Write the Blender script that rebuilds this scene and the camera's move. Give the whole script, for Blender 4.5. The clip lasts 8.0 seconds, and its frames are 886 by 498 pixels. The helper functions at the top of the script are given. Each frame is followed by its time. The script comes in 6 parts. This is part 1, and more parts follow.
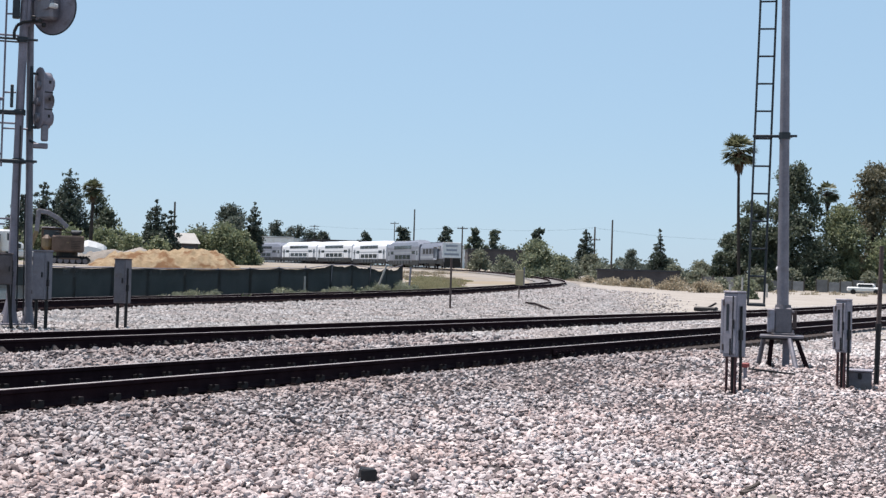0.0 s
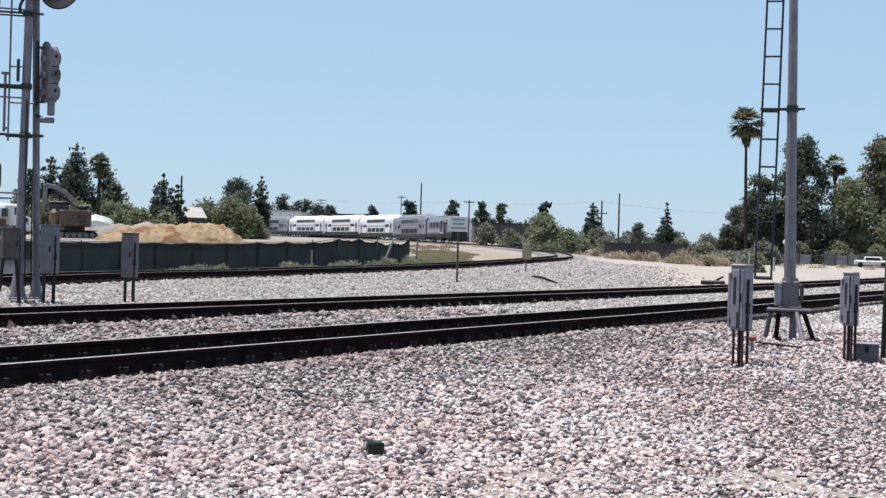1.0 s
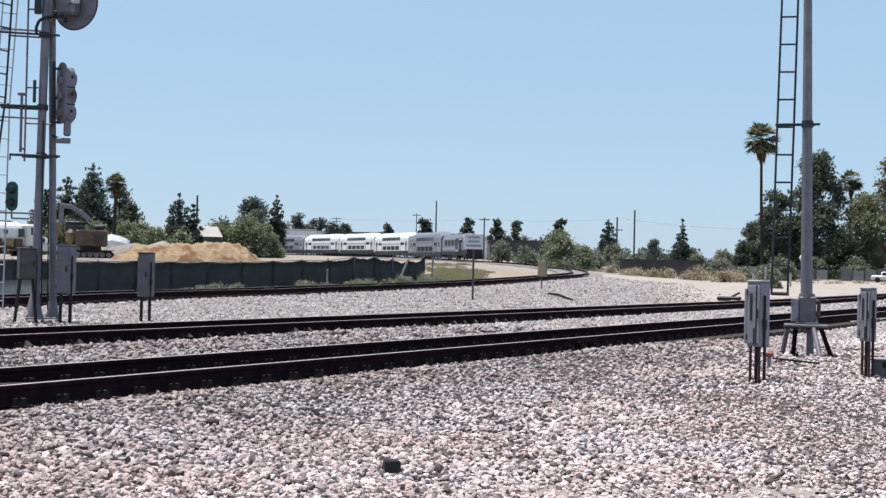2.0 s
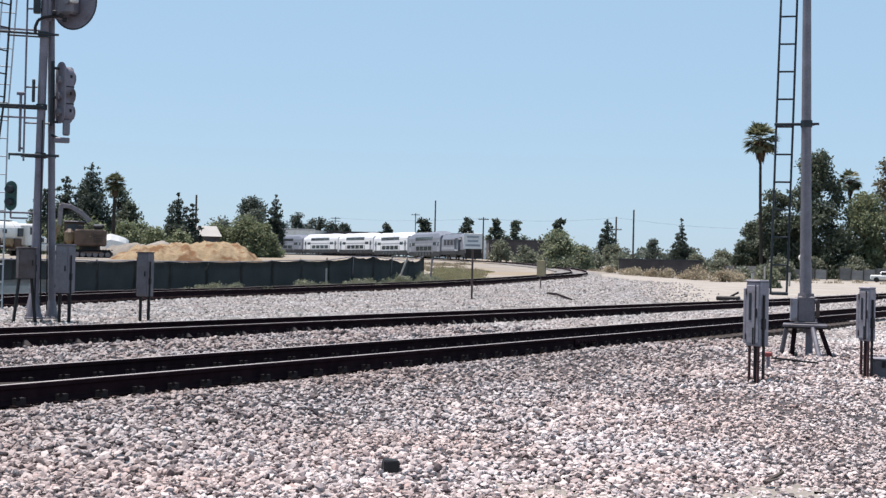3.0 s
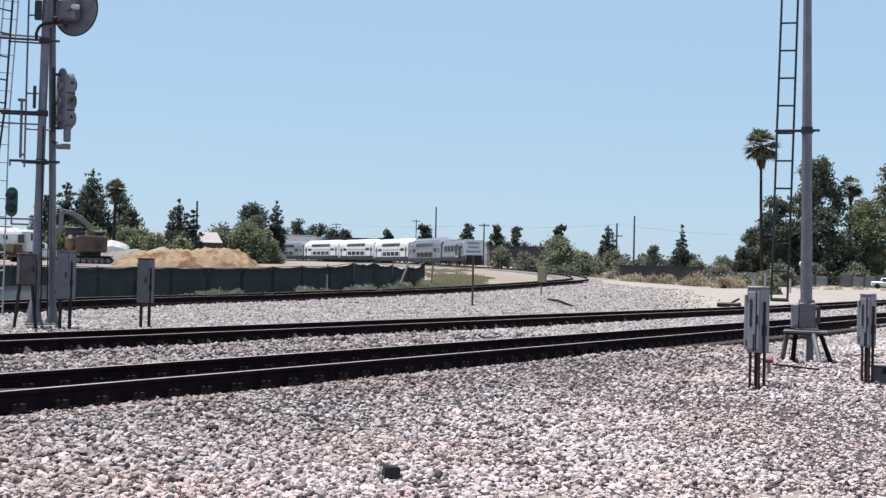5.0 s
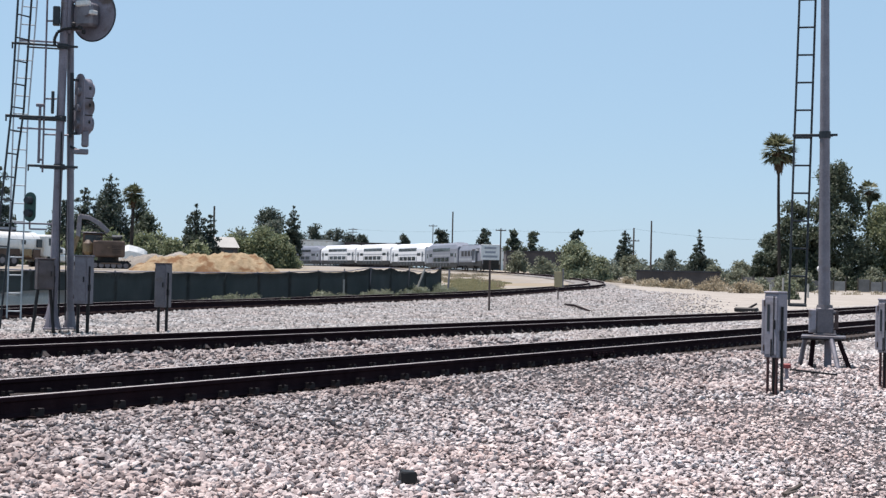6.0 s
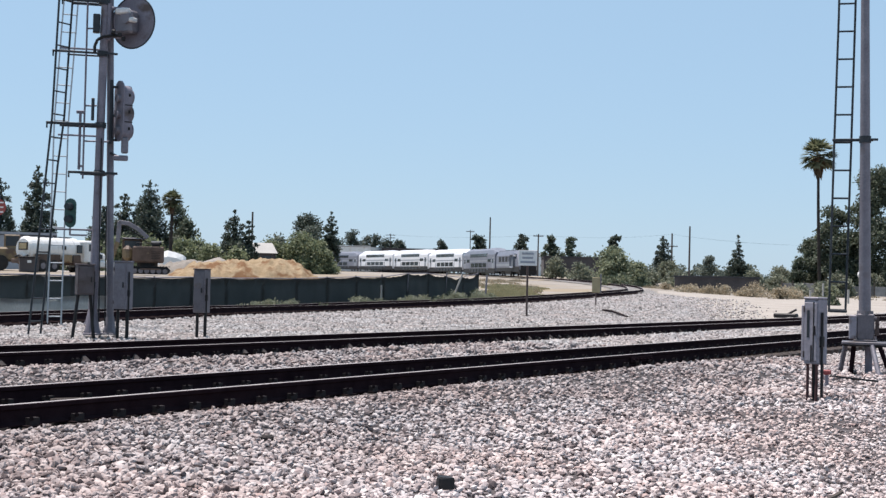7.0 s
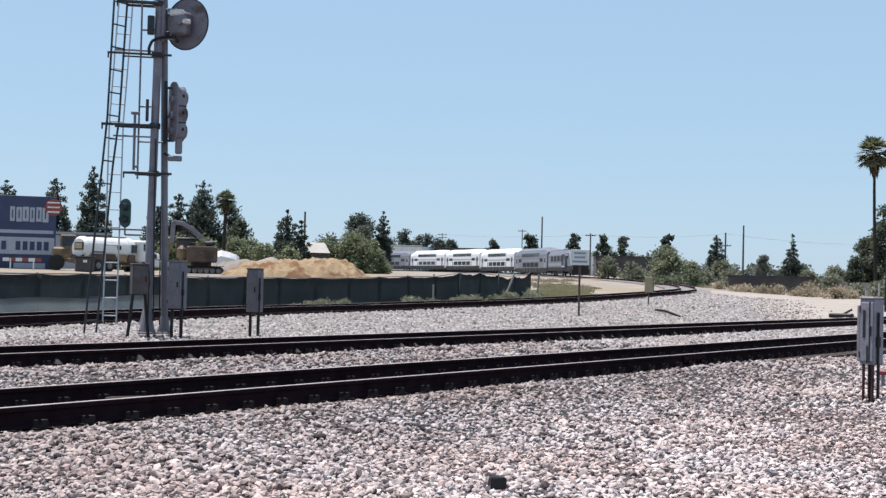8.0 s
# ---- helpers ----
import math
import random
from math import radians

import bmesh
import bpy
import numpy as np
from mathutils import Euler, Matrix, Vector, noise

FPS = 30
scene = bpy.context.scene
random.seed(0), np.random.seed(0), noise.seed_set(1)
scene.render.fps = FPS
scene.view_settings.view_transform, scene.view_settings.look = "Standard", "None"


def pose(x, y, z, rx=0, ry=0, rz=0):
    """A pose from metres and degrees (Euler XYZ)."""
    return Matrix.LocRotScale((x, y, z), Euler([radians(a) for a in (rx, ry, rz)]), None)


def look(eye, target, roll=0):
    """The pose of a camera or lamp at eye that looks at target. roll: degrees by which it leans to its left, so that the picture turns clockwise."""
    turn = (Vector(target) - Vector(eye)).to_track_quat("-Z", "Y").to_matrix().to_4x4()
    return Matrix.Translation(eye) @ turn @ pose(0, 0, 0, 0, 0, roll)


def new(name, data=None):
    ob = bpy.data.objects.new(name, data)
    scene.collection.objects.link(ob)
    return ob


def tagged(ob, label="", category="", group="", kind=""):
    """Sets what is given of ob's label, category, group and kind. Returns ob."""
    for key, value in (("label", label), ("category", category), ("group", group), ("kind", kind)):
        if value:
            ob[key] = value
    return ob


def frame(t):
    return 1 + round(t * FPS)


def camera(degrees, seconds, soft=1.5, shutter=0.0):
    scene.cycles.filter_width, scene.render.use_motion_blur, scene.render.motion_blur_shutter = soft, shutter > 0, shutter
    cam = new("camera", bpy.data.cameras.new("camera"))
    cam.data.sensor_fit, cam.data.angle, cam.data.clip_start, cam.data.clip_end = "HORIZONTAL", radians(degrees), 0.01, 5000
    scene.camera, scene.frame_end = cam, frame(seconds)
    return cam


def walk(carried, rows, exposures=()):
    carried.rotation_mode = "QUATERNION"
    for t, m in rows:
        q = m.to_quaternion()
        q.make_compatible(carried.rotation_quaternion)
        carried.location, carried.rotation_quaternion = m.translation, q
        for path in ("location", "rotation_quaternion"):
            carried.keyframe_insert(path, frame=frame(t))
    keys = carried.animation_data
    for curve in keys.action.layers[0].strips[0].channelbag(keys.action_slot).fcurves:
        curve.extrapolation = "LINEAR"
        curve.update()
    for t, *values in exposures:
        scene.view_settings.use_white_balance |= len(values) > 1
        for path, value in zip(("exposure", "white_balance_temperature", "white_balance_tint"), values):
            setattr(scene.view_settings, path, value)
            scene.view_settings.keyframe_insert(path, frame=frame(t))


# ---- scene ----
cam = camera(35.0, 8.0, soft=1.4)

# The camera stands still at eye height and pans: seconds, yaw, pitch, roll in degrees.
EYE = Vector((0.0, 0.0, 1.45))
PAN = [
    (0.0, -0.883, 1.040, 1.720),
    (0.2, -1.078, -0.112, 2.021),
    (0.5, -1.276, -0.743, 2.094),
    (0.7, -1.157, -0.557, 1.996),
    (1.0, -0.635, -0.037, 1.645),
    (1.2, -0.354, 0.256, 1.510),
    (1.5, -0.111, 0.530, 1.378),
    (1.7, -0.044, 0.630, 1.332),
    (2.8, 0.063, 0.692, 1.307),
    (3.0, -0.028, 0.654, 1.312),
    (3.5, 0.000, 0.751, 1.300),
    (4.0, -0.019, 0.701, 1.319),
    (4.5, -0.013, 0.714, 1.329),
    (4.7, -0.007, 0.789, 1.330),
    (5.8, 0.337, 1.069, 1.326),
    (6.0, 0.690, 1.092, 1.343),
    (6.5, 1.432, 1.120, 1.344),
    (7.0, 2.221, 1.286, 1.351),
    (7.2, 2.760, 1.272, 1.405),
    (7.5, 3.472, 1.258, 1.391),
    (7.7, 3.866, 1.233, 1.348),
    (8.0, 4.333, 1.218, 1.357),
]


def aim(yaw, pitch, roll):
    ya, pi = radians(yaw), radians(pitch)
    return look(EYE, EYE + Vector((-math.sin(ya) * math.cos(pi), math.cos(ya) * math.cos(pi), math.sin(pi))), roll)


walk(cam, [(t, aim(a, b, c)) for t, a, b, c in PAN], [(0.0, 0.57, 6560, 17), (8.0, 0.57, 6560, 17)])

# ---- daylight ----
SUN_FROM = Vector((-0.28, 0.12, 0.93)).normalized()
world = bpy.data.worlds.new("sky")
scene.world = world
world.use_nodes = True
wn = world.node_tree
sky = wn.nodes.new("ShaderNodeTexSky")
sky.sky_type = "NISHITA"
sky.sun_disc = False
sky.sun_elevation = math.asin(SUN_FROM.z)
sky.sun_rotation = math.atan2(SUN_FROM.x, SUN_FROM.y)
sky.air_density, sky.dust_density, sky.ozone_density, sky.altitude = 1.0, 0.25, 2.5, 0
haze = wn.nodes.new("ShaderNodeMix")  # a thin even summer haze lightens the sky
haze.data_type = "RGBA"
haze.inputs[0].default_value = 0.72
haze.inputs[7].default_value = (3.6, 5.75, 7.5, 1)
wn.links.new(sky.outputs["Color"], haze.inputs[6])
wn.links.new(haze.outputs[2], wn.nodes["Background"].inputs["Color"])
wn.nodes["Background"].inputs["Strength"].default_value = 0.078
sun = new("sun", bpy.data.lights.new("sun", "SUN"))
sun.data.energy, sun.data.angle, sun.data.color = 5.0, radians(0.53), (1.0, 0.95, 0.88)
sun.matrix_world = look(SUN_FROM * 50, (0, 0, 0))
scene.view_settings.exposure = 0.0


# ---- materials ----
def surface(name, dark, light, scale=4.0, rough=0.7, metal=0.0, bump=0.2, fine=40.0, stain=None, stain_scale=0.6, stain_at=0.6, per_piece=0.0, place=False):
    """A procedural surface: two scales of noise between two colours, an optional stain, and fine relief."""
    m = bpy.data.materials.new(name)
    m.use_nodes = True
    nt = m.node_tree
    N, L = nt.nodes, nt.links
    bsdf = N["Principled BSDF"]
    if place:
        coord = N.new("ShaderNodeNewGeometry").outputs["Position"]
    else:
        coord = N.new("ShaderNodeTexCoord").outputs["Object"]

    def noise_at(sc, detail=6.0):
        n = N.new("ShaderNodeTexNoise")
        n.inputs["Scale"].default_value, n.inputs["Detail"].default_value = sc, detail
        L.new(coord, n.inputs["Vector"])
        return n.outputs["Fac"]

    def ramp(fac, lo, hi, a, b):
        r = N.new("ShaderNodeValToRGB")
        r.color_ramp.elements[0].position, r.color_ramp.elements[1].position = lo, hi
        r.color_ramp.elements[0].color, r.color_ramp.elements[1].color = (*a, 1), (*b, 1)
        L.new(fac, r.inputs["Fac"])
        return r.outputs["Color"]

    def mix(fac, a, b, kind="MIX"):
        x = N.new("ShaderNodeMix")
        x.data_type, x.blend_type = "RGBA", kind
        if isinstance(fac, float):
            x.inputs[0].default_value = fac
        else:
            L.new(fac, x.inputs[0])
        L.new(a, x.inputs[6])
        if isinstance(b, tuple):
            x.inputs[7].default_value = (*b, 1)
        else:
            L.new(b, x.inputs[7])
        return x.outputs[2]

    colour = ramp(noise_at(scale), 0.3, 0.7, dark, light)
    small = ramp(noise_at(fine, 3.0), 0.3, 0.7, (0.78, 0.78, 0.78), (1.0, 1.0, 1.0))
    colour = mix(1.0, colour, small, "MULTIPLY")
    if stain:
        mask = ramp(noise_at(stain_scale), stain_at - 0.06, stain_at + 0.06, (0, 0, 0), (1, 1, 1))
        colour = mix(mask, colour, stain)
    if per_piece:
        info = N.new("ShaderNodeObjectInfo")
        spread = ramp(info.outputs["Random"], 0.0, 1.0, (1 - per_piece,) * 3, (1.0, 1.0, 1.0))
        colour = mix(1.0, colour, spread, "MULTIPLY")
    L.new(colour, bsdf.inputs["Base Color"])
    bsdf.inputs["Roughness"].default_value, bsdf.inputs["Metallic"].default_value = rough, metal
    if rough > 0.9:
        bsdf.inputs["Specular IOR Level"].default_value = 0.04
    if bump:
        b = N.new("ShaderNodeBump")
        b.inputs["Strength"].default_value, b.inputs["Distance"].default_value = bump, 0.02
        L.new(noise_at(fine * 0.7, 4.0), b.inputs["Height"])
        L.new(b.outputs["Normal"], bsdf.inputs["Normal"])
    return m


def leafage(name, dark, light, rough=0.6):
    """Leaves: the colour changes from leaf to leaf and in broad patches; a little light passes through."""
    m = bpy.data.materials.new(name)
    m.use_nodes = True
    nt = m.node_tree
    N, L = nt.nodes, nt.links
    bsdf = N["Principled BSDF"]
    geo = N.new("ShaderNodeNewGeometry")
    n = N.new("ShaderNodeTexNoise")
    n.inputs["Scale"].default_value = 0.5
    L.new(geo.outputs["Position"], n.inputs["Vector"])
    add = N.new("ShaderNodeMath")
    add.operation = "ADD"
    half = N.new("ShaderNodeMath")
    half.operation = "MULTIPLY_ADD"
    half.inputs[1].default_value, half.inputs[2].default_value = 0.5, -0.25
    L.new(geo.outputs["Random Per Island"], half.inputs[0])
    L.new(half.outputs[0], add.inputs[0])
    L.new(n.outputs["Fac"], add.inputs[1])
    r = N.new("ShaderNodeValToRGB")
    r.color_ramp.elements[0].position, r.color_ramp.elements[1].position = 0.25, 0.8
    r.color_ramp.elements[0].color, r.color_ramp.elements[1].color = (*dark, 1), (*light, 1)
    L.new(add.outputs[0], r.inputs["Fac"])
    L.new(r.outputs["Color"], bsdf.inputs["Base Color"])
    bsdf.inputs["Roughness"].default_value = rough
    thin = N.new("ShaderNodeBsdfTranslucent")
    L.new(r.outputs["Color"], thin.inputs["Color"])
    both = N.new("ShaderNodeMixShader")
    both.inputs[0].default_value = 0.35
    L.new(bsdf.outputs[0], both.inputs[1])
    L.new(thin.outputs[0], both.inputs[2])
    L.new(both.outputs[0], N["Material Output"].inputs["Surface"])
    return m


def gravel(name, tones, size):
    """Crushed stone: one tone per stone, rounded relief per stone, dirt between."""
    m = bpy.data.materials.new(name)
    m.use_nodes = True
    nt = m.node_tree
    N, L = nt.nodes, nt.links
    bsdf = N["Principled BSDF"]
    pos = N.new("ShaderNodeNewGeometry").outputs["Position"]
    v = N.new("ShaderNodeTexVoronoi")
    v.inputs["Scale"].default_value = 1.0 / size
    L.new(pos, v.inputs["Vector"])
    sep = N.new("ShaderNodeSeparateColor")
    L.new(v.outputs["Color"], sep.inputs[0])
    r = N.new("ShaderNodeValToRGB")
    r.color_ramp.elements[0].color, r.color_ramp.elements[1].color = (*tones[0], 1), (*tones[-1], 1)
    for k in range(1, len(tones) - 1):
        e = r.color_ramp.elements.new(k / (len(tones) - 1))
        e.color = (*tones[k], 1)
    L.new(sep.outputs[0], r.inputs["Fac"])
    n = N.new("ShaderNodeTexNoise")
    n.inputs["Scale"].default_value, n.inputs["Detail"].default_value = 0.35, 5.0
    L.new(pos, n.inputs["Vector"])
    r2 = N.new("ShaderNodeValToRGB")
    r2.color_ramp.elements[0].position, r2.color_ramp.elements[1].position = 0.35, 0.7
    r2.color_ramp.elements[0].color, r2.color_ramp.elements[1].color = (0.72, 0.68, 0.66, 1), (1, 1, 1, 1)
    L.new(n.outputs["Fac"], r2.inputs["Fac"])
    x = N.new("ShaderNodeMix")
    x.data_type, x.blend_type = "RGBA", "MULTIPLY"
    x.inputs[0].default_value = 1.0
    L.new(r.outputs["Color"], x.inputs[6])
    L.new(r2.outputs["Color"], x.inputs[7])
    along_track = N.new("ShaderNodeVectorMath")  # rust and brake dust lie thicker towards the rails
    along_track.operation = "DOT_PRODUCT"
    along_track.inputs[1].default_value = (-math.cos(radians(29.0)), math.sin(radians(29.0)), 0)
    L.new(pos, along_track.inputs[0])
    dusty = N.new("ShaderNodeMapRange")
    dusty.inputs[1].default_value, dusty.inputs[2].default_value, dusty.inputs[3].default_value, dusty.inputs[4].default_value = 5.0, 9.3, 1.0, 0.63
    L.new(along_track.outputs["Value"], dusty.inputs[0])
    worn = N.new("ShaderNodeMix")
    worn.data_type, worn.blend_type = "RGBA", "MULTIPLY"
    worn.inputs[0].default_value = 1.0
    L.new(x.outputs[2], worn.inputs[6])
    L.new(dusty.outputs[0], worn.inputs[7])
    L.new(worn.outputs[2], bsdf.inputs["Base Color"])
    bsdf.inputs["Roughness"].default_value = 0.9
    b = N.new("ShaderNodeBump")
    b.invert = True
    b.inputs["Strength"].default_value, b.inputs["Distance"].default_value = 1.0, size * 0.7
    L.new(v.outputs["Distance"], b.inputs["Height"])
    L.new(b.outputs["Normal"], bsdf.inputs["Normal"])
    return m


def stones(name, tones):
    """Loose ballast stones: one tone per stone."""
    m = bpy.data.materials.new(name)
    m.use_nodes = True
    nt = m.node_tree
    N, L = nt.nodes, nt.links
    bsdf = N["Principled BSDF"]
    geo = N.new("ShaderNodeNewGeometry")
    r = N.new("ShaderNodeValToRGB")
    r.color_ramp.elements[0].color, r.color_ramp.elements[1].color = (*tones[0], 1), (*tones[-1], 1)
    for k in range(1, len(tones) - 1):
        e = r.color_ramp.elements.new(k / (len(tones) - 1))
        e.color = (*tones[k], 1)
    L.new(geo.outputs["Random Per Island"], r.inputs["Fac"])
    n = N.new("ShaderNodeTexNoise")
    n.inputs["Scale"].default_value, n.inputs["Detail"].default_value = 0.5, 5.0
    L.new(geo.outputs["Position"], n.inputs["Vector"])
    r2 = N.new("ShaderNodeValToRGB")
    r2.color_ramp.elements[0].position, r2.color_ramp.elements[1].position = 0.38, 0.62
    r2.color_ramp.elements[0].color, r2.color_ramp.elements[1].color = (0.92, 0.83, 0.79, 1), (1, 1, 1, 1)
    L.new(n.outputs["Fac"], r2.inputs["Fac"])
    x = N.new("ShaderNodeMix")
    x.data_type, x.blend_type = "RGBA", "MULTIPLY"
    x.inputs[0].default_value = 1.0
    L.new(r.outputs["Color"], x.inputs[6])
    L.new(r2.outputs["Color"], x.inputs[7])
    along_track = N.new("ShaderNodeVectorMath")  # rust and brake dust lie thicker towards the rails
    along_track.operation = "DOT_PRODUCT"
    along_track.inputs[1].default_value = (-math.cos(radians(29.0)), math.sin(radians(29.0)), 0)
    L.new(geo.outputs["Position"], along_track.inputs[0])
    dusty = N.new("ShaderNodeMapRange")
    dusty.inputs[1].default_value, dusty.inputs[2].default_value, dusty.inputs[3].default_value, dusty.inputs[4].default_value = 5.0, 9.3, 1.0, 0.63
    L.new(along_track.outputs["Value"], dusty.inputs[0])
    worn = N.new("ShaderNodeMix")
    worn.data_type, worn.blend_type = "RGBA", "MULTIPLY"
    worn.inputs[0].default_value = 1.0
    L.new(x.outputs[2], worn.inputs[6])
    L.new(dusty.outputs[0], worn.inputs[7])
    L.new(worn.outputs[2], bsdf.inputs["Base Color"])
    bsdf.inputs["Roughness"].default_value = 0.85
    return m


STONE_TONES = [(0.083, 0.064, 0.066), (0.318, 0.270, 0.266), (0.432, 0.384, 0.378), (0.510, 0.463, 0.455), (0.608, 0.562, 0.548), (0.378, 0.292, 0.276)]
# The bed under the loose stones is darkened to stand for shade in their gaps.
SHADED_BED_TONES = [(a * 0.15, b * 0.14, c * 0.145) for a, b, c in STONE_TONES]
M_SHADEDBED = gravel("ballast", SHADED_BED_TONES, 0.06)
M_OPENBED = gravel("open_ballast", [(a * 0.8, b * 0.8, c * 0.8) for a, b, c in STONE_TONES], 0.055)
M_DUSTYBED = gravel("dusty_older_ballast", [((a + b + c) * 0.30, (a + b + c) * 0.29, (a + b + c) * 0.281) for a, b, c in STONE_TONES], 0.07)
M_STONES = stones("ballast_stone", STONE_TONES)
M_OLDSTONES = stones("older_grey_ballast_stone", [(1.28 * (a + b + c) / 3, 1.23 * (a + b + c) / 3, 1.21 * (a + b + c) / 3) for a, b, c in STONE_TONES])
M_SAND = surface("sandy_ground", (0.222, 0.198, 0.173), (0.316, 0.291, 0.262), 0.25, 0.95, 0, 0.4, 9.0, stain=(0.238, 0.198, 0.145), stain_scale=0.06, stain_at=0.56, place=True)
M_ROAD = surface("pale_dirt_road", (0.285, 0.256, 0.226), (0.368, 0.338, 0.305), 0.3, 0.95, 0, 0.3, 8.0, place=True)
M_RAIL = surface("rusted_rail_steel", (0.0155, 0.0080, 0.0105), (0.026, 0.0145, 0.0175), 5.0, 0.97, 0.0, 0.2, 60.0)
M_HEAD = surface("polished_rail_head", (0.34, 0.30, 0.29), (0.48, 0.43, 0.41), 3.0, 0.55, 0.3, 0.05, 60.0)
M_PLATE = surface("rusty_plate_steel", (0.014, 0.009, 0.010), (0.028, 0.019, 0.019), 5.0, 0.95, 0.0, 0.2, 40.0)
M_TIE = surface("creosoted_timber", (0.033, 0.023, 0.020), (0.079, 0.059, 0.050), 6.0, 0.9, 0, 0.4, 50.0, per_piece=0.4)
M_GALV = surface("galvanised_steel", (0.152, 0.144, 0.168), (0.218, 0.209, 0.234), 3.0, 0.55, 0.35, 0.08, 30.0, stain=(0.132, 0.112, 0.112), stain_scale=2.0, stain_at=0.64)
M_GALVD = surface("weathered_grey_paint", (0.166, 0.153, 0.184), (0.240, 0.223, 0.260), 3.0, 0.6, 0.2, 0.1, 30.0, stain=(0.092, 0.066, 0.059), stain_scale=2.5, stain_at=0.66)
M_CABINET = surface("grey_cabinet_steel", (0.114, 0.104, 0.118), (0.170, 0.158, 0.174), 4.0, 0.55, 0.2, 0.08, 30.0, stain=(0.119, 0.092, 0.079), stain_scale=3.0, stain_at=0.62)
M_DARK = surface("dark_painted_steel", (0.017, 0.023, 0.030), (0.033, 0.040, 0.046), 4.0, 0.5, 0.3, 0.1, 40.0)
M_BLACK = surface("black_iron", (0.008, 0.008, 0.010), (0.020, 0.018, 0.018), 4.0, 0.6, 0.3, 0.1, 40.0)
M_RUSTLEG = surface("rusty_steel_leg", (0.053, 0.033, 0.030), (0.119, 0.086, 0.079), 5.0, 0.8, 0.2, 0.2, 40.0)
M_REDLEG = surface("dark_red_rusted_leg", (0.062, 0.024, 0.026), (0.115, 0.052, 0.050), 6.0, 0.85, 0.1, 0.2, 40.0)
M_RED = surface("faded_red_paint", (0.235, 0.036, 0.036), (0.330, 0.070, 0.062), 4.0, 0.6, 0, 0.1, 30.0)
M_SCREEN = surface("green_windscreen_fabric", (0.044, 0.058, 0.063), (0.069, 0.085, 0.089), 0.8, 0.85, 0, 0.3, 25.0)
M_SKIRT = surface("grey_green_fabric", (0.40, 0.435, 0.44), (0.50, 0.53, 0.53), 1.2, 0.9, 0, 0.3, 20.0)
M_DIRT = surface("excavated_earth", (0.235, 0.172, 0.104), (0.35, 0.275, 0.185), 0.9, 0.95, 0, 0.9, 5.0, stain=(0.15, 0.086, 0.048), stain_scale=0.85, stain_at=0.55)
M_YELLOW = surface("faded_machine_yellow", (0.15, 0.105, 0.055), (0.23, 0.165, 0.085), 1.5, 0.6, 0, 0.1, 20.0, stain=(0.092, 0.059, 0.040), stain_scale=1.2, stain_at=0.55)
M_BROWN = surface("dusty_brown_steel", (0.066, 0.043, 0.033), (0.132, 0.086, 0.066), 1.5, 0.8, 0, 0.2, 20.0)
M_WHITE = surface("white_paint", (0.644, 0.644, 0.635), (0.754, 0.754, 0.736), 1.0, 0.5, 0, 0.05, 20.0, stain=(0.506, 0.478, 0.432), stain_scale=0.9, stain_at=0.64)
M_COACHGREY = surface("light_grey_coach_band", (0.238, 0.257, 0.297), (0.317, 0.337, 0.370), 0.8, 0.4, 0.2, 0.03, 20.0)
M_GLASS = surface("dark_window_glass", (0.015, 0.020, 0.025), (0.030, 0.035, 0.045), 1.0, 0.08, 0.0, 0.0, 10.0)
M_BLUE = surface("navy_blue_banner", (0.023, 0.036, 0.092), (0.036, 0.056, 0.125), 0.6, 0.6, 0, 0.05, 15.0)
M_BANNER = surface("pale_banner_strip", (0.330, 0.363, 0.436), (0.409, 0.436, 0.488), 0.8, 0.7, 0, 0.05, 15.0)
M_CONCRETE = surface("pale_concrete", (0.330, 0.317, 0.297), (0.422, 0.409, 0.383), 0.4, 0.9, 0, 0.2, 8.0, stain=(0.264, 0.244, 0.224), stain_scale=0.3, stain_at=0.6)
M_ROOF = surface("dark_roofing", (0.040, 0.040, 0.046), (0.073, 0.073, 0.079), 0.6, 0.9, 0, 0.2, 8.0)
M_SLATE = surface("dark_brown_wall", (0.050, 0.043, 0.045), (0.092, 0.079, 0.079), 0.5, 0.9, 0, 0.2, 10.0)
M_POLE = surface("weathered_timber_pole", (0.059, 0.046, 0.040), (0.112, 0.092, 0.079), 1.5, 0.9, 0, 0.3, 20.0)
M_BARK = surface("bark", (0.046, 0.036, 0.030), (0.106, 0.083, 0.066), 2.0, 0.95, 0, 0.6, 12.0)
M_PALMBARK = surface("palm_bark", (0.030, 0.026, 0.025), (0.056, 0.050, 0.046), 2.0, 0.95, 0, 0.6, 12.0)
M_OCHRE = surface("faded_ochre_sign_paint", (0.30, 0.235, 0.125), (0.40, 0.325, 0.19), 3.0, 0.6, 0, 0.05, 30.0)
M_PALEGALV = surface("bright_galvanised_steel", (0.33, 0.37, 0.40), (0.45, 0.49, 0.52), 3.0, 0.5, 0.2, 0.05, 30.0)
M_LEAF = leafage("broad_leaves", (0.100, 0.122, 0.066), (0.255, 0.282, 0.160))
M_LEAFD = leafage("dark_conifer_needles", (0.030, 0.044, 0.036), (0.088, 0.110, 0.080))
M_EUC = leafage("eucalyptus_leaves", (0.046, 0.062, 0.042), (0.128, 0.152, 0.100))
M_EUCDRY = leafage("dry_olive_leaves", (0.083, 0.079, 0.048), (0.198, 0.181, 0.115))
M_FROND = leafage("palm_fronds", (0.065, 0.078, 0.042), (0.205, 0.21, 0.125))
M_THATCH = leafage("dead_palm_fronds", (0.073, 0.046, 0.026), (0.172, 0.119, 0.073))
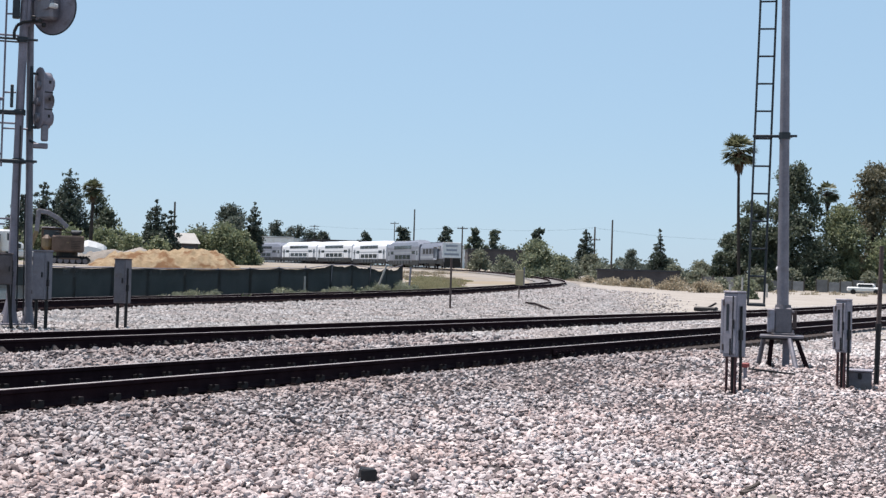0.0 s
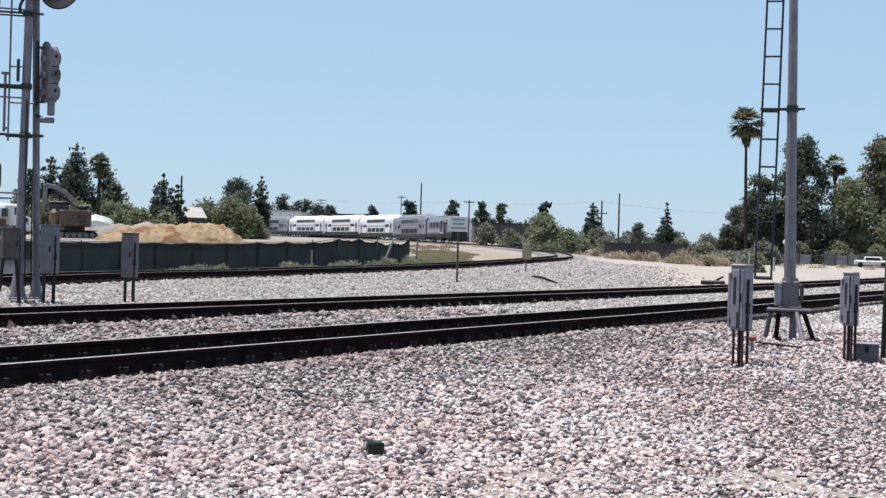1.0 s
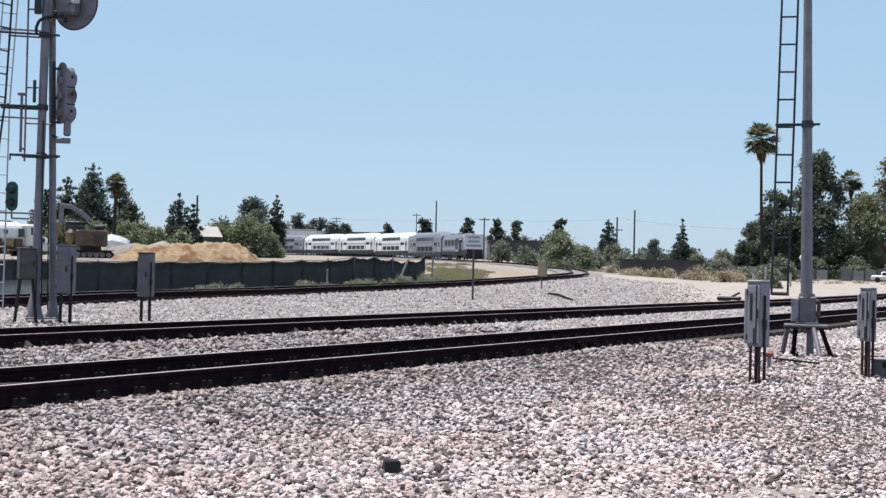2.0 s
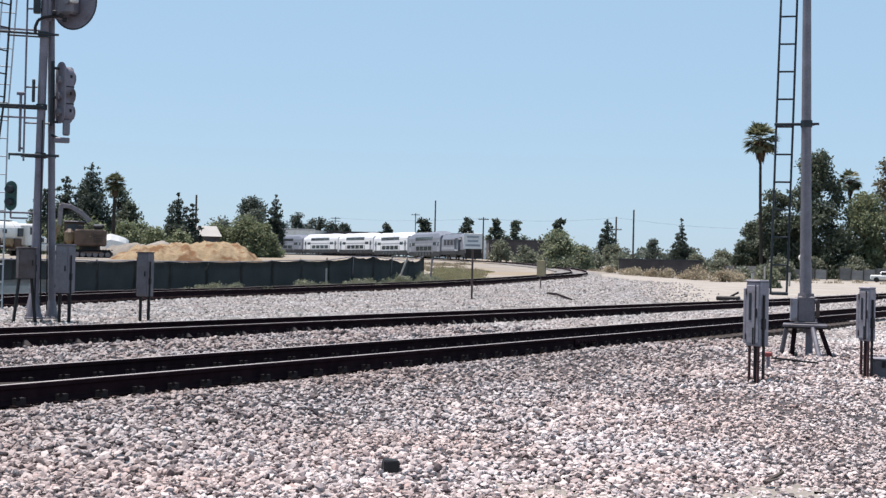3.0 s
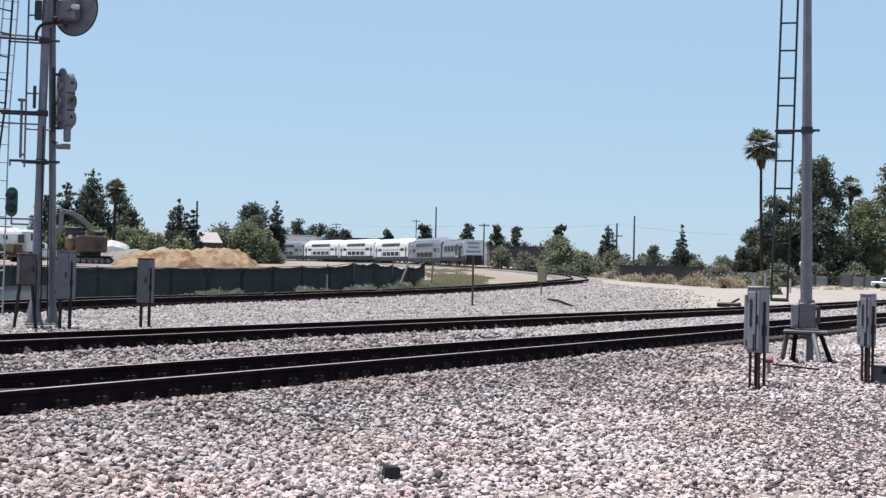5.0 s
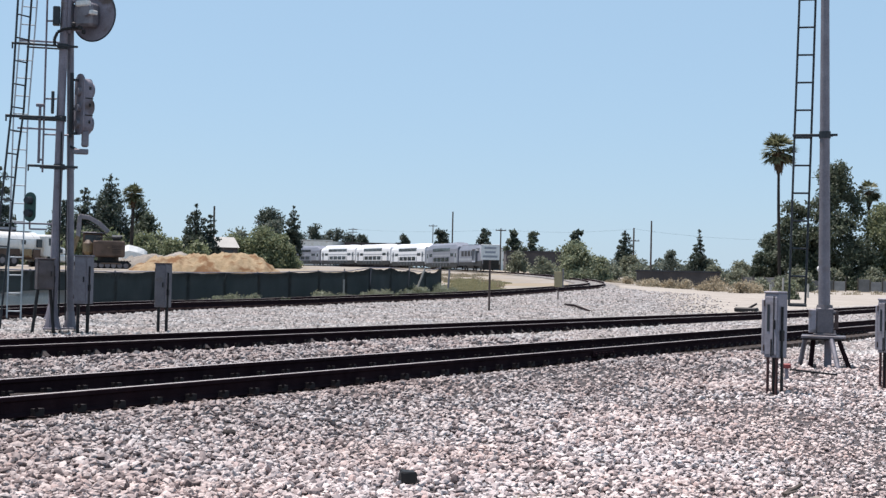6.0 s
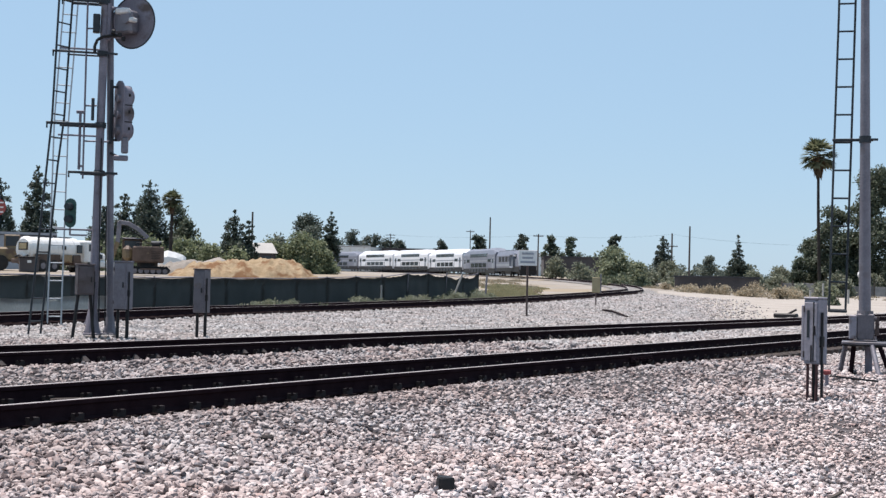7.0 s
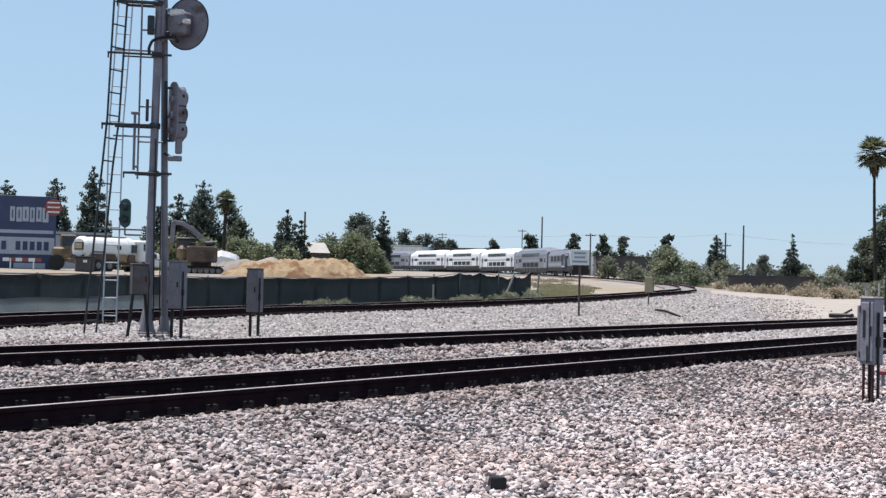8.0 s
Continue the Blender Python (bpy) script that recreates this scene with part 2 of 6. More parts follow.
M_WEED = leafage("pale_weeds", (0.112, 0.128, 0.068), (0.225, 0.240, 0.150))
M_DRY = leafage("dry_scrub", (0.25, 0.20, 0.13), (0.41, 0.35, 0.25))
M_SAGE = leafage("grey_green_leaves", (0.105, 0.118, 0.082), (0.25, 0.262, 0.185))
M_SAGEGREEN = leafage("pale_green_leaves", (0.120, 0.140, 0.086), (0.275, 0.300, 0.185))
M_FAR = leafage("distant_trees", (0.083, 0.104, 0.086), (0.156, 0.177, 0.136))

M_CLIP = surface("dusty_rail_clip", (0.013, 0.008, 0.009), (0.024, 0.016, 0.017), 8.0, 0.8, 0.2, 0.2, 60.0, per_piece=0.4)
M_COACHWHITE = surface("white_coach_paint", (0.66, 0.67, 0.70), (0.76, 0.77, 0.79), 0.6, 0.4, 0.0, 0.03, 20.0)
M_CASEPALE = surface("pale_lavender_grey_case_paint", (0.225, 0.212, 0.245), (0.305, 0.290, 0.325), 4.0, 0.6, 0.1, 0.08, 30.0, stain=(0.15, 0.12, 0.12), stain_scale=3.0, stain_at=0.63)
M_CASEBROWN = surface("brown_grey_case_paint", (0.075, 0.062, 0.066), (0.125, 0.105, 0.108), 3.0, 0.7, 0.1, 0.1, 40.0, stain=(0.06, 0.042, 0.036), stain_scale=2.0, stain_at=0.58)
M_WEEDY = leafage("pale_bushy_weeds", (0.15, 0.165, 0.105), (0.31, 0.325, 0.235))


# ---- builders ----
def finish(name, bm, material, smooth=False):
    me = bpy.data.meshes.new(name)
    bm.normal_update()
    bm.to_mesh(me)
    bm.free()
    for mm in (material if isinstance(material, (list, tuple)) else [material]):
        me.materials.append(mm)
    if smooth:
        for p in me.polygons:
            p.use_smooth = True
    return me


def thing(name, label, category, m=None, group="", kind=""):
    ob = new(name)
    ob.empty_display_size = 0.2
    if m is not None:
        ob.matrix_basis = m
    return tagged(ob, label, category, group, kind)


def part(name, bm, material, parent, label="", smooth=False):
    ob = new(name, finish(name, bm, material, smooth))
    ob.parent = parent
    return tagged(ob, label) if label else ob


def share(name, me, parent, m):
    ob = new(name, me)
    ob.parent = parent
    ob.matrix_basis = m
    return ob


def solo(name, bm, material, label, category, m=None, group="", kind="", smooth=False):
    ob = new(name, finish(name, bm, material, smooth))
    if m is not None:
        ob.matrix_basis = m
    return tagged(ob, label, category, group, kind)


def box(bm, cx, cy, cz, sx, sy, sz, m=None, bevel=0.0, mi=0):
    g = bmesh.ops.create_cube(bm, size=1.0, matrix=(m or Matrix()) @ Matrix.Translation((cx, cy, cz)) @ Matrix.Diagonal((sx, sy, sz, 1)))
    faces = {f for v in g["verts"] for f in v.link_faces}
    for f in faces:
        f.material_index = mi
    if bevel:
        edges = {e for f in faces for e in f.edges}
        bmesh.ops.bevel(bm, geom=list(edges), offset=bevel, segments=1, affect="EDGES")
    return bm


def rod(bm, a, b, r0, r1=None, seg=10, caps=True):
    """A round bar from a to b, tapering from r0 to r1."""
    a, b = Vector(a), Vector(b)
    r1 = r0 if r1 is None else r1
    d = b - a
    m = Matrix.Translation((a + b) / 2) @ d.to_track_quat("Z", "Y").to_matrix().to_4x4()
    bmesh.ops.create_cone(bm, cap_ends=caps, segments=seg, radius1=r0, radius2=r1, depth=d.length, matrix=m)
    return bm


def bars(bm, pts, r, seg=8):
    for a, b in zip(pts[:-1], pts[1:]):
        rod(bm, a, b, r, seg=seg)
    return bm


def B():
    return bmesh.new()


def tube(bm, pts, r, seg=6):
    """One unbroken round bar through all the points."""
    loops = []
    for i, p in enumerate(pts):
        d = Vector(pts[min(i + 1, len(pts) - 1)]) - Vector(pts[max(i - 1, 0)])
        q = d.to_track_quat("Z", "Y")
        loops.append([bm.verts.new(Vector(p) + q @ Vector((r * math.cos(a), r * math.sin(a), 0))) for a in (2 * math.pi * k / seg for k in range(seg))])
    for a, b in zip(loops[:-1], loops[1:]):
        for k in range(seg):
            bm.faces.new((a[k], a[(k + 1) % seg], b[(k + 1) % seg], b[k]))
    bm.faces.new(loops[0][::-1])
    bm.faces.new(loops[-1])
    return bm


# ---- the lie of the land ----
TRACK_DIR = Vector((math.sin(radians(29.0)), math.cos(radians(29.0)), 0))
TRACK_LEFT = Vector((-math.cos(radians(29.0)), math.sin(radians(29.0)), 0))
RAIL_LINES = (9.5, 11.007, 15.53, 17.037)
RAIL_TOP = 0.29
SIDING = [(-15.6, 10.0), (-15.2, 22.0), (-14.0, 33.0), (-12.6, 40.5), (-10.4, 51.5), (-6.9, 62.5), (-1.2, 76.5), (3.2, 90.0), (8.2, 108.5), (12.0, 126.0),
          (14.0, 144.0), (14.3, 162.0), (12.9, 184.0), (11.0, 206.0), (8.6, 219.0)]


def smooth_step(a, b, x):
    k = min(max((x - a) / (b - a), 0.0), 1.0)
    return k * k * (3 - 2 * k)


def land(x, y):
    """Height of the bare ground: level round the tracks, rising gently to the north."""
    d = math.hypot(x, y)
    k = smooth_step(4, 12, math.degrees(math.atan2(x, y))) if y > 0 else 0.0
    slope = 0.0121 * (1 - k) + 0.0045 * k
    return slope * min(max(0.0, d - 60.0), 260.0) if y > 0 else 0.0


def bed(x, y):
    """Height of the stone bed: a low bank under the main tracks, with shallow unevenness."""
    p = x * TRACK_LEFT.x + y * TRACK_LEFT.y
    crib = 0.075 if 9.56 < p < 10.95 or 15.59 < p < 16.98 else 0.0
    bank = 0.105 * smooth_step(6.5, 8.9, p) * (1 - smooth_step(17.8, 21.0, p))
    s = x * TRACK_DIR.x + y * TRACK_DIR.y
    bank -= 0.12 * smooth_step(22, 31, s) * smooth_step(6.6, 7.8, p) * (1 - smooth_step(9.3, 9.5, p))  # the shoulder has slumped here
    bank -= 0.05 * (smooth_step(8.7, 9.2, p) * (p < 9.55) + smooth_step(14.6, 15.2, p) * (p < 15.58))  # swept lower outside the nearer rails
    n = noise.noise((x * 0.5, y * 0.5, 3.1)) * 0.02 + noise.noise((x * 1.7, y * 1.7, 9.0)) * 0.010
    edge = min(smooth_step(0.45, 1.0, min(abs(p - q) for q in RAIL_LINES)), 1.0)
    return land(x, y) + bank - crib + n * edge + 0.012


def polar_sheet(rings, angles, height, keep=None):
    vs, index, fs = [], {}, []
    for i, r in enumerate(rings):
        for j, a in enumerate(angles):
            x, y = r * math.sin(a), r * math.cos(a)
            index[i, j] = len(vs)
            vs.append((x, y, height(x, y)))
    for i in range(len(rings) - 1):
        for j in range(len(angles) - 1):
            q = (index[i, j], index[i, j + 1], index[i + 1, j + 1], index[i + 1, j])
            if keep is None or keep(*[sum(vs[k][c] for k in q) / 4 for c in (0, 1)]):
                fs.append(q[::-1])
    return vs, fs


def sheet(name, vs, fs, material, label, category, kind):
    me = bpy.data.meshes.new(name)
    me.from_pydata(vs, [], fs)
    me.materials.append(material)
    for p in me.polygons:
        p.use_smooth = True
    ob = new(name, me)
    return tagged(ob, label, category, kind=kind)


full = [2 * math.pi * j / 180 for j in range(181)]
rings = [0.4, 2, 4, 8, 12, 16, 20, 26, 32, 40, 50, 60, 72, 86, 100, 120, 140, 165, 190, 220, 260, 300, 340, 420, 600, 1000, 2000, 4200]
gv, gf = polar_sheet(rings, full, lambda x, y: land(x, y) - 0.06)
gv.append((0, 0, -0.06))
gf += [(j, len(gv) - 1, j + 1) for j in range(180)]
sheet("ground", gv, gf, M_SAND, "pale sandy ground with dry patches stretching to the horizon", "ground", "structure")


def poly_near(pts, x, y):
    """Distance from a place to a line of points."""
    best = 1e9
    for (ax, ay), (bx, by) in zip(pts[:-1], pts[1:]):
        dx, dy = bx - ax, by - ay
        k = min(max(((x - ax) * dx + (y - ay) * dy) / (dx * dx + dy * dy), 0), 1)
        best = min(best, math.hypot(x - ax - k * dx, y - ay - k * dy))
    return best


def siding_x(y):
    """Where the siding lies at a given distance up the place."""
    for (ax, ay), (bx, by) in zip(SIDING[:-1], SIDING[1:]):
        if ay <= y <= by:
            return ax + (bx - ax) * (y - ay) / (by - ay)
    return SIDING[0][0] if y < SIDING[0][1] else SIDING[-1][0]


def stony(x, y):
    """Where crushed stone covers the ground."""
    d = math.hypot(x, y)
    if d > 236 or y < -60:
        return False
    p = x * TRACK_LEFT.x + y * TRACK_LEFT.y
    wob = noise.noise((x * 0.25, y * 0.25, 5.0)) * 1.0 + noise.noise((x * 0.9, y * 0.9, 8.0)) * 0.5 + noise.noise((x * 3.1, y * 3.1, 8.0)) * 0.7
    if p < 20.3 + wob * 0.6:
        return d < 130
    if y > 30 and y < 222 and poly_near(SIDING, x, y) < 2.2 + wob * 0.4:
        return True
    a = math.degrees(math.atan2(x, y))
    return d < 128 + wob * 3 and a < 8.6 - 1.3 * smooth_step(57, 130, d) + wob * 0.35 and x > siding_x(y)


fan = [radians(a) for a in list(np.arange(-180, -24, 3.0)) + list(np.arange(-24, 22, 0.12)) + list(np.arange(22, 180, 3.0)) + [180]]
stone_rings = [0.05, 0.5, 1.0, 1.5, 2.0, 2.5] + list(np.arange(3.0, 30, 0.5)) + list(np.arange(30, 60, 0.8)) + list(np.arange(60, 130, 1.2)) + list(np.arange(130, 236, 2.5))
bv, bf = polar_sheet(stone_rings, fan, bed, stony)
stone_bed = sheet("ballast_bed", bv, bf, M_SHADEDBED, "grey-pink crushed stone ballast spread round the tracks", "gravel", "structure")
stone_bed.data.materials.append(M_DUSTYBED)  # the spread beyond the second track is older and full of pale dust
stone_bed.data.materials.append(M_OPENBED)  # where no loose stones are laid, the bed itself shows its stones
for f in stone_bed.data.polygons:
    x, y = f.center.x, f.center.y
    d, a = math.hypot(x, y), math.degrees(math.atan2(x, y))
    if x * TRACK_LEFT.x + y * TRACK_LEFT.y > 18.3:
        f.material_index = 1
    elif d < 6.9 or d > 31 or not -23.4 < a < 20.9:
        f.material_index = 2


def on_road(x, y):
    if y < 40 or y > 190:
        return False
    a = math.degrees(math.atan2(x, y))
    wob = noise.noise((x * 0.12, y * 0.12, 1.0)) * 1.0
    d = math.hypot(x, y)
    return a > 6.4 + wob * 0.4 and d < 150 + wob * 8 + 30 * smooth_step(9, 14, a)


rv, rf = polar_sheet(list(np.arange(30, 190, 2.0)), [radians(a) for a in np.arange(2, 45, 0.5)], lambda x, y: land(x, y) - 0.015, on_road)
sheet("dirt_road", rv, rf, M_ROAD, "bright bare dirt service road beside the tracks", "road", "structure")


# ---- railway tracks ----
PROFILE = [(-0.076, 0.0), (0.076, 0.0), (0.076, 0.012), (0.016, 0.035), (0.010, 0.06), (0.010, 0.13), (0.034, 0.146), (0.036, 0.178), (0.030, 0.1855)]
PROFILE = PROFILE + [(-a, b) for a, b in PROFILE[:1:-1]]


def sweep(bm, centre, profile, zs):
    """Carry a closed profile along a line of points; zs are the heights of its foot."""
    loops = []
    for i, (x, y) in enumerate(centre):
        ax, ay = centre[max(i - 1, 0)]
        bx, by = centre[min(i + 1, len(centre) - 1)]
        d = Vector((bx - ax, by - ay, 0)).normalized()
        side = Vector((d.y, -d.x, 0))
        loops.append([bm.verts.new(Vector((x, y, zs[i] + h)) + side * w) for w, h in profile])
    n = len(profile)
    for a, b in zip(loops[:-1], loops[1:]):
        for k in range(n):
            bm.faces.new((a[k], b[k], b[(k + 1) % n], a[(k + 1) % n]))
    bm.faces.new(loops[0])
    bm.faces.new(loops[-1][::-1])
    bmesh.ops.recalc_face_normals(bm, faces=bm.faces[:])
    return bm


HEADSTRIP = [(-0.030, 0.183), (0.030, 0.183), (0.028, 0.1868), (-0.028, 0.1868)]


def along(p, s):
    v = TRACK_LEFT * p + TRACK_DIR * s
    return (v.x, v.y)


tie_bm = box(B(), 0, 0, -0.09, 2.6, 0.23, 0.18, bevel=0.012)
TIE = finish("tie", tie_bm, M_TIE)
DARK_TIE = finish("tie", box(B(), 0, 0, -0.09, 2.6, 0.23, 0.18, bevel=0.012), M_PLATE)
plate_bm = box(B(), 0, 0, 0.006, 0.34, 0.19, 0.016)
for sx in (-1, 1):
    box(plate_bm, sx * 0.112, 0.0, 0.045, 0.06, 0.11, 0.07, mi=1)
    rod(plate_bm, (sx * 0.07, -0.05, 0.055), (sx * 0.15, 0.05, 0.075), 0.02, seg=6)
PLATE = finish("tie_plate", plate_bm, [M_PLATE, M_CLIP])
joint_bm = box(B(), 0, 0.036, 0.095, 0.9, 0.03, 0.10, bevel=0.006)
for k in range(6):
    rod(joint_bm, (-0.37 + k * 0.148, 0.05, 0.095), (-0.37 + k * 0.148, 0.08, 0.095), 0.017, seg=6)
JOINT = finish("joint_bar", joint_bm, M_RAIL)


def main_track(p0, p1, label, seed):
    t = thing("railway_track", label, "railway track", group="main tracks")
    for p in (p0, p1):
        pts = [along(p, s) for s in (-70, -20, 10, 30, 60, 110, 200)]
        zs = [RAIL_TOP - 0.1875 + land(*q) for q in pts]
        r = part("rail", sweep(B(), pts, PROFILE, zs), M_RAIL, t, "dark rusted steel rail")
        part("running_surface", sweep(B(), pts, HEADSTRIP, zs), M_HEAD, r, "polished bright running surface")
    rng = random.Random(seed)
    yaw = math.atan2(TRACK_LEFT.y, TRACK_LEFT.x)
    mid = (p0 + p1) / 2
    for k in range(84):
        s = -3 + k * 0.53
        x, y = along(mid, s)
        share("tie", TIE, t, Matrix.Translation((x, y, RAIL_TOP - 0.1875 - 0.012)) @ Matrix.Rotation(yaw + rng.uniform(-0.01, 0.01), 4, "Z"))
        for p in (p0, p1):
            x, y = along(p, s)
            share("tie_plate", PLATE, t, Matrix.Translation((x, y, RAIL_TOP - 0.1875 - 0.008)) @ Matrix.Rotation(yaw, 4, "Z"))
    return t


near_track = main_track(RAIL_LINES[0], RAIL_LINES[1], "straight railway track with dark rusty rails bedded in ballast", 3)
far_track = main_track(RAIL_LINES[2], RAIL_LINES[3], "second straight railway track with dark rails beyond the first", 4)
M_ANCHOR = surface("dusty_rail_anchor", (0.045, 0.034, 0.034), (0.105, 0.085, 0.080), 8.0, 0.9, 0.0, 0.2, 60.0, per_piece=0.8)
anchor_bm = B()
tip = [anchor_bm.verts.new(v) for v in ((-0.02, -0.075, 0), (-0.02, 0.075, 0), (0.09, 0.055, 0), (0.09, -0.055, 0), (-0.01, -0.03, 0.085), (-0.01, 0.03, 0.085))]
for f in ((0, 3, 2, 1), (0, 1, 5, 4), (2, 3, 4, 5), (0, 4, 3), (1, 2, 5)):
    anchor_bm.faces.new([tip[k] for k in f])
bmesh.ops.recalc_face_normals(anchor_bm, faces=anchor_bm.faces[:])
ANCHOR = finish("rail_anchor", anchor_bm, M_ANCHOR)
anchor_rng = random.Random(31)
for k in range(84):
    if anchor_rng.random() < 0.4:
        continue
    x, y = along(RAIL_LINES[2] - 0.06, -2.8 + k * 0.53 + anchor_rng.uniform(-0.08, 0.08))
    share("rail_anchor", ANCHOR, far_track, Matrix.Translation((x, y, RAIL_TOP - 0.1875 + 0.02)) @ Matrix.Rotation(math.atan2(-TRACK_LEFT.y, -TRACK_LEFT.x), 4, "Z") @ Matrix.Scale(anchor_rng.uniform(0.65, 0.95), 4))
x, y = along(RAIL_LINES[0], 22.2)
share("joint_bar", JOINT, near_track, Matrix.Translation((x, y, RAIL_TOP - 0.1875)) @ Matrix.Rotation(math.atan2(-TRACK_DIR.y, -TRACK_DIR.x), 4, "Z"))


def spline(pts, n):
    """A smooth line through points."""
    out = []
    P = [Vector((*p, 0)) for p in pts]
    P = [2 * P[0] - P[1]] + P + [2 * P[-1] - P[-2]]
    for i in range(1, len(P) - 2):
        a, b, c, d = P[i - 1:i + 3]
        for k in range(n):
            t = k / n
            v = 0.5 * ((2 * b) + (c - a) * t + (2 * a - 5 * b + 4 * c - d) * t * t + (3 * b - a - 3 * c + d) * t ** 3)
            out.append((v.x, v.y))
    out.append(pts[-1])
    return out


def resample(pts, step):
    out, rest = [pts[0]], step
    for (ax, ay), (bx, by) in zip(pts[:-1], pts[1:]):
        length, at = math.hypot(bx - ax, by - ay), 0.0
        while length - at >= rest:
            at += rest
            out.append((ax + (bx - ax) * at / length, ay + (by - ay) * at / length))
            rest = step
        rest -= length - at
    return out


# the train's own curve goes on from the siding, turning left
TRAIN_LINE = resample(spline([(8.6, 219.0), (5.3, 232.5), (1.35, 249.5), (-4.7, 273.6), (-12.0, 297.0), (-20.3, 319.5), (-29.7, 342.0), (-40.0, 363.0), (-52.0, 382.0)], 8), 1.0)
line = spline(SIDING, 5) + TRAIN_LINE[1:172:4]
siding = thing("railway_siding", "curving single railway track with dark rails on ballast", "railway track")
for off in (-0.7535, 0.7535):
    pts = []
    for i, (x, y) in enumerate(line):
        ax, ay = line[max(i - 1, 0)]
        bx, by = line[min(i + 1, len(line) - 1)]
        d = Vector((bx - ax, by - ay, 0)).normalized()
        pts.append((x + d.y * off, y - d.x * off))
    zs = [land(*q) + 0.10 for q in pts]
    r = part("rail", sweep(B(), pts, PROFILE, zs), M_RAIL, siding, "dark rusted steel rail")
    part("running_surface", sweep(B(), pts, HEADSTRIP, zs), M_HEAD, r, "polished bright running surface")
for k in range(0, len(line) - 40, 1):
    (x, y), (u, v) = line[k], line[k + 1]
    n = max(int(math.hypot(u - x, v - y) / 0.6), 1)
    for j in range(n):
        if y > 120:
            continue
        w = (x + (u - x) * j / n, y + (v - y) * j / n)
        share("tie", DARK_TIE, siding, Matrix.Translation((*w, land(*w) + 0.092)) @ Matrix.Rotation(math.atan2(v - y, u - x) + math.pi / 2, 4, "Z"))


# ---- signals and cabinets beside the tracks ----
def ladder(parent, left, right, rung_zs, r=0.024, material=None, label=""):
    """left, right: lines of points; rungs at the given heights."""
    lad = new("ladder")
    lad.parent = parent
    if label:
        tagged(lad, label)
    material = material or M_DARK
    for name, pts in (("side_rail", left), ("side_rail", right)):
        part(name, bars(B(), [Vector(p) for p in pts], r), material, lad)

    def at_height(pts, z):
        for a, b in zip(pts[:-1], pts[1:]):
            if a[2] <= z <= b[2]:
                k = (z - a[2]) / (b[2] - a[2])
                return Vector(a).lerp(Vector(b), k)
        return Vector(pts[-1] if z > pts[-1][2] else pts[0])

    for z in rung_zs:
        part("rung", rod(B(), at_height(left, z), at_height(right, z), 0.017, seg=6), material, lad)
    return lad


def base_flare(bm, x, y, r0, r1, h, plate=True):
    rod(bm, (x, y, 0.02), (x, y, h), r0, r1, 14)
    if plate:
        box(bm, x, y, 0.02, r0 * 2.3, r0 * 2.3, 0.04, bevel=0.008)
        for sx in (-1, 1):
            for sy in (-1, 1):
                rod(bm, (x + sx * r0 * 0.9, y + sy * r0 * 0.9, 0.03), (x + sx * r0 * 0.9, y + sy * r0 * 0.9, 0.09), 0.018, seg=6)
    return bm


def capsule_plate(bm, w, h, t):
    """A flat plate with round ends, standing in x and z, with thickness t along y."""
    r, n = w / 2, 12
    ring = [(r * math.cos(k * math.pi / n), h / 2 - r + r * math.sin(k * math.pi / n)) for k in range(n + 1)]
    ring += [(-r * math.cos(k * math.pi / n), -h / 2 + r - r * math.sin(k * math.pi / n)) for k in range(n + 1)]
    f = bm.faces.new([bm.verts.new((x, -t / 2, z)) for x, z in ring])
    g = bmesh.ops.extrude_face_region(bm, geom=[f])
    bmesh.ops.translate(bm, vec=(0, t, 0), verts=[v for v in g["geom"] if isinstance(v, bmesh.types.BMVert)])
    bmesh.ops.recalc_face_normals(bm, faces=bm.faces[:])
    return bm


def move(bm, m):
    bmesh.ops.transform(bm, matrix=m, verts=bm.verts[:])
    return bm


def hood(bm, m, r, depth):
    """A cut-away lamp hood: most of a tube."""
    n = 16
    v0, v1 = [], []
    for k in range(n + 1):
        a = radians(-50 + 280 * k / n)
        x, z = r * math.cos(a), r * math.sin(a)
        v0.append(bm.verts.new(m @ Vector((x, 0, z))))
        v1.append(bm.verts.new(m @ Vector((x * 0.96, depth * (0.6 + 0.4 * (z / r)), z * 0.96))))
    for k in range(n):
        bm.faces.new((v0[k], v0[k + 1], v1[k + 1], v1[k]))
    return bm


sm = thing("signal_mast", "tall grey twin-pole railway signal mast with ladder and signal heads", "railway signal",
           pose(-8.66, 30.45, 0.09, 0, 0, 16.0) @ Matrix.Scale(0.975, 4))
bm = base_flare(B(), -0.15, 0, 0.18, 0.095, 0.55)
rod(bm, (-0.15, 0, 0.5), (-0.05, 0, 9.2), 0.094, 0.090, 16)
part("pole", bm, M_GALVD, sm, smooth=False)
bm = base_flare(B(), 0.23, 0.18, 0.15, 0.09, 0.4)
rod(bm, (0.23, 0.18, 0.35), (0.00, 0.18, 8.9), 0.080, 0.076, 16)
part("pole", bm, M_GALV, sm)
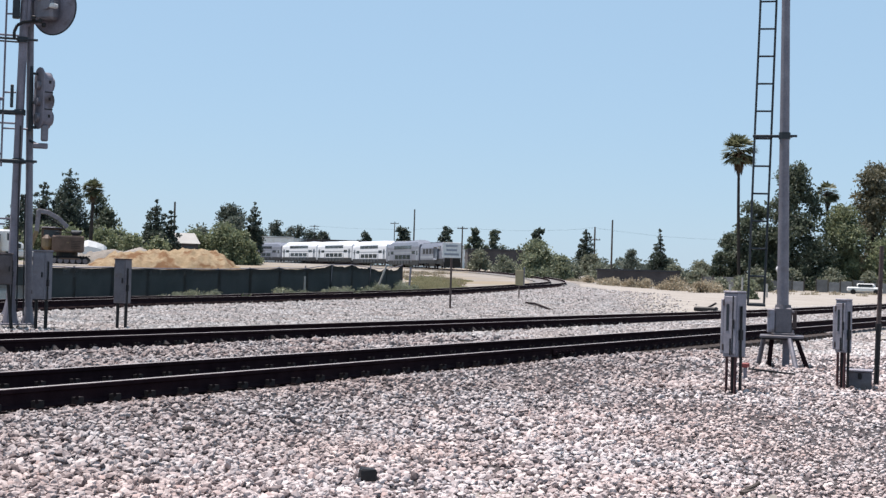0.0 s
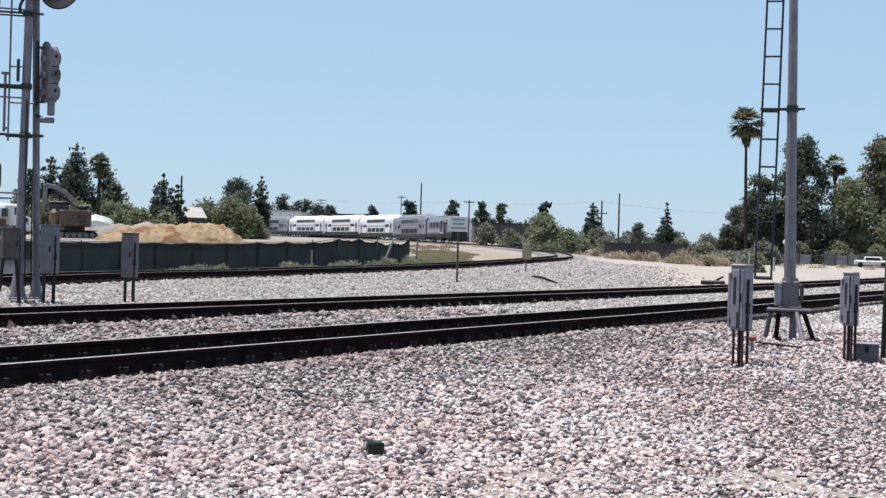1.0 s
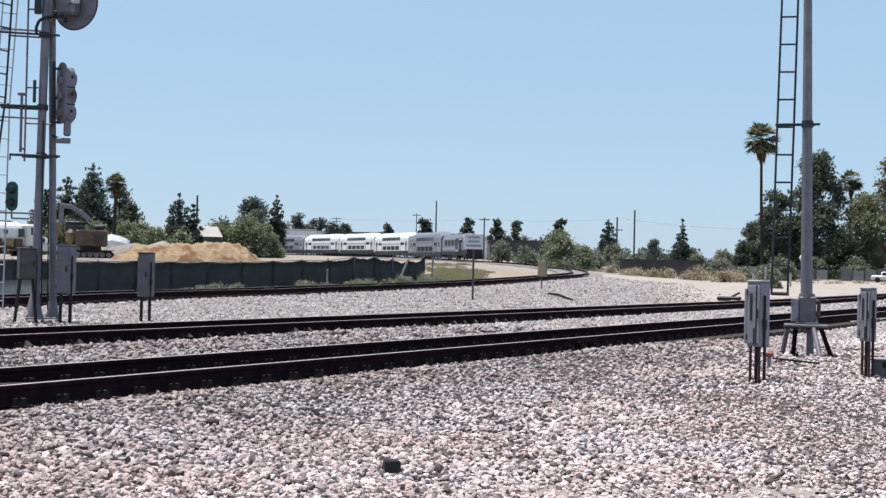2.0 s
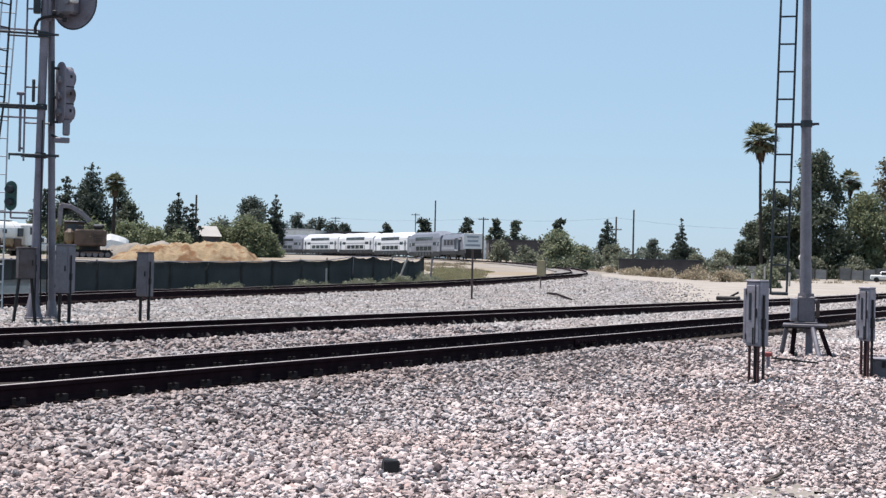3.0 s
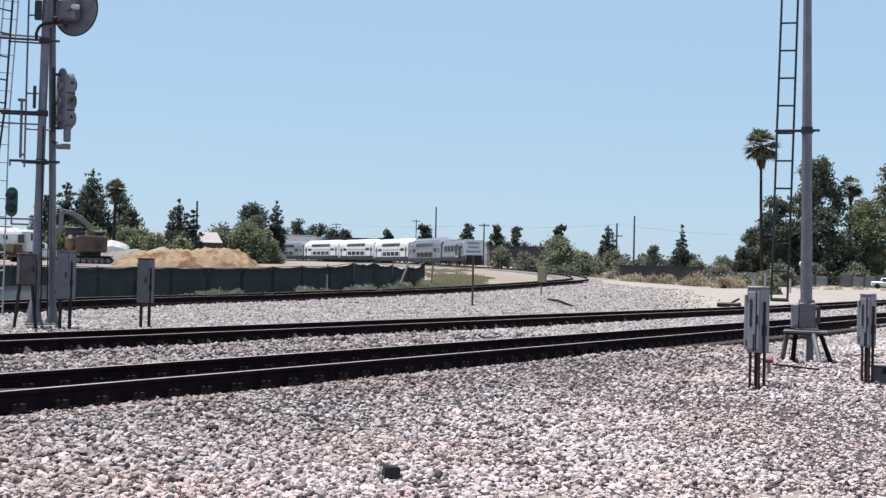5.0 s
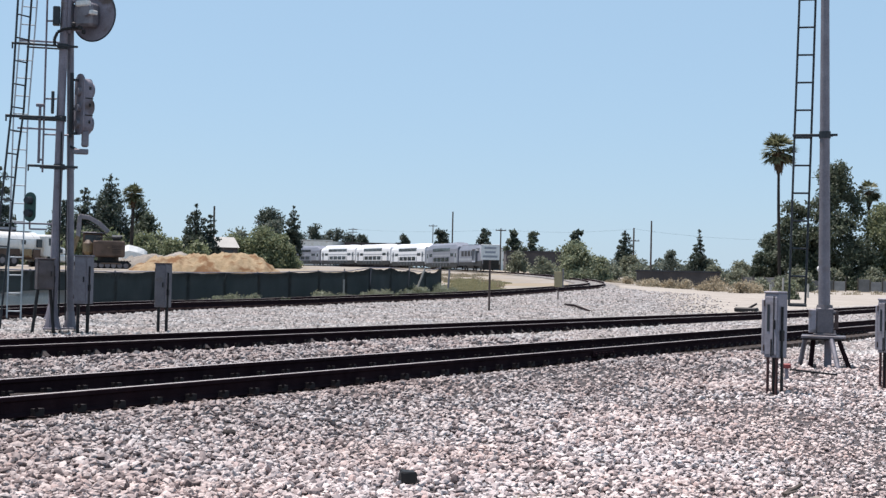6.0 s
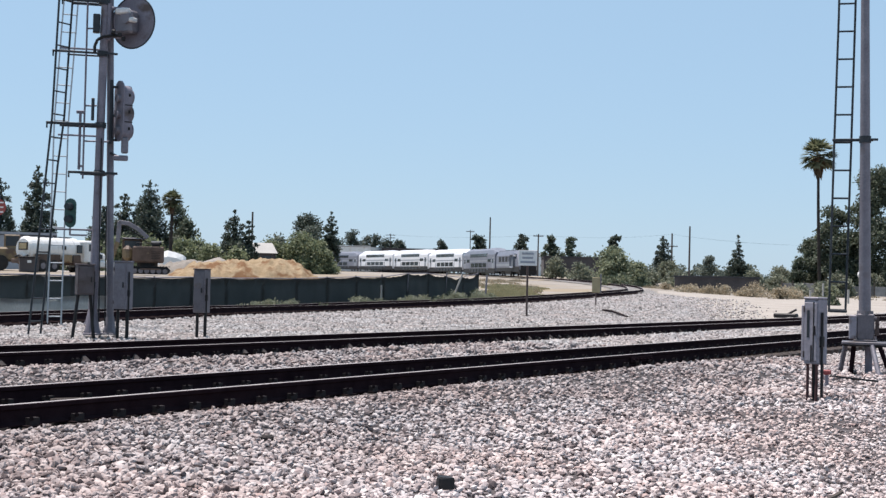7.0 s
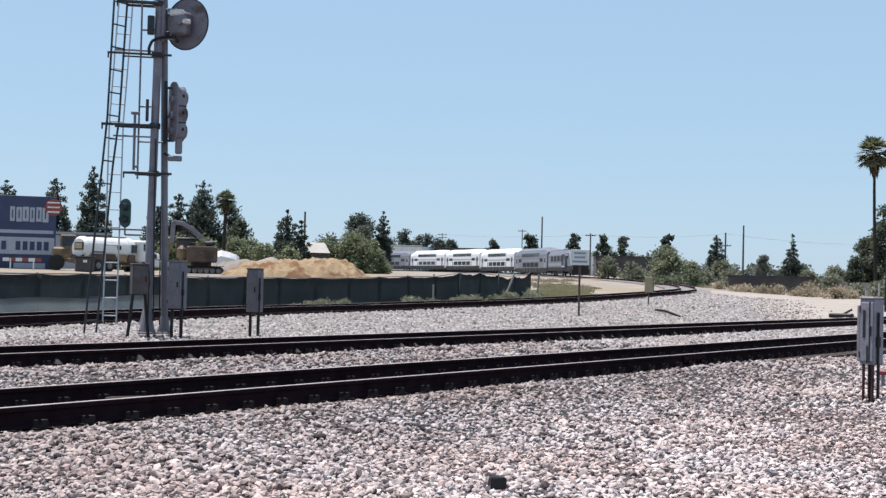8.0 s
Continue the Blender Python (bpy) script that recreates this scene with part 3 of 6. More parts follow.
# cross brackets that tie ladder and poles
for z, u0, u1, w in ((7.48, -1.02, -0.1, 0.075), (6.31, -1.19, 0.23, 0.045), (4.70, -1.28, -0.05, 0.06), (3.62, -0.78, 0.30, 0.055)):
    bm = box(B(), (u0 + u1) / 2, -0.11, z, u1 - u0, 0.07, w, bevel=0.008)
    part("rear_bracket", box(B(), (u0 + u1) / 2 + 0.1, 0.27, z - 0.01, (u1 - u0) * 0.7, 0.05, w * 0.8, bevel=0.006), M_DARK, sm)
    part("clamp", rod(B(), (-0.10, -0.01, z - 0.06), (-0.10, -0.01, z + 0.06), 0.125, seg=14), M_DARK, sm)
    rod(bm, (u0 + 0.02, -0.11, z), (u0 + 0.02, -0.11, z - 0.12), 0.02, seg=6)
    part("bracket", bm, M_DARK, sm, "dark steel bracket")
ladder(sm, [(-1.52, -0.15, 0), (-1.23, -0.15, 3.77), (-1.15, -0.15, 4.84), (-1.07, -0.15, 7.57), (-1.03, -0.15, 9.0)],
       [(-1.27, 0.15, 0), (-1.01, 0.15, 3.77), (-0.90, 0.15, 4.84), (-0.79, 0.15, 7.57), (-0.74, 0.15, 9.0)],
       [0.28 + 0.513 * k for k in range(17)], label="narrow dark steel ladder")
bm = B()
rod(bm, (-0.46, 0.2, 3.5), (-0.46, 0.2, 7.8), 0.022, seg=8)
rod(bm, (-0.46, 0.2, 5.15), (-0.2, 0.1, 5.15), 0.02, seg=6)
rod(bm, (-0.46, 0.2, 6.9), (-0.16, 0.1, 6.9), 0.02, seg=6)
rod(bm, (-0.46, 0.2, 4.35), (0.1, 0.1, 4.35), 0.02, seg=6)
box(bm, -0.54, 0.2, 5.0, 0.2, 0.06, 0.07, bevel=0.01)
box(bm, -0.55, 0.2, 4.35, 0.06, 0.05, 1.3, bevel=0.01)
box(bm, -0.5, 0.2, 3.78, 0.12, 0.05, 0.05, bevel=0.01)
part("handrail", bm, M_GALVD, sm)
part("junction_box", box(B(), -0.25, -0.05, 6.98, 0.16, 0.2, 0.42, bevel=0.02), M_DARK, sm, "dark junction box")
part("junction_box", box(B(), -0.28, -0.05, 5.05, 0.07, 0.16, 0.5, bevel=0.015), M_DARK, sm, "dark junction box")
# round searchlight head, facing along the track
F = pose(0.56, 0.05, 7.07, 0, 0, -38)
head = part("signal_head", move(rod(B(), (0, -0.015, 0), (0, 0.015, 0), 0.585, seg=40), F), M_GALVD, sm, "round grey background disc seen from behind")
bm = B()
n = 40
for k in range(n):
    a, b = 2 * math.pi * k / n, 2 * math.pi * (k + 1) / n
    rod(bm, F @ Vector((0.585 * math.cos(a), -0.01, 0.585 * math.sin(a))), F @ Vector((0.585 * math.cos(b), -0.01, 0.585 * math.sin(b))), 0.018, seg=6)
part("rim", bm, M_DARK, head, "dark rolled rim")
bm = move(box(B(), -0.06, -0.17, -0.02, 0.46, 0.30, 0.52, bevel=0.05), F)
rod(bm, F @ Vector((0.05, -0.32, 0.05)), F @ Vector((0.05, -0.40, 0.05)), 0.13, seg=14)
part("lamp_housing", bm, M_GALV, head, "pale grey lamp housing")
bm = B()
box(bm, 0, 0, 0, 0.34, 0.16, 0.13, m=F @ Matrix.Translation((-0.03, -0.36, 0.20)), bevel=0.03)
box(bm, 0, 0, 0, 0.12, 0.2, 0.10, m=F @ Matrix.Translation((0.20, -0.30, 0.0)), bevel=0.02)
part("terminal_cover", bm, M_WHITE, head, "white terminal cover")
part("hood", hood(B(), F @ Matrix.Translation((0, 0.02, 0)), 0.16, 0.35), M_BLACK, head)
bm = B()
rod(bm, (-0.08, 0, 7.35), F @ Vector((-0.2, -0.12, 0.3)), 0.045)
rod(bm, (-0.08, 0, 6.72), F @ Vector((-0.2, -0.12, -0.33)), 0.045)
rod(bm, (0.02, -0.06, 6.62), (0.02, -0.06, 7.45), 0.05)
part("mounting_arm", bm, M_GALVD, head)
bm = bars(B(), [(-0.27, -0.16, 6.28), (-0.28, -0.17, 6.45), (-0.22, -0.18, 6.60), (-0.08, -0.2, 6.68), (0.1, -0.22, 6.70), (0.28, -0.2, 6.72)], 0.035)
for p in ((0.12, -0.26, 6.78), (0.26, -0.25, 6.72), (0.34, -0.22, 6.64)):
    box(bm, *p, 0.09, 0.1, 0.1, bevel=0.02)
part("conduit", bm, M_BLACK, head, "black flexible conduit")
# three-lamp head below
F = pose(0.30, 0.05, 5.05, 0, 0, -66)
head = part("signal_head", move(capsule_plate(B(), 0.50, 1.38, 0.03), F), M_GALVD, sm, "tall grey three-lamp background plate seen from behind")
for k in (-1, 0, 1):
    bm = B()
    c = F @ Vector((0.03, -0.14, 0.36 * k - 0.08))
    rod(bm, F @ Vector((0.03, 0.01, 0.36 * k - 0.08)), F @ Vector((0.03, -0.09, 0.36 * k - 0.08)), 0.11, 0.09, 16)
    lamp = part("lamp_housing", bm, M_GALV, head)
    bm = B()
    rod(bm, F @ Vector((0, 0.20, 0.38 * k - 0.06)), F @ Vector((0, 0.28, 0.38 * k - 0.05)), 0.176, 0.160, 20)
    rod(bm, F @ Vector((0, 0.27, 0.38 * k - 0.05)), F @ Vector((0, 0.29, 0.38 * k - 0.05)), 0.166, 0.166, 20)
    part("hood", bm, M_GALVD, lamp)
    part("door_latch", box(B(), 0.19, 0.16, 0.38 * k - 0.02, 0.03, 0.05, 0.07, m=F, bevel=0.008), M_BLACK, lamp)
part("lamp_case", move(capsule_plate(B(), 0.38, 1.26, 0.22), F @ Matrix.Translation((0, 0.12, -0.04))), M_GALVD, head, "deep grey lamp case with rounded ends")
for k in (-0.5, 0.5):
    part("case_joint", move(box(B(), 0, 0.12, 0.38 * k - 0.06, 0.392, 0.232, 0.025), F), M_BLACK, head)
bm = B()
rod(bm, (0.12, 0.1, 5.75), (0.12, 0.1, 4.3), 0.04)
for z in (5.6, 4.95, 4.4):
    rod(bm, (0.12, 0.1, z), F @ Vector((-0.05, -0.02, z - 5.06)), 0.03)
part("mounting_arm", bm, M_DARK, head)
part("junction_box", box(B(), 0.44, -0.02, 4.27, 0.16, 0.16, 0.36, bevel=0.03), M_GALV, head, "grey junction box under the lamps")
bm = box(B(), 0.36, -0.05, 3.98, 0.32, 0.14, 0.12, bevel=0.02)
part("terminal_tray", bm, M_GALV, head)
part("strut", rod(B(), (0.13, 0.1, 4.1), (0.36, -0.02, 3.98), 0.03), M_DARK, head)
# cables and foot steps near the ground
bm = bars(B(), [(-0.02, -0.1, 0.3), (-0.03, -0.12, 1.2), (-0.06, -0.13, 2.6), (-0.07, -0.13, 4.4)], 0.016)
bars(bm, [(0.12, 0.08, 0.2), (0.10, 0.06, 1.4), (0.08, 0.05, 2.9)], 0.014)
part("conduit", bm, M_BLACK, sm)

# second mast a little further off, with its pale ladder
sm2 = thing("signal_mast", "slim grey signal mast with pale ladder and small green head", "railway signal", pose(-10.91, 37.44, 0.05, 0, 0, 16.2) @ Matrix.Scale(0.975, 4))
bm = base_flare(B(), 0.02, 0, 0.16, 0.08, 0.4)
rod(bm, (0.02, 0, 0.35), (0.16, 0, 9.4), 0.075, 0.07, 12)
part("pole", bm, M_GALVD, sm2)
ladder(sm2, [(-1.13, 0, 0), (-1.105, 0, 5.57), (-0.96, 0, 8.55), (-0.92, 0, 9.3)], [(-0.77, 0.05, 0), (-0.73, 0.05, 5.57), (-0.60, 0.05, 8.1), (-0.55, 0.05, 9.3)],
       [0.2 + 0.49 * k for k in range(19)], r=0.022, material=M_PALEGALV, label="pale galvanised ladder")
for z in (2.6, 5.2, 7.6):
    part("bracket", box(B(), -0.45, 0, z, 1.1, 0.05, 0.05, bevel=0.006), M_GALVD, sm2)
F = pose(-0.60, -0.12, 3.05, 0, 0, -30)
M_GREENHEAD = surface("faded_green_paint", (0.020, 0.066, 0.059), (0.033, 0.099, 0.086), 3.0, 0.6, 0, 0.1, 30.0)
head = part("signal_head", move(capsule_plate(B(), 0.34, 0.80, 0.03), F), M_GREENHEAD, sm2, "small faded green signal backplate")
for k in (-1, 1):
    part("lamp_housing", rod(B(), F @ Vector((0, -0.02, 0.17 * k)), F @ Vector((0, -0.2, 0.17 * k)), 0.11, 0.09, 14), M_DARK, head)
part("mounting_arm", bars(B(), [(-0.6, -0.1, 2.7), (-0.6, 0, 2.45), (-0.14, 0, 2.45)], 0.025), M_GALVD, head)


def cabinet(m, w, d, h, leg, label, splay=0.0, leg_material=None, lid=0.03, material=None, slot=True, pair=False, seams=False):
    """A slim steel trackside case on legs; the front is towards -y."""
    c = thing("relay_cabinet", label, "cabinet", m, group="trackside cabinets")
    material = material or M_CABINET
    leg_material = leg_material or M_RUSTLEG
    body = part("body", box(B(), 0, 0, leg + h / 2, w, d, h, bevel=0.012), material, c)
    bm = box(B(), 0, -d / 2 - 0.008, leg + h * 0.5, w * 0.86, 0.016, h * 0.9, bevel=0.004)
    door = part("door", bm, material, c)
    bm = box(B(), w * 0.30, -d / 2 - 0.03, leg + h * 0.52, 0.02, 0.03, 0.12, bevel=0.005)
    part("handle", bm, M_BLACK, door)
    for z in (0.15, 0.85):
        part("hinge", rod(B(), (-w * 0.43, -d / 2 - 0.014, leg + h * z - 0.04), (-w * 0.43, -d / 2 - 0.014, leg + h * z + 0.04), 0.012, seg=6), M_RUSTLEG, door)
    bm = box(B(), 0, -0.01, leg + h + lid / 2, w * (1.02 if seams else 1.08), d * (1.03 if seams else 1.12), lid, bevel=0.008)
    part("lid", bm, M_RUSTLEG if lid < 0.03 else material, c)
    if seams:
        part("door_seam", box(B(), w * 0.22, -d / 2 - 0.017, leg + h * 0.5, 0.016, 0.006, h * 0.92), M_BLACK, door)
        part("cable_slot", box(B(), -w * 0.14, -d / 2 - 0.018, leg + h * 0.62, w * 0.16, 0.006, h * 0.42), M_DARK, door)
        part("cable_slot", box(B(), w * 0.08, -d / 2 - 0.018, leg + h * 0.16, 0.02, 0.006, h * 0.26), M_BLACK, door)
        part("side_case", box(B(), -w * 0.5 - 0.02, -d * 0.08, leg + h * 0.48, 0.05, d * 0.8, h * 0.86, bevel=0.01), material, c)
        part("conduit", rod(B(), (0.0, -d * 0.1, -0.05), (0.0, -d * 0.1, leg + 0.02), 0.016, seg=8), M_BLACK, c, "dark conduit")
    if slot:
        bm = rod(B(), (w * 0.5 + 0.018, -d * 0.2, 0.0), (w * 0.5 + 0.018, -d * 0.2, leg + h * 0.8), 0.016, seg=8)
        box(bm, w * 0.5 + 0.014, -d * 0.2, leg + h * 0.35, 0.05, 0.06, 0.14, bevel=0.008)
        part("conduit", bm, M_BLACK, c, "dark cable conduit")
    for sx in (-1, 1):
        if pair:
            bm = rod(B(), (sx * (w * 0.36 + splay), 0, -0.05), (sx * w * 0.36, 0, leg + 0.01), 0.036, 0.036, 8)
            part("leg", bm, leg_material, c)
            continue
        for sy in (-1, 1):
            bm = B()
            rod(bm, (sx * (w * 0.30 + splay), sy * (d * 0.30 + splay * 0.6), -0.05), (sx * w * 0.30, sy * d * 0.30, leg + 0.01), 0.019 if seams else 0.026, None, 6)
            part("leg", bm, leg_material, c)
    return c


cabinet(pose(-8.90, 30.06, 0.07, 0, 0, 30), 0.36, 0.26, 0.64, 0.89, "brownish grey signal case on splayed dark legs beside the mast", splay=0.10, leg_material=M_BLACK, material=M_CASEBROWN, pair=True)
cabinet(pose(-8.12, 30.31, 0.07, 0, 0, -20), 0.34, 0.26, 1.02, 0.59, "tall bluish grey signal case on dark legs beside the mast", leg_material=M_BLACK, material=M_GALV, lid=0.035, pair=True)
cabinet(pose(-6.77, 32.10, 0.06, 0, 0, -24), 0.31, 0.24, 0.99, 0.52, "grey trackside case with rusty lid on thin black legs", leg_material=M_BLACK, lid=0.025, pair=True)
cabinet(pose(4.12, 18.30, 0.01, 0, 0, -48), 0.225, 0.20, 0.83, 0.48, "pale grey trackside case with dark conduit on rusty legs", seams=True, material=M_CASEPALE, leg_material=M_REDLEG)
cabinet(pose(5.93, 19.55, 0.01, 0, 0, -50), 0.18, 0.15, 0.72, 0.52, "slim grey trackside case with dark conduit on rusty legs", seams=True, material=M_CASEPALE, leg_material=M_REDLEG)

lb = thing("pull_box", "low grey steel cable box with overhanging lid on gravel", "cable box", pose(6.24, 19.75, 0.0, 0, 0, -18))
part("body", box(B(), 0, 0, 0.12, 0.32, 0.26, 0.28, bevel=0.01), M_CABINET, lb)
part("lid", box(B(), -0.05, 0, 0.275, 0.44, 0.32, 0.03, bevel=0.008), M_CASEPALE, lb)
part("latch", box(B(), 0, -0.145, 0.2, 0.05, 0.03, 0.08, bevel=0.006), M_BLACK, lb)
mp = thing("marker_post", "thin weathered steel marker post standing behind the cable box", "post", pose(6.60, 20.15, 0.0, 0, 1.0, 0))
part("pole", rod(B(), (0, 0, 0.86), (0, 0, 2.05), 0.036, 0.032, 8), M_RUSTLEG, mp, "grey-brown upper pole")
part("sleeve", rod(B(), (0, 0, -0.1), (0, 0, 0.9), 0.040, seg=8), M_BLACK, mp, "dark lower sleeve")
part("collar", rod(B(), (0, 0, 0.83), (0, 0, 0.93), 0.048, seg=8), M_BLACK, mp)

# right-hand mast on its table
rm = thing("signal_mast", "tall tapered grey signal pole on a four-legged steel stand", "railway signal", pose(6.32, 24.2, 0.02, 0, 0, -14.6) @ Matrix.Scale(0.968, 4))
bm = rod(B(), (-0.046, 0, 1.0), (-0.125, 0, 6.4), 0.104, 0.074, 20)
rod(bm, (-0.125, 0, 6.4), (-0.155, 0, 9.3), 0.074, 0.07, 20)
part("pole", bm, M_GALV, rm, smooth=False)
bm = B()
box(bm, -0.03, 0, 0.84, 0.30, 0.28, 0.46, bevel=0.02)
rod(bm, (-0.04, 0, 1.04), (-0.04, 0, 1.12), 0.15, 0.14, 14)
box(bm, -0.03, 0, 0.60, 0.40, 0.36, 0.03, bevel=0.006)
box(bm, -0.2, -0.02, 0.9, 0.06, 0.2, 0.3, bevel=0.01)
for sx in (-1, 1):
    rod(bm, (-0.03 + sx * 0.17, -0.15, 0.61), (-0.03 + sx * 0.17, -0.15, 0.68), 0.022, seg=6)
    box(bm, -0.03 + sx * 0.165, -0.05, 1.0, 0.05, 0.2, 0.05, bevel=0.01)
part("base_housing", bm, M_CABINET, rm, "grey bolted base housing")
part("side_box", box(B(), -0.245, -0.05, 0.83, 0.13, 0.22, 0.42, bevel=0.015), M_CASEPALE, rm, "pale grey side box")
part("side_box", box(B(), 0.165, -0.04, 0.86, 0.07, 0.2, 0.34, bevel=0.012), M_RUSTLEG, rm, "brown side box")
bm = box(B(), -0.05, -0.02, 0.555, 0.76, 0.58, 0.05, bevel=0.01)
part("stand_top", bm, M_CABINET, rm)
part("stand_rim", box(B(), -0.05, -0.02, 0.515, 0.70, 0.53, 0.03, bevel=0.006), M_BLACK, rm)
for name, a, b, r, mt in (("leg", (-0.22, -0.05, 0.54), (-0.27, -0.1, -0.05), 0.042, M_RAIL), ("leg", (0.20, -0.2, 0.54), (0.42, -0.28, -0.05), 0.042, M_RAIL),
                          ("leg", (0.08, -0.26, 0.54), (0.22, -0.62, -0.05), 0.046, M_GALV), ("leg", (-0.36, 0.2, 0.54), (-0.46, 0.35, -0.02), 0.044, M_GALV)):
    bm = rod(B(), a, b, r, r, 8)
    box(bm, b[0], b[1], 0.0, 0.14, 0.12, 0.03)
    part(name, bm, mt, rm)
part("cable_post", rod(B(), (0.03, 0, -0.05), (0.03, 0, 0.54), 0.065, seg=12), M_GALVD, rm)
ladder(rm, [(-0.66, 0.12, 1.08), (-0.617, 0.12, 4.14), (-0.577, 0.12, 6.38), (-0.56, 0.12, 9.0)], [(-0.377, 0.12, 1.08), (-0.325, 0.12, 4.14), (-0.295, 0.12, 6.38), (-0.27, 0.12, 9.0)],
       [1.12 + 0.497 * k for k in range(16)], r=0.02, label="dark teal steel ladder")
bm = box(B(), -0.30, 0.06, 4.14, 0.70, 0.05, 0.05, bevel=0.006)
rod(bm, (-0.09, 0, 4.08), (-0.09, 0, 4.20), 0.105, seg=14)
box(bm, 0.05, 0, 4.14, 0.16, 0.05, 0.04, bevel=0.006)
part("bracket", bm, M_DARK, rm)
bm = box(B(), -0.5, 0.06, 1.1, 0.3, 0.04, 0.05, bevel=0.006)
part("bracket", bm, M_DARK, rm)

dv = thing("cable_stub", "small red-capped cable stub lying on the gravel", "cable stub", pose(4.74, 20.3, 0.0, 0, 0, -15))
part("cap", box(B(), 0, 0, 0.27, 0.12, 0.08, 0.07, bevel=0.015), M_RED, dv, "faded red cap")
part("leg", rod(B(), (0, 0, -0.05), (0, 0, 0.28), 0.025, seg=8), M_GALVD, dv)
part("rod", rod(B(), (0.05, 0, 0.22), (0.7, 0.5, 0.14), 0.014, seg=6), M_BLACK, dv)


# ---- loose bits on the stones ----
bm = box(B(), 0, 0, 0.035, 0.11, 0.09, 0.085, bevel=0.012)
for v in bm.verts:
    v.co += Vector((random.uniform(-1, 1), random.uniform(-1, 1), random.uniform(-1, 1))) * 0.006
solo("timber_block", bm, M_BLACK, "small charred dark timber block lying on gravel", "wood block", pose(-0.32, 9.50, 0.052, 4, 3, 20))
bm = B()
bars(bm, [(-0.08, 0, 0.02), (-0.02, 0.01, 0.032), (0.05, 0.0, 0.045), (0.10, -0.01, 0.06)], 0.016, 6)
box(bm, -0.02, 0, 0.03, 0.12, 0.05, 0.012, bevel=0.003)
solo("wood_splinter", bm, M_POLE, "weathered brown splinter of wood on gravel", "wood", pose(2.22, 9.30, 0.055, 0, -6, 40))
bm = box(B(), 0, 0, 0.02, 0.14, 0.07, 0.06, bevel=0.015)
solo("timber_block", bm, M_TIE, "dark broken timber lump half buried in gravel", "wood block", pose(-1.92, 11.9, 0.055, 5, 0, 70))
bm = box(B(), 0, 0, 0.02, 0.9, 0.10, 0.05, bevel=0.01)
solo("timber_offcut", bm, M_TIE, "long dark timber offcut beside the rail", "wood", pose(-4.3, 14.6, 0.09, 0, 2, 58))
bm = bars(B(), [(5.3, 70.0, land(5.3, 70) + 0.05), (5.45, 66.5, 0.2), (5.6, 63.0, 0.12), (5.7, 60.7, 0.05)], 0.05, 8)
solo("drain_pipe", bm, M_PLATE, "dark rusty pipe lying across the stones", "pipe")


# ---- screened fence, yard and signs ----
FENCE = [(-25.0, 18.0), (-19.0, 29.5), (-15.2, 37.7), (-14.3, 43.8), (-12.9, 50.4), (-11.2, 56.9), (-9.6, 61.3), (-7.6, 66.6), (-5.4, 72.3), (-4.1, 75.9), (-2.7, 80.5), (-1.0, 86.0)]


fence = thing("screened_fence", "low chain-link fence covered with dark green windscreen fabric", "fence")
posts = resample(spline(FENCE, 6), 3.0)
rng = random.Random(11)
POST = finish("post", rod(B(), (0, 0, -0.2), (0, 0, 1.42), 0.035, seg=8), M_GALV)
tilt_from = len(posts) - 9
tops = []
for i, (x, y) in enumerate(posts):
    loose = max(0, i - tilt_from) / 9
    share("post", POST, fence, Matrix.Translation((x, y, land(x, y) - 0.06 + 0.36 * smooth_step(58, 84, y))) @ Matrix.Rotation(rng.uniform(-0.02, 0.02) + loose * rng.uniform(-0.12, 0.12), 4, "Y"))
    tops.append(land(x, y) + 1.31 + 0.38 * smooth_step(58, 84, y) + rng.uniform(-0.02, 0.03) + loose * rng.uniform(-0.42, 0.14))
for i, ((ax, ay), (bx, by)) in enumerate(zip(posts[:-1], posts[1:])):
    loose = max(0, i - tilt_from) / 9
    d = Vector((bx - ax, by - ay, 0)).normalized()
    side = Vector((d.y, -d.x, 0))
    nx, nz = 10, 4
    bm, grid = B(), []
    ph = rng.uniform(0, 6)
    for a in range(nx + 1):
        t = -0.02 + 1.04 * a / nx
        x, y = ax + (bx - ax) * t, ay + (by - ay) * t
        top = tops[i] * (1 - t) + tops[i + 1] * t - math.sin(t * math.pi) * (0.03 + 0.17 * loose * rng.uniform(0.3, 1.3))
        low = land(x, y) - 0.02
        col = []
        for b in range(nz + 1):
            w = 0.05 + 0.025 * math.sin(t * 9 + ph + b) * math.sin(b * 0.9) + rng.uniform(-0.008, 0.008)
            q = Vector((x, y, low + (top - low) * b / nz)) + side * w
            col.append(bm.verts.new(q))
        grid.append(col)
    for a in range(nx):
        for b in range(nz):
            bm.faces.new((grid[a][b], grid[a + 1][b], grid[a + 1][b + 1], grid[a][b + 1]))
    g = bmesh.ops.solidify(bm, geom=bm.faces[:], thickness=0.006)
    panel = part("screen_panel", bm, M_SCREEN, fence, smooth=True)
    bm = rod(B(), (ax, ay, tops[i] + 0.01), (bx, by, tops[i + 1] + 0.01), 0.022, seg=6)
    part("top_rail", bm, M_GALVD, fence)

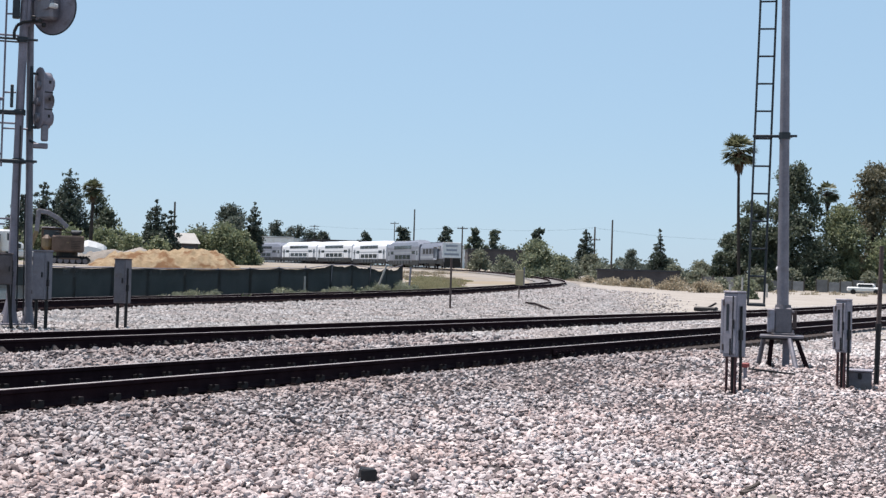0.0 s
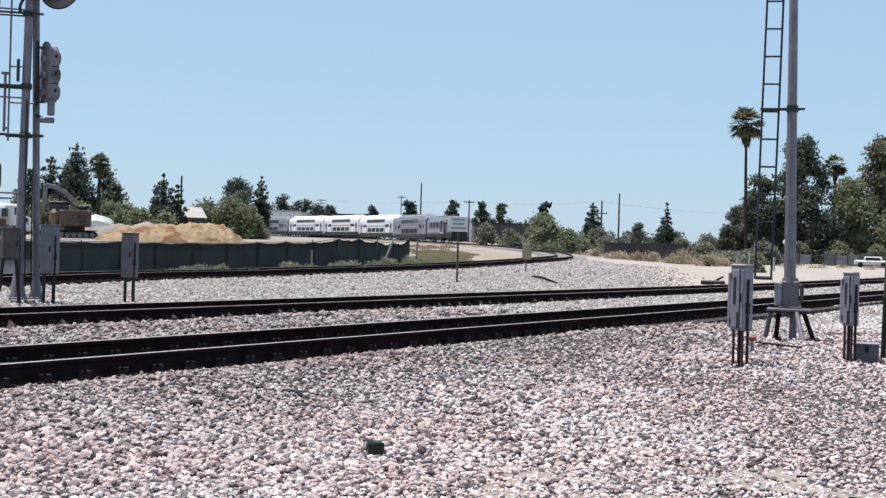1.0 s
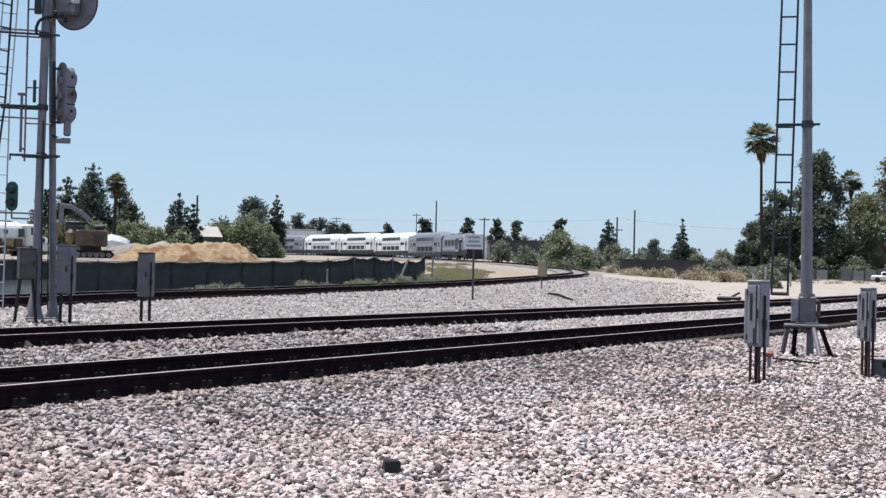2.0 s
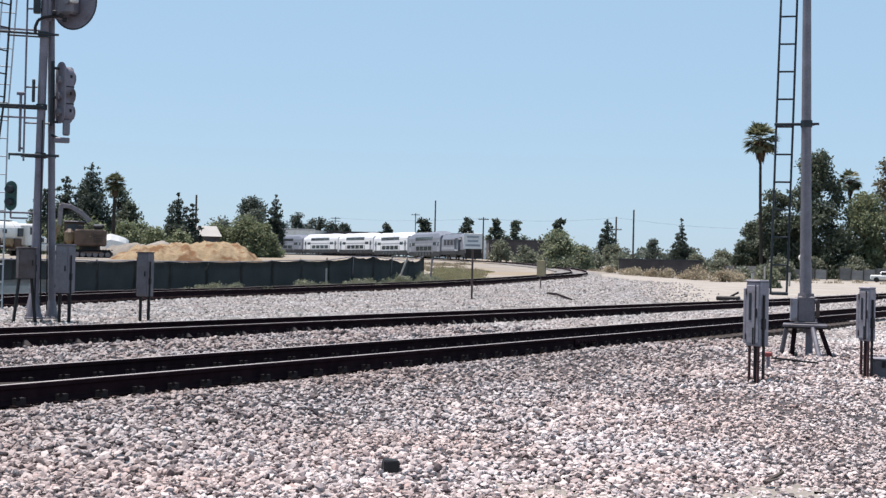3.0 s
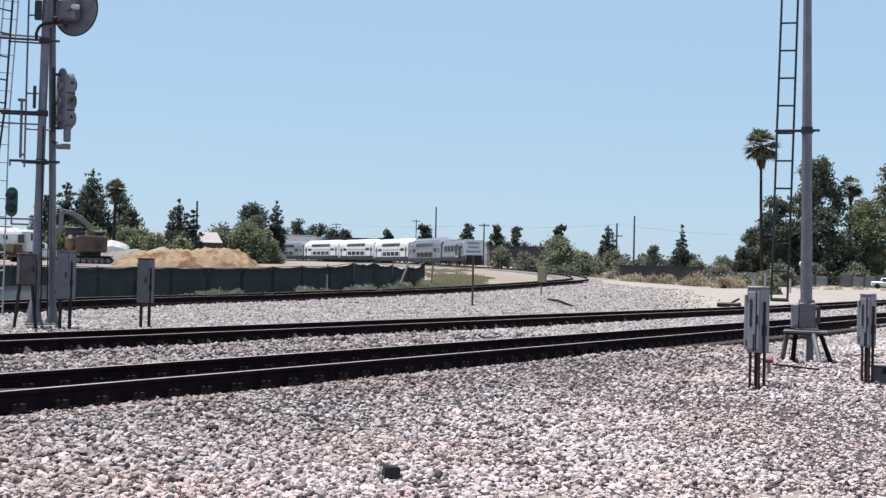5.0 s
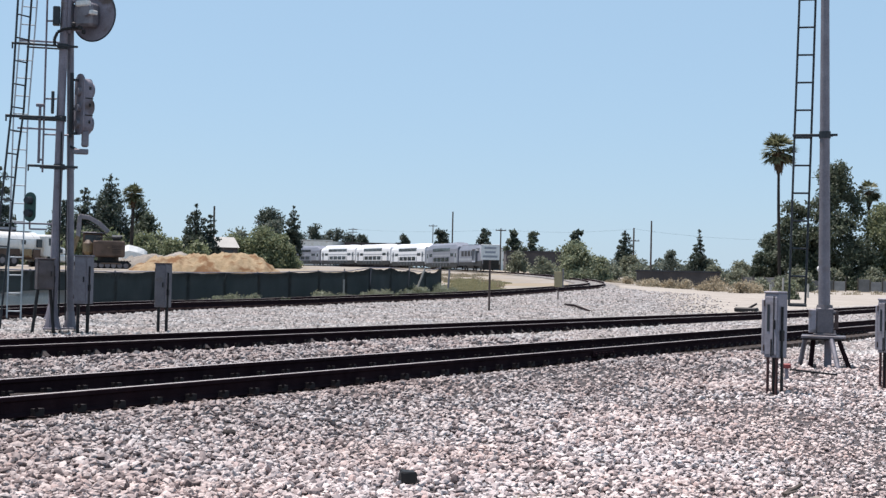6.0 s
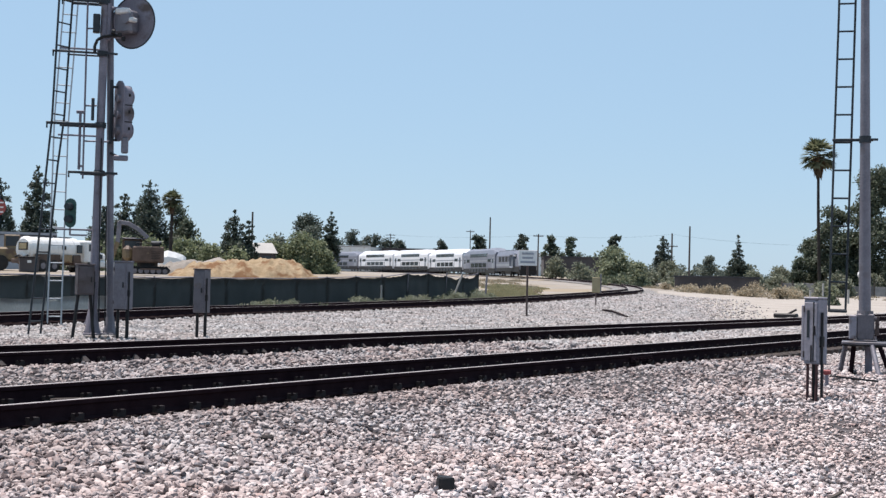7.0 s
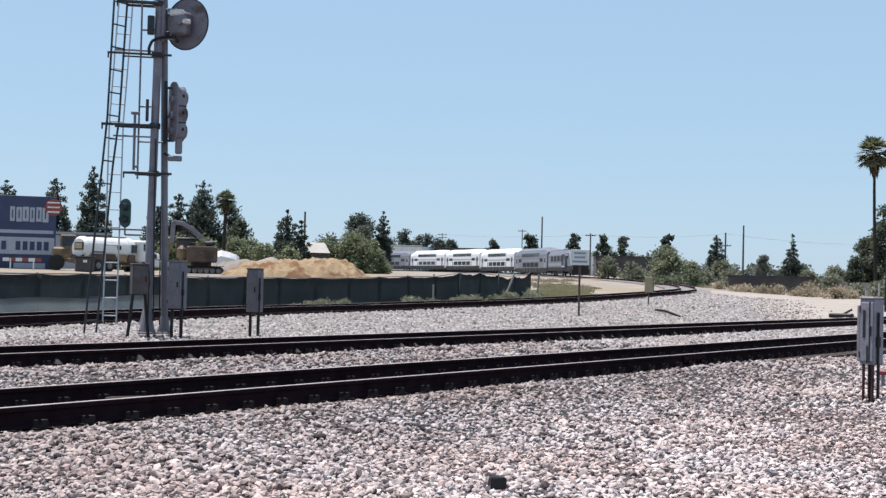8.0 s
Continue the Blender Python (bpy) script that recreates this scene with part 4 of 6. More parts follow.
# torn strip of lighter fabric low against the fence
strip = resample(spline([(-21.0, 24.5), (-17.0, 32.5), (-14.9, 36.6), (-14.0, 41.0), (-12.6, 46.2)], 6), 1.0)
bm, grid = B(), []
for i, (x, y) in enumerate(strip):
    curl = max(0, i - len(strip) + 4) / 4
    h = 0.62 + 0.03 * math.sin(i * 1.3) + 0.12 * curl
    grid.append([bm.verts.new((x + 0.05 * math.sin(i + b), y + 0.05 * math.cos(i * 1.7), b * h / 3 + 0.02)) for b in range(4)])
for a, b in zip(grid[:-1], grid[1:]):
    for k in range(3):
        bm.faces.new((a[k], b[k], b[k + 1], a[k + 1]))
bmesh.ops.solidify(bm, geom=bm.faces[:], thickness=0.02)
solo("fabric_strip", bm, M_SKIRT, "torn grey-green fabric strip along the foot of the fence", "fabric", smooth=True)

# heaps of earth with gullied sides
def heap_of_earth(name, half_long, half_deep, crest, material, label, m, seed, gully=0.45):
    """A mound whose crest line is given as (place along, height) pairs."""
    bm, rows_of, n, k = B(), [], 90, 36
    for a in range(n + 1):
        row = []
        for b in range(k + 1):
            u, v = a / n * 2 - 1, b / k * 2 - 1
            x, y = u * half_long, v * half_deep
            h = float(np.interp(u, [c[0] for c in crest], [c[1] for c in crest])) * max(0, 1 - v * v) ** 0.62
            rough = noise.fractal((x * 0.8, y * 0.8, seed), 1.0, 2.0, 6) * 0.22 + (abs(noise.noise((x * 1.5, y * 0.35, seed + 5))) - 0.22) * gully
            rough += noise.noise((x * 4.0, y * 2.5, seed)) * 0.07
            row.append(bm.verts.new((x, y, h + rough * min(1, h) - 0.08)))
        rows_of.append(row)
    for a in range(n):
        for b in range(k):
            bm.faces.new((rows_of[a][b], rows_of[a + 1][b], rows_of[a + 1][b + 1], rows_of[a][b + 1]))
    solo(name, bm, material, label, "mound", m, smooth=True)


heap_of_earth("earth_mound", 8.44, 4.6, ((-1, 0), (-0.75, 0.4), (-0.65, 0.85), (-0.46, 1.75), (-0.13, 2.05), (0.14, 2.2), (0.42, 2.28), (0.55, 2.05), (0.64, 1.55), (0.74, 0.85), (0.88, 0.2), (1, 0)),
              M_DIRT, "heap of freshly dug tan earth behind the fence", pose(-20.9, 113.2, land(-20.9, 113.2), 0, 0, 10), 2.0)
heap_of_earth("sand_mound", 4.6, 2.4, ((-1, 0), (-0.7, 1.5), (-0.3, 1.95), (0.5, 2.2), (0.75, 1.7), (1, 0)),
              M_SAND, "low weathered bank of grey-tan soil behind the heap", pose(-26.4, 122.4, land(-26.4, 122.4), 0, 0, 12), 9.0, 0.3)

def yard_height(x, y):
    """The yard behind the fence stands on a low pad of levelled earth."""
    a = math.degrees(math.atan2(x, y))
    d = math.hypot(x, y)
    lift = smooth_step(99, 106, d + noise.noise((x * 0.2, y * 0.2, 2.0)) * 2) * (1 - smooth_step(132, 150, d)) * (1 - smooth_step(-11.0, -7.5, a)) * smooth_step(-34, -30, a)
    return land(x, y) - 0.1 + 0.78 * lift + noise.noise((x * 0.6, y * 0.6, 7.0)) * 0.05 * lift


yv, yf = polar_sheet(list(np.arange(97, 151, 1.0)), [radians(q) for q in np.arange(-35, -7, 0.25)], yard_height)
sheet("yard_ground", yv, yf, M_SAND, "low pad of levelled tan earth in the yard", "ground", "structure")


def on_yard(x, y, rz=0):
    return pose(x, y, yard_height(x, y) - 0.02, 0, 0, rz)


bm, ring = B(), []
for x, w, h in ((-1.3, 0.35, 1.7), (-1.1, 0.7, 2.55), (-0.4, 0.85, 2.8), (0.4, 0.8, 2.62), (1.0, 0.6, 2.4), (1.25, 0.3, 2.2)):
    ring.append([bm.verts.new(p) for p in ((x, -w, 0), (x, -w * 0.95, h * 0.8), (x, -w * 0.45, h), (x, w * 0.45, h * 0.99), (x, w * 0.95, h * 0.8), (x, w, 0))])
for p, q in zip(ring[:-1], ring[1:]):
    for k in range(6):
        bm.faces.new((p[k], q[k], q[(k + 1) % 6], p[(k + 1) % 6]))
bm.faces.new(ring[0])
bm.faces.new(ring[-1][::-1])
bmesh.ops.recalc_face_normals(bm, faces=bm.faces[:])
solo("covered_stack", bm, M_WHITE, "stack under a white tarpaulin behind the soil bank", "stack", pose(-29.6, 127.0, land(-29.6, 127.0) - 0.05, 0, 0, 12))


def excavator(m):
    """Seen from its side: the tail towards -x."""
    e = thing("excavator", "dusty brown tracked excavator parked in the yard", "excavator", m)
    for sy in (-1, 1):
        bm = B()
        box(bm, 0.2, sy * 1.1, 0.40, 3.1, 0.55, 0.60, bevel=0.24)
        for k in range(14):
            box(bm, -1.2 + k * 0.22, sy * 1.1, 0.71, 0.13, 0.6, 0.05)
        tr = part("track", bm, M_BLACK, e, "dusty black crawler track")
        for k in range(6):
            part("roller", rod(B(), (-0.95 + k * 0.46, sy * 1.1 - 0.3, 0.34), (-0.95 + k * 0.46, sy * 1.1 + 0.3, 0.34), 0.19, seg=12), M_CABINET, tr, "worn bright roller")
        part("track_guard", box(B(), 0.2, sy * 1.12, 0.5, 1.5, 0.6, 0.12, bevel=0.02), M_BROWN, tr)
    part("turntable", rod(B(), (0.0, 0, 0.7), (0.0, 0, 1.0), 0.8, seg=16), M_BLACK, e)
    body = part("engine_house", box(B(), 0.05, 0, 1.62, 2.4, 2.3, 1.26, bevel=0.10), M_BROWN, e, "dusty brown engine house")
    part("access_door", box(B(), -0.45, -1.155, 1.6, 1.0, 0.03, 0.9, bevel=0.01), M_BROWN, body)
    part("access_door", box(B(), 0.62, -1.155, 1.6, 0.9, 0.03, 0.9, bevel=0.01), M_BROWN, body)
    for k in range(5):
        part("louvre", box(B(), 0.62, -1.18, 1.32 + 0.13 * k, 0.7, 0.03, 0.04), M_BLACK, body)
    part("badge", box(B(), 0.0, -1.175, 1.72, 0.2, 0.02, 0.12), M_YELLOW, body)
    part("exhaust", rod(B(), (0.5, 0.4, 2.2), (0.5, 0.4, 2.75), 0.07, seg=8), M_BLACK, body)
    part("handrail", bars(B(), [(-0.9, -1.05, 2.2), (-0.9, -1.05, 2.5), (0.9, -1.05, 2.5), (0.9, -1.05, 2.2)], 0.025, 6), M_BLACK, body)
    part("counterweight", box(B(), -1.52, 0, 1.68, 0.76, 2.2, 1.2, bevel=0.28), M_YELLOW, e, "faded yellow rounded counterweight")
    cab = part("cab", box(B(), -1.2, 0.72, 1.95, 1.5, 0.8, 1.75, bevel=0.08), M_BROWN, e, "dusty brown cab")
    part("window", box(B(), -1.2, 0.31, 2.35, 1.15, 0.02, 0.65, bevel=0.004), M_GLASS, cab)
    part("roof", box(B(), -1.1, 0.6, 2.86, 1.9, 1.1, 0.09, bevel=0.03), M_GALV, cab)
    lines = (("boom", M_GALV, 0.18, [(-2.3, 0.1, 2.4), (-2.2, 0.1, 4.1), (-1.5, 0.1, 4.0), (-0.7, 0.1, 3.55), (-0.05, 0.1, 2.95)]),
             ("dipper", M_YELLOW, 0.22, [(-2.3, 0.1, 2.5), (-2.75, 0.1, 1.2)]),
             ("hydraulic_ram", M_BLACK, 0.10, [(-1.7, 0.1, 3.7), (-0.8, 0.1, 3.2), (-0.1, 0.1, 2.6)]))
    for name, mt, r, pts in lines:
        bm = B()
        for a, b in zip(pts[:-1], pts[1:]):
            mid, dd = (Vector(a) + Vector(b)) / 2, Vector(b) - Vector(a)
            box(bm, 0, 0, 0, r, 0.34 if r > 0.15 else r, dd.length + r * 0.6, m=Matrix.Translation(mid) @ dd.to_track_quat("Z", "Y").to_matrix().to_4x4(), bevel=0.03)
        part(name, bm, mt, e)
    bm = rod(B(), (0.3, -0.3, 2.45), (0.9, -0.3, 2.5), 0.24, 0.2, 12)
    rod(bm, (0.25, 0.1, 2.55), (1.05, 0.1, 2.55), 0.16, 0.16, 12)
    part("hydraulic_tank", bm, M_DARK, e, "dark cylinders behind the boom")
    return e


excavator(on_yard(-27.2, 108.4, 14))


def truck(m):
    """The cab looks towards -x."""
    t = thing("tank_truck", "white tank truck with dusty brown chassis parked in the yard", "truck", m)
    for x in (-2.6, 1.4, 2.6):
        for sy in (-1, 1):
            w = part("wheel", rod(B(), (x, sy * 0.75, 0.5), (x, sy * 1.15, 0.5), 0.5, seg=18), M_BLACK, t)
            part("rim", rod(B(), (x, sy * 1.14, 0.5), (x, sy * 1.17, 0.5), 0.26, seg=12), M_GALV, w)
    part("chassis", box(B(), 0.2, 0, 0.8, 7.0, 1.3, 0.4, bevel=0.04), M_BROWN, t)
    bm = box(B(), -2.75, 0, 1.75, 1.7, 2.3, 1.9, bevel=0.15)
    box(bm, -3.75, 0, 1.25, 0.9, 1.9, 0.95, bevel=0.18)
    cab = part("cab", bm, M_WHITE, t)
    for sy in (-1, 1):
        d = part("cab_door", box(B(), -2.75, sy * 1.15, 1.6, 1.1, 0.03, 1.4, bevel=0.01), M_WHITE, cab)
        part("side_window", box(B(), -2.75, sy * 1.165, 2.1, 0.95, 0.02, 0.6, bevel=0.004), M_GLASS, d)
        part("mirror", box(B(), -3.5, sy * 1.35, 2.1, 0.08, 0.2, 0.4, bevel=0.02), M_BLACK, cab)
    part("windscreen", box(B(), -3.615, 0, 2.15, 0.02, 1.8, 0.65, bevel=0.004), M_GLASS, cab)
    part("grille", box(B(), -4.21, 0, 1.2, 0.03, 1.2, 0.6, bevel=0.01), M_BLACK, cab)
    bm = rod(B(), (-1.6, 0, 1.85), (3.5, 0, 1.85), 1.0, seg=28)
    rod(bm, (3.5, 0, 1.85), (3.72, 0, 1.85), 1.0, 0.82, 28)
    for x in (-1.0, 0.8, 2.6):
        rod(bm, (x, 0, 1.85), (x + 0.08, 0, 1.85), 1.03, seg=28)
    tank = part("tank", bm, M_WHITE, t, "white cylindrical tank")
    part("hatch", rod(B(), (1.0, 0, 2.82), (1.0, 0, 3.02), 0.28, seg=14), M_GALV, tank)
    part("catwalk", box(B(), 1.0, 0, 2.90, 4.4, 0.5, 0.05, bevel=0.01), M_BLACK, tank)
    part("rear_panel", box(B(), 3.74, 0.05, 2.05, 0.06, 1.05, 0.62, bevel=0.01), M_BLACK, tank, "dark frame on the tank's end")
    part("rear_plate", box(B(), 3.78, 0.05, 2.05, 0.04, 0.85, 0.44, bevel=0.01), M_OCHRE, tank, "faded ochre plate")
    bm = bars(B(), [(3.9, -0.7, 1.2), (3.9, -0.2, 1.3), (3.9, 0.3, 1.15), (3.9, 0.8, 1.3)], 0.08, 8)
    part("hose", bm, M_BLACK, t, "black hose looped across the tail")
    part("spray_bar", box(B(), 3.85, 0, 0.85, 0.25, 2.2, 0.35, bevel=0.05), M_BROWN, t)
    for sy in (-1, 1):
        for x, w, mt in ((-1.1, 0.8, M_BROWN), (-0.1, 0.9, M_DIRT), (2.0, 2.6, M_BROWN)):
            part("side_panel", box(B(), x, sy * 1.02, 1.12, w, 0.12, 0.66, bevel=0.03), mt, t, "dusty lower side panel")
        part("hose_cabinet", box(B(), -1.35, sy * 1.05, 1.95, 0.55, 0.16, 0.7, bevel=0.03), M_GLASS, t, "dark tool cabinet")
        part("gauge_box", box(B(), 0.3, sy * 1.02, 2.0, 0.36, 0.14, 0.34, bevel=0.02), M_BLACK, t)
    return t


truck(on_yard(-36.2, 114.6, 240))
pt = thing("pickup_truck", "pale pickup truck standing in the yard", "car", on_yard(-33.6, 117.5, 14))
bm = box(B(), 0, 0, 0.75, 5.2, 1.85, 0.62, bevel=0.12)
box(bm, -0.5, 0, 1.35, 2.0, 1.7, 0.65, bevel=0.2)
body = part("body", bm, M_WHITE, pt)
part("window", box(B(), -0.5, -0.855, 1.38, 1.6, 0.02, 0.38, bevel=0.004), M_GLASS, body)
for x in (-1.6, 1.6):
    for sy in (-1, 1):
        part("wheel", rod(B(), (x, sy * 0.7, 0.38), (x, sy * 0.95, 0.38), 0.38, seg=16), M_BLACK, pt)
lo = thing("wheel_loader", "dusty tan wheel loader behind the tank truck", "loader", on_yard(-40.0, 115.0, 20))
part("body", box(B(), 0, 0, 1.35, 3.0, 1.9, 1.2, bevel=0.15), M_YELLOW, lo)
part("cab", box(B(), -0.2, 0, 2.4, 1.3, 1.4, 1.2, bevel=0.08), M_YELLOW, lo)
part("window", box(B(), -0.2, -0.71, 2.45, 1.0, 0.02, 0.8, bevel=0.004), M_GLASS, lo)
for x in (-1.1, 1.1):
    for sy in (-1, 1):
        part("wheel", rod(B(), (x, sy * 0.75, 0.65), (x, sy * 1.25, 0.65), 0.65, seg=18), M_BLACK, lo)

sk = thing("waste_skip", "dark brown steel skip standing in front of the tank truck", "skip", on_yard(-36.6, 108.6, 22))
part("body", box(B(), 0, 0, 0.6, 1.45, 1.2, 1.15, bevel=0.06), M_SLATE, sk)
part("rim", box(B(), 0, 0, 1.2, 1.6, 1.35, 0.10, bevel=0.02), M_BLACK, sk)
part("marking", box(B(), 0.0, -0.61, 0.86, 0.3, 0.03, 0.2, bevel=0.005), M_WHITE, sk, "pale marking plate")
br = thing("road_barrier", "red and white plank barrier standing in the yard", "barrier", on_yard(-42.6, 111.0, 20))
for x in (-0.9, 0.9):
    part("foot", box(B(), x, 0, 0.45, 0.10, 0.5, 0.95, bevel=0.01), M_WHITE, br)
for k in range(6):
    part("plank_block", box(B(), -1.25 + 0.5 * k, -0.06, 0.85, 0.5, 0.06, 0.28), M_RED if k % 2 else M_WHITE, br)

# big blue site banner on posts, with plain bars for its lettering
bb = thing("site_billboard", "large navy blue site banner with pale lettering bars on posts", "billboard", pose(-44.6, 116.8, land(-44.6, 116.8), 0, 0, 20.5))
part("board", box(B(), -1.2, 0, 3.75, 7.4, 0.12, 6.3, bevel=0.02), M_BLUE, bb)
part("strip", box(B(), -1.2, -0.085, 2.65, 7.2, 0.03, 1.45, bevel=0.004), M_BANNER, bb, "pale banner strip")
for k in range(9):
    if k != 3:
        part("lettering_bar", box(B(), -2.9 + 0.58 * k, -0.105, 2.65, 0.40, 0.02, 0.75, bevel=0.004), M_BLUE, bb, "dark lettering bar")
for k in range(6):
    part("lettering_bar", box(B(), -1.1 + 0.54 * k, -0.075, 5.35 - 0.04 * (k % 2), 0.40 + 0.06 * (k % 3), 0.03, 1.25, bevel=0.02), M_BANNER, bb, "pale lettering bar")
    part("lettering_bar", box(B(), -1.1 + 0.54 * k, -0.095, 5.35, 0.10, 0.02, 0.72), M_BLUE, bb, "navy lettering bar")
part("thin_line", box(B(), -1.2, -0.075, 3.85, 7.0, 0.03, 0.28, bevel=0.004), M_BANNER, bb)
bm = B()
box(bm, 0.4, -0.075, 0.95, 2.6, 0.03, 0.45, bevel=0.004)
part("lettering_bar", bm, M_BANNER, bb)
bm = rod(B(), (2.25, -0.14, 6.0), (2.25, -0.08, 6.0), 0.72, seg=24)
badge = part("badge", bm, M_RED, bb, "round faded red badge")
for k in range(3):
    part("lettering_bar", box(B(), 2.25, -0.145, 6.4 - 0.4 * k, 1.0, 0.02, 0.12), M_WHITE, badge)
for x in (-4.5, -1.2, 2.1):
    part("post", box(B(), x, 0.16, 3.4, 0.16, 0.16, 7.0, bevel=0.01), M_BROWN, bb)

# post with a white rectangular sign, and an ochre board further on
sp = thing("sign_post", "white rectangular trackside sign on a thin rusty post", "sign", pose(1.30, 60.0, 0.0, 0, 0, -2))
part("post", rod(B(), (0, 0, -0.1), (0, 0, 2.3), 0.045, seg=8), M_RUSTLEG, sp)
board = part("board", box(B(), 0, -0.06, 2.50, 0.80, 0.03, 0.66, bevel=0.008), M_WHITE, sp)
for z, w in ((2.68, 0.5), (2.50, 0.46), (2.32, 0.62)):
    part("lettering_bar", box(B(), 0, -0.08, z, w, 0.01, 0.09), M_COACHGREY, board, "grey lettering bar")
ys = thing("sign_board", "faded ochre board on a thin post beside the siding", "sign", pose(5.62, 79.8, land(5.62, 79.8), 0, 0, -4))
part("post", rod(B(), (0, 0, -0.1), (0, 0, 0.9), 0.035, seg=8), M_RUSTLEG, ys)
part("board", box(B(), 0, -0.05, 1.16, 0.46, 0.04, 0.86, bevel=0.01), M_OCHRE, ys)
part("edge_strip", box(B(), 0.26, -0.02, 1.25, 0.08, 0.06, 1.05, bevel=0.01), M_GALV, ys)
ps = thing("fence_post", "pale leaning fence post at the end of the screen", "post", pose(-0.7, 88.0, land(-0.7, 88.0), 0, 3, 0))
part("pole", rod(B(), (0, 0, -0.1), (0, 0, 1.55), 0.06, seg=8), M_GALV, ps)
ps = thing("fence_post", "pale loose post leaning against the torn screen", "post", pose(-2.55, 79.6, land(-2.55, 79.6) - 0.05, 0, 20, 0))
part("pole", rod(B(), (0, 0, -0.1), (0, 0, 1.75), 0.055, seg=8), M_CONCRETE, ps)
ps = thing("fence_post", "pale upright stake standing before the screen", "post", pose(-5.74, 70.0, land(-5.74, 70.0) - 0.02))
part("pole", rod(B(), (0, 0, -0.1), (0, 0, 1.05), 0.045, seg=8), M_CONCRETE, ps)
tm = thing("switch_stand", "dark low switch stand beside the far rail", "switch stand", pose(13.6, 66.6, 0.06, 0, 0, -29))
part("base", box(B(), 0, 0, 0.12, 1.1, 0.4, 0.22, bevel=0.05), M_BLACK, tm)
part("lever", rod(B(), (0.1, 0, 0.2), (0.5, 0, 0.42), 0.05, seg=8), M_BLACK, tm)


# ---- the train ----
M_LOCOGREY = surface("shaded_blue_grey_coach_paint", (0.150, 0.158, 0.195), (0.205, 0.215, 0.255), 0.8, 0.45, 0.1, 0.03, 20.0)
M_COACHDARK = surface("dark_grey_coach_panel", (0.10, 0.115, 0.145), (0.17, 0.19, 0.22), 0.8, 0.5, 0.1, 0.03, 20.0)

def on_line(s):
    i = min(int(s), len(TRAIN_LINE) - 2)
    (x, y), (u, v) = TRAIN_LINE[i], TRAIN_LINE[i + 1]
    k = s - i
    return Vector((x + (u - x) * k, y + (v - y) * k, 0))


def rail_pose(s0, s1):
    a, b = on_line(s0), on_line(s1)
    mid, d = (a + b) / 2, b - a
    z = (land(a.x, a.y) + land(b.x, b.y)) / 2 + 0.29
    return Matrix.Translation((mid.x, mid.y, z)) @ Matrix.Rotation(math.atan2(d.y, d.x), 4, "Z"), d.length


def bogie(parent, x):
    bm = box(B(), x, 0, 0.55, 2.6, 2.2, 0.35, bevel=0.05)
    b = part("bogie", bm, M_BLACK, parent)
    for dx in (-0.9, 0.9):
        for sy in (-1, 1):
            part("wheel", rod(B(), (x + dx, sy * 0.7, 0.46), (x + dx, sy * 0.84, 0.46), 0.46, seg=18), M_RAIL, b)


def hull(bm, length, prof, low=None, taper=2.4):
    """A long body: a closed cross-section in y and z, carried along x; low is the roof height at its ends."""
    stations = [(-length / 2, low), (-length / 2 + taper, None), (length / 2 - taper, None), (length / 2, low)] if low else [(-length / 2, None), (length / 2, None)]
    loops = [[bm.verts.new((x, y, z if top is None else min(z, top))) for y, z in prof] for x, top in stations]
    n = len(prof)
    for a, b in zip(loops[:-1], loops[1:]):
        for k in range(n):
            bm.faces.new((a[k], a[(k + 1) % n], b[(k + 1) % n], b[k]))
    bm.faces.new(loops[0][::-1])
    bm.faces.new(loops[-1])
    bmesh.ops.recalc_face_normals(bm, faces=bm.faces[:])
    return bm


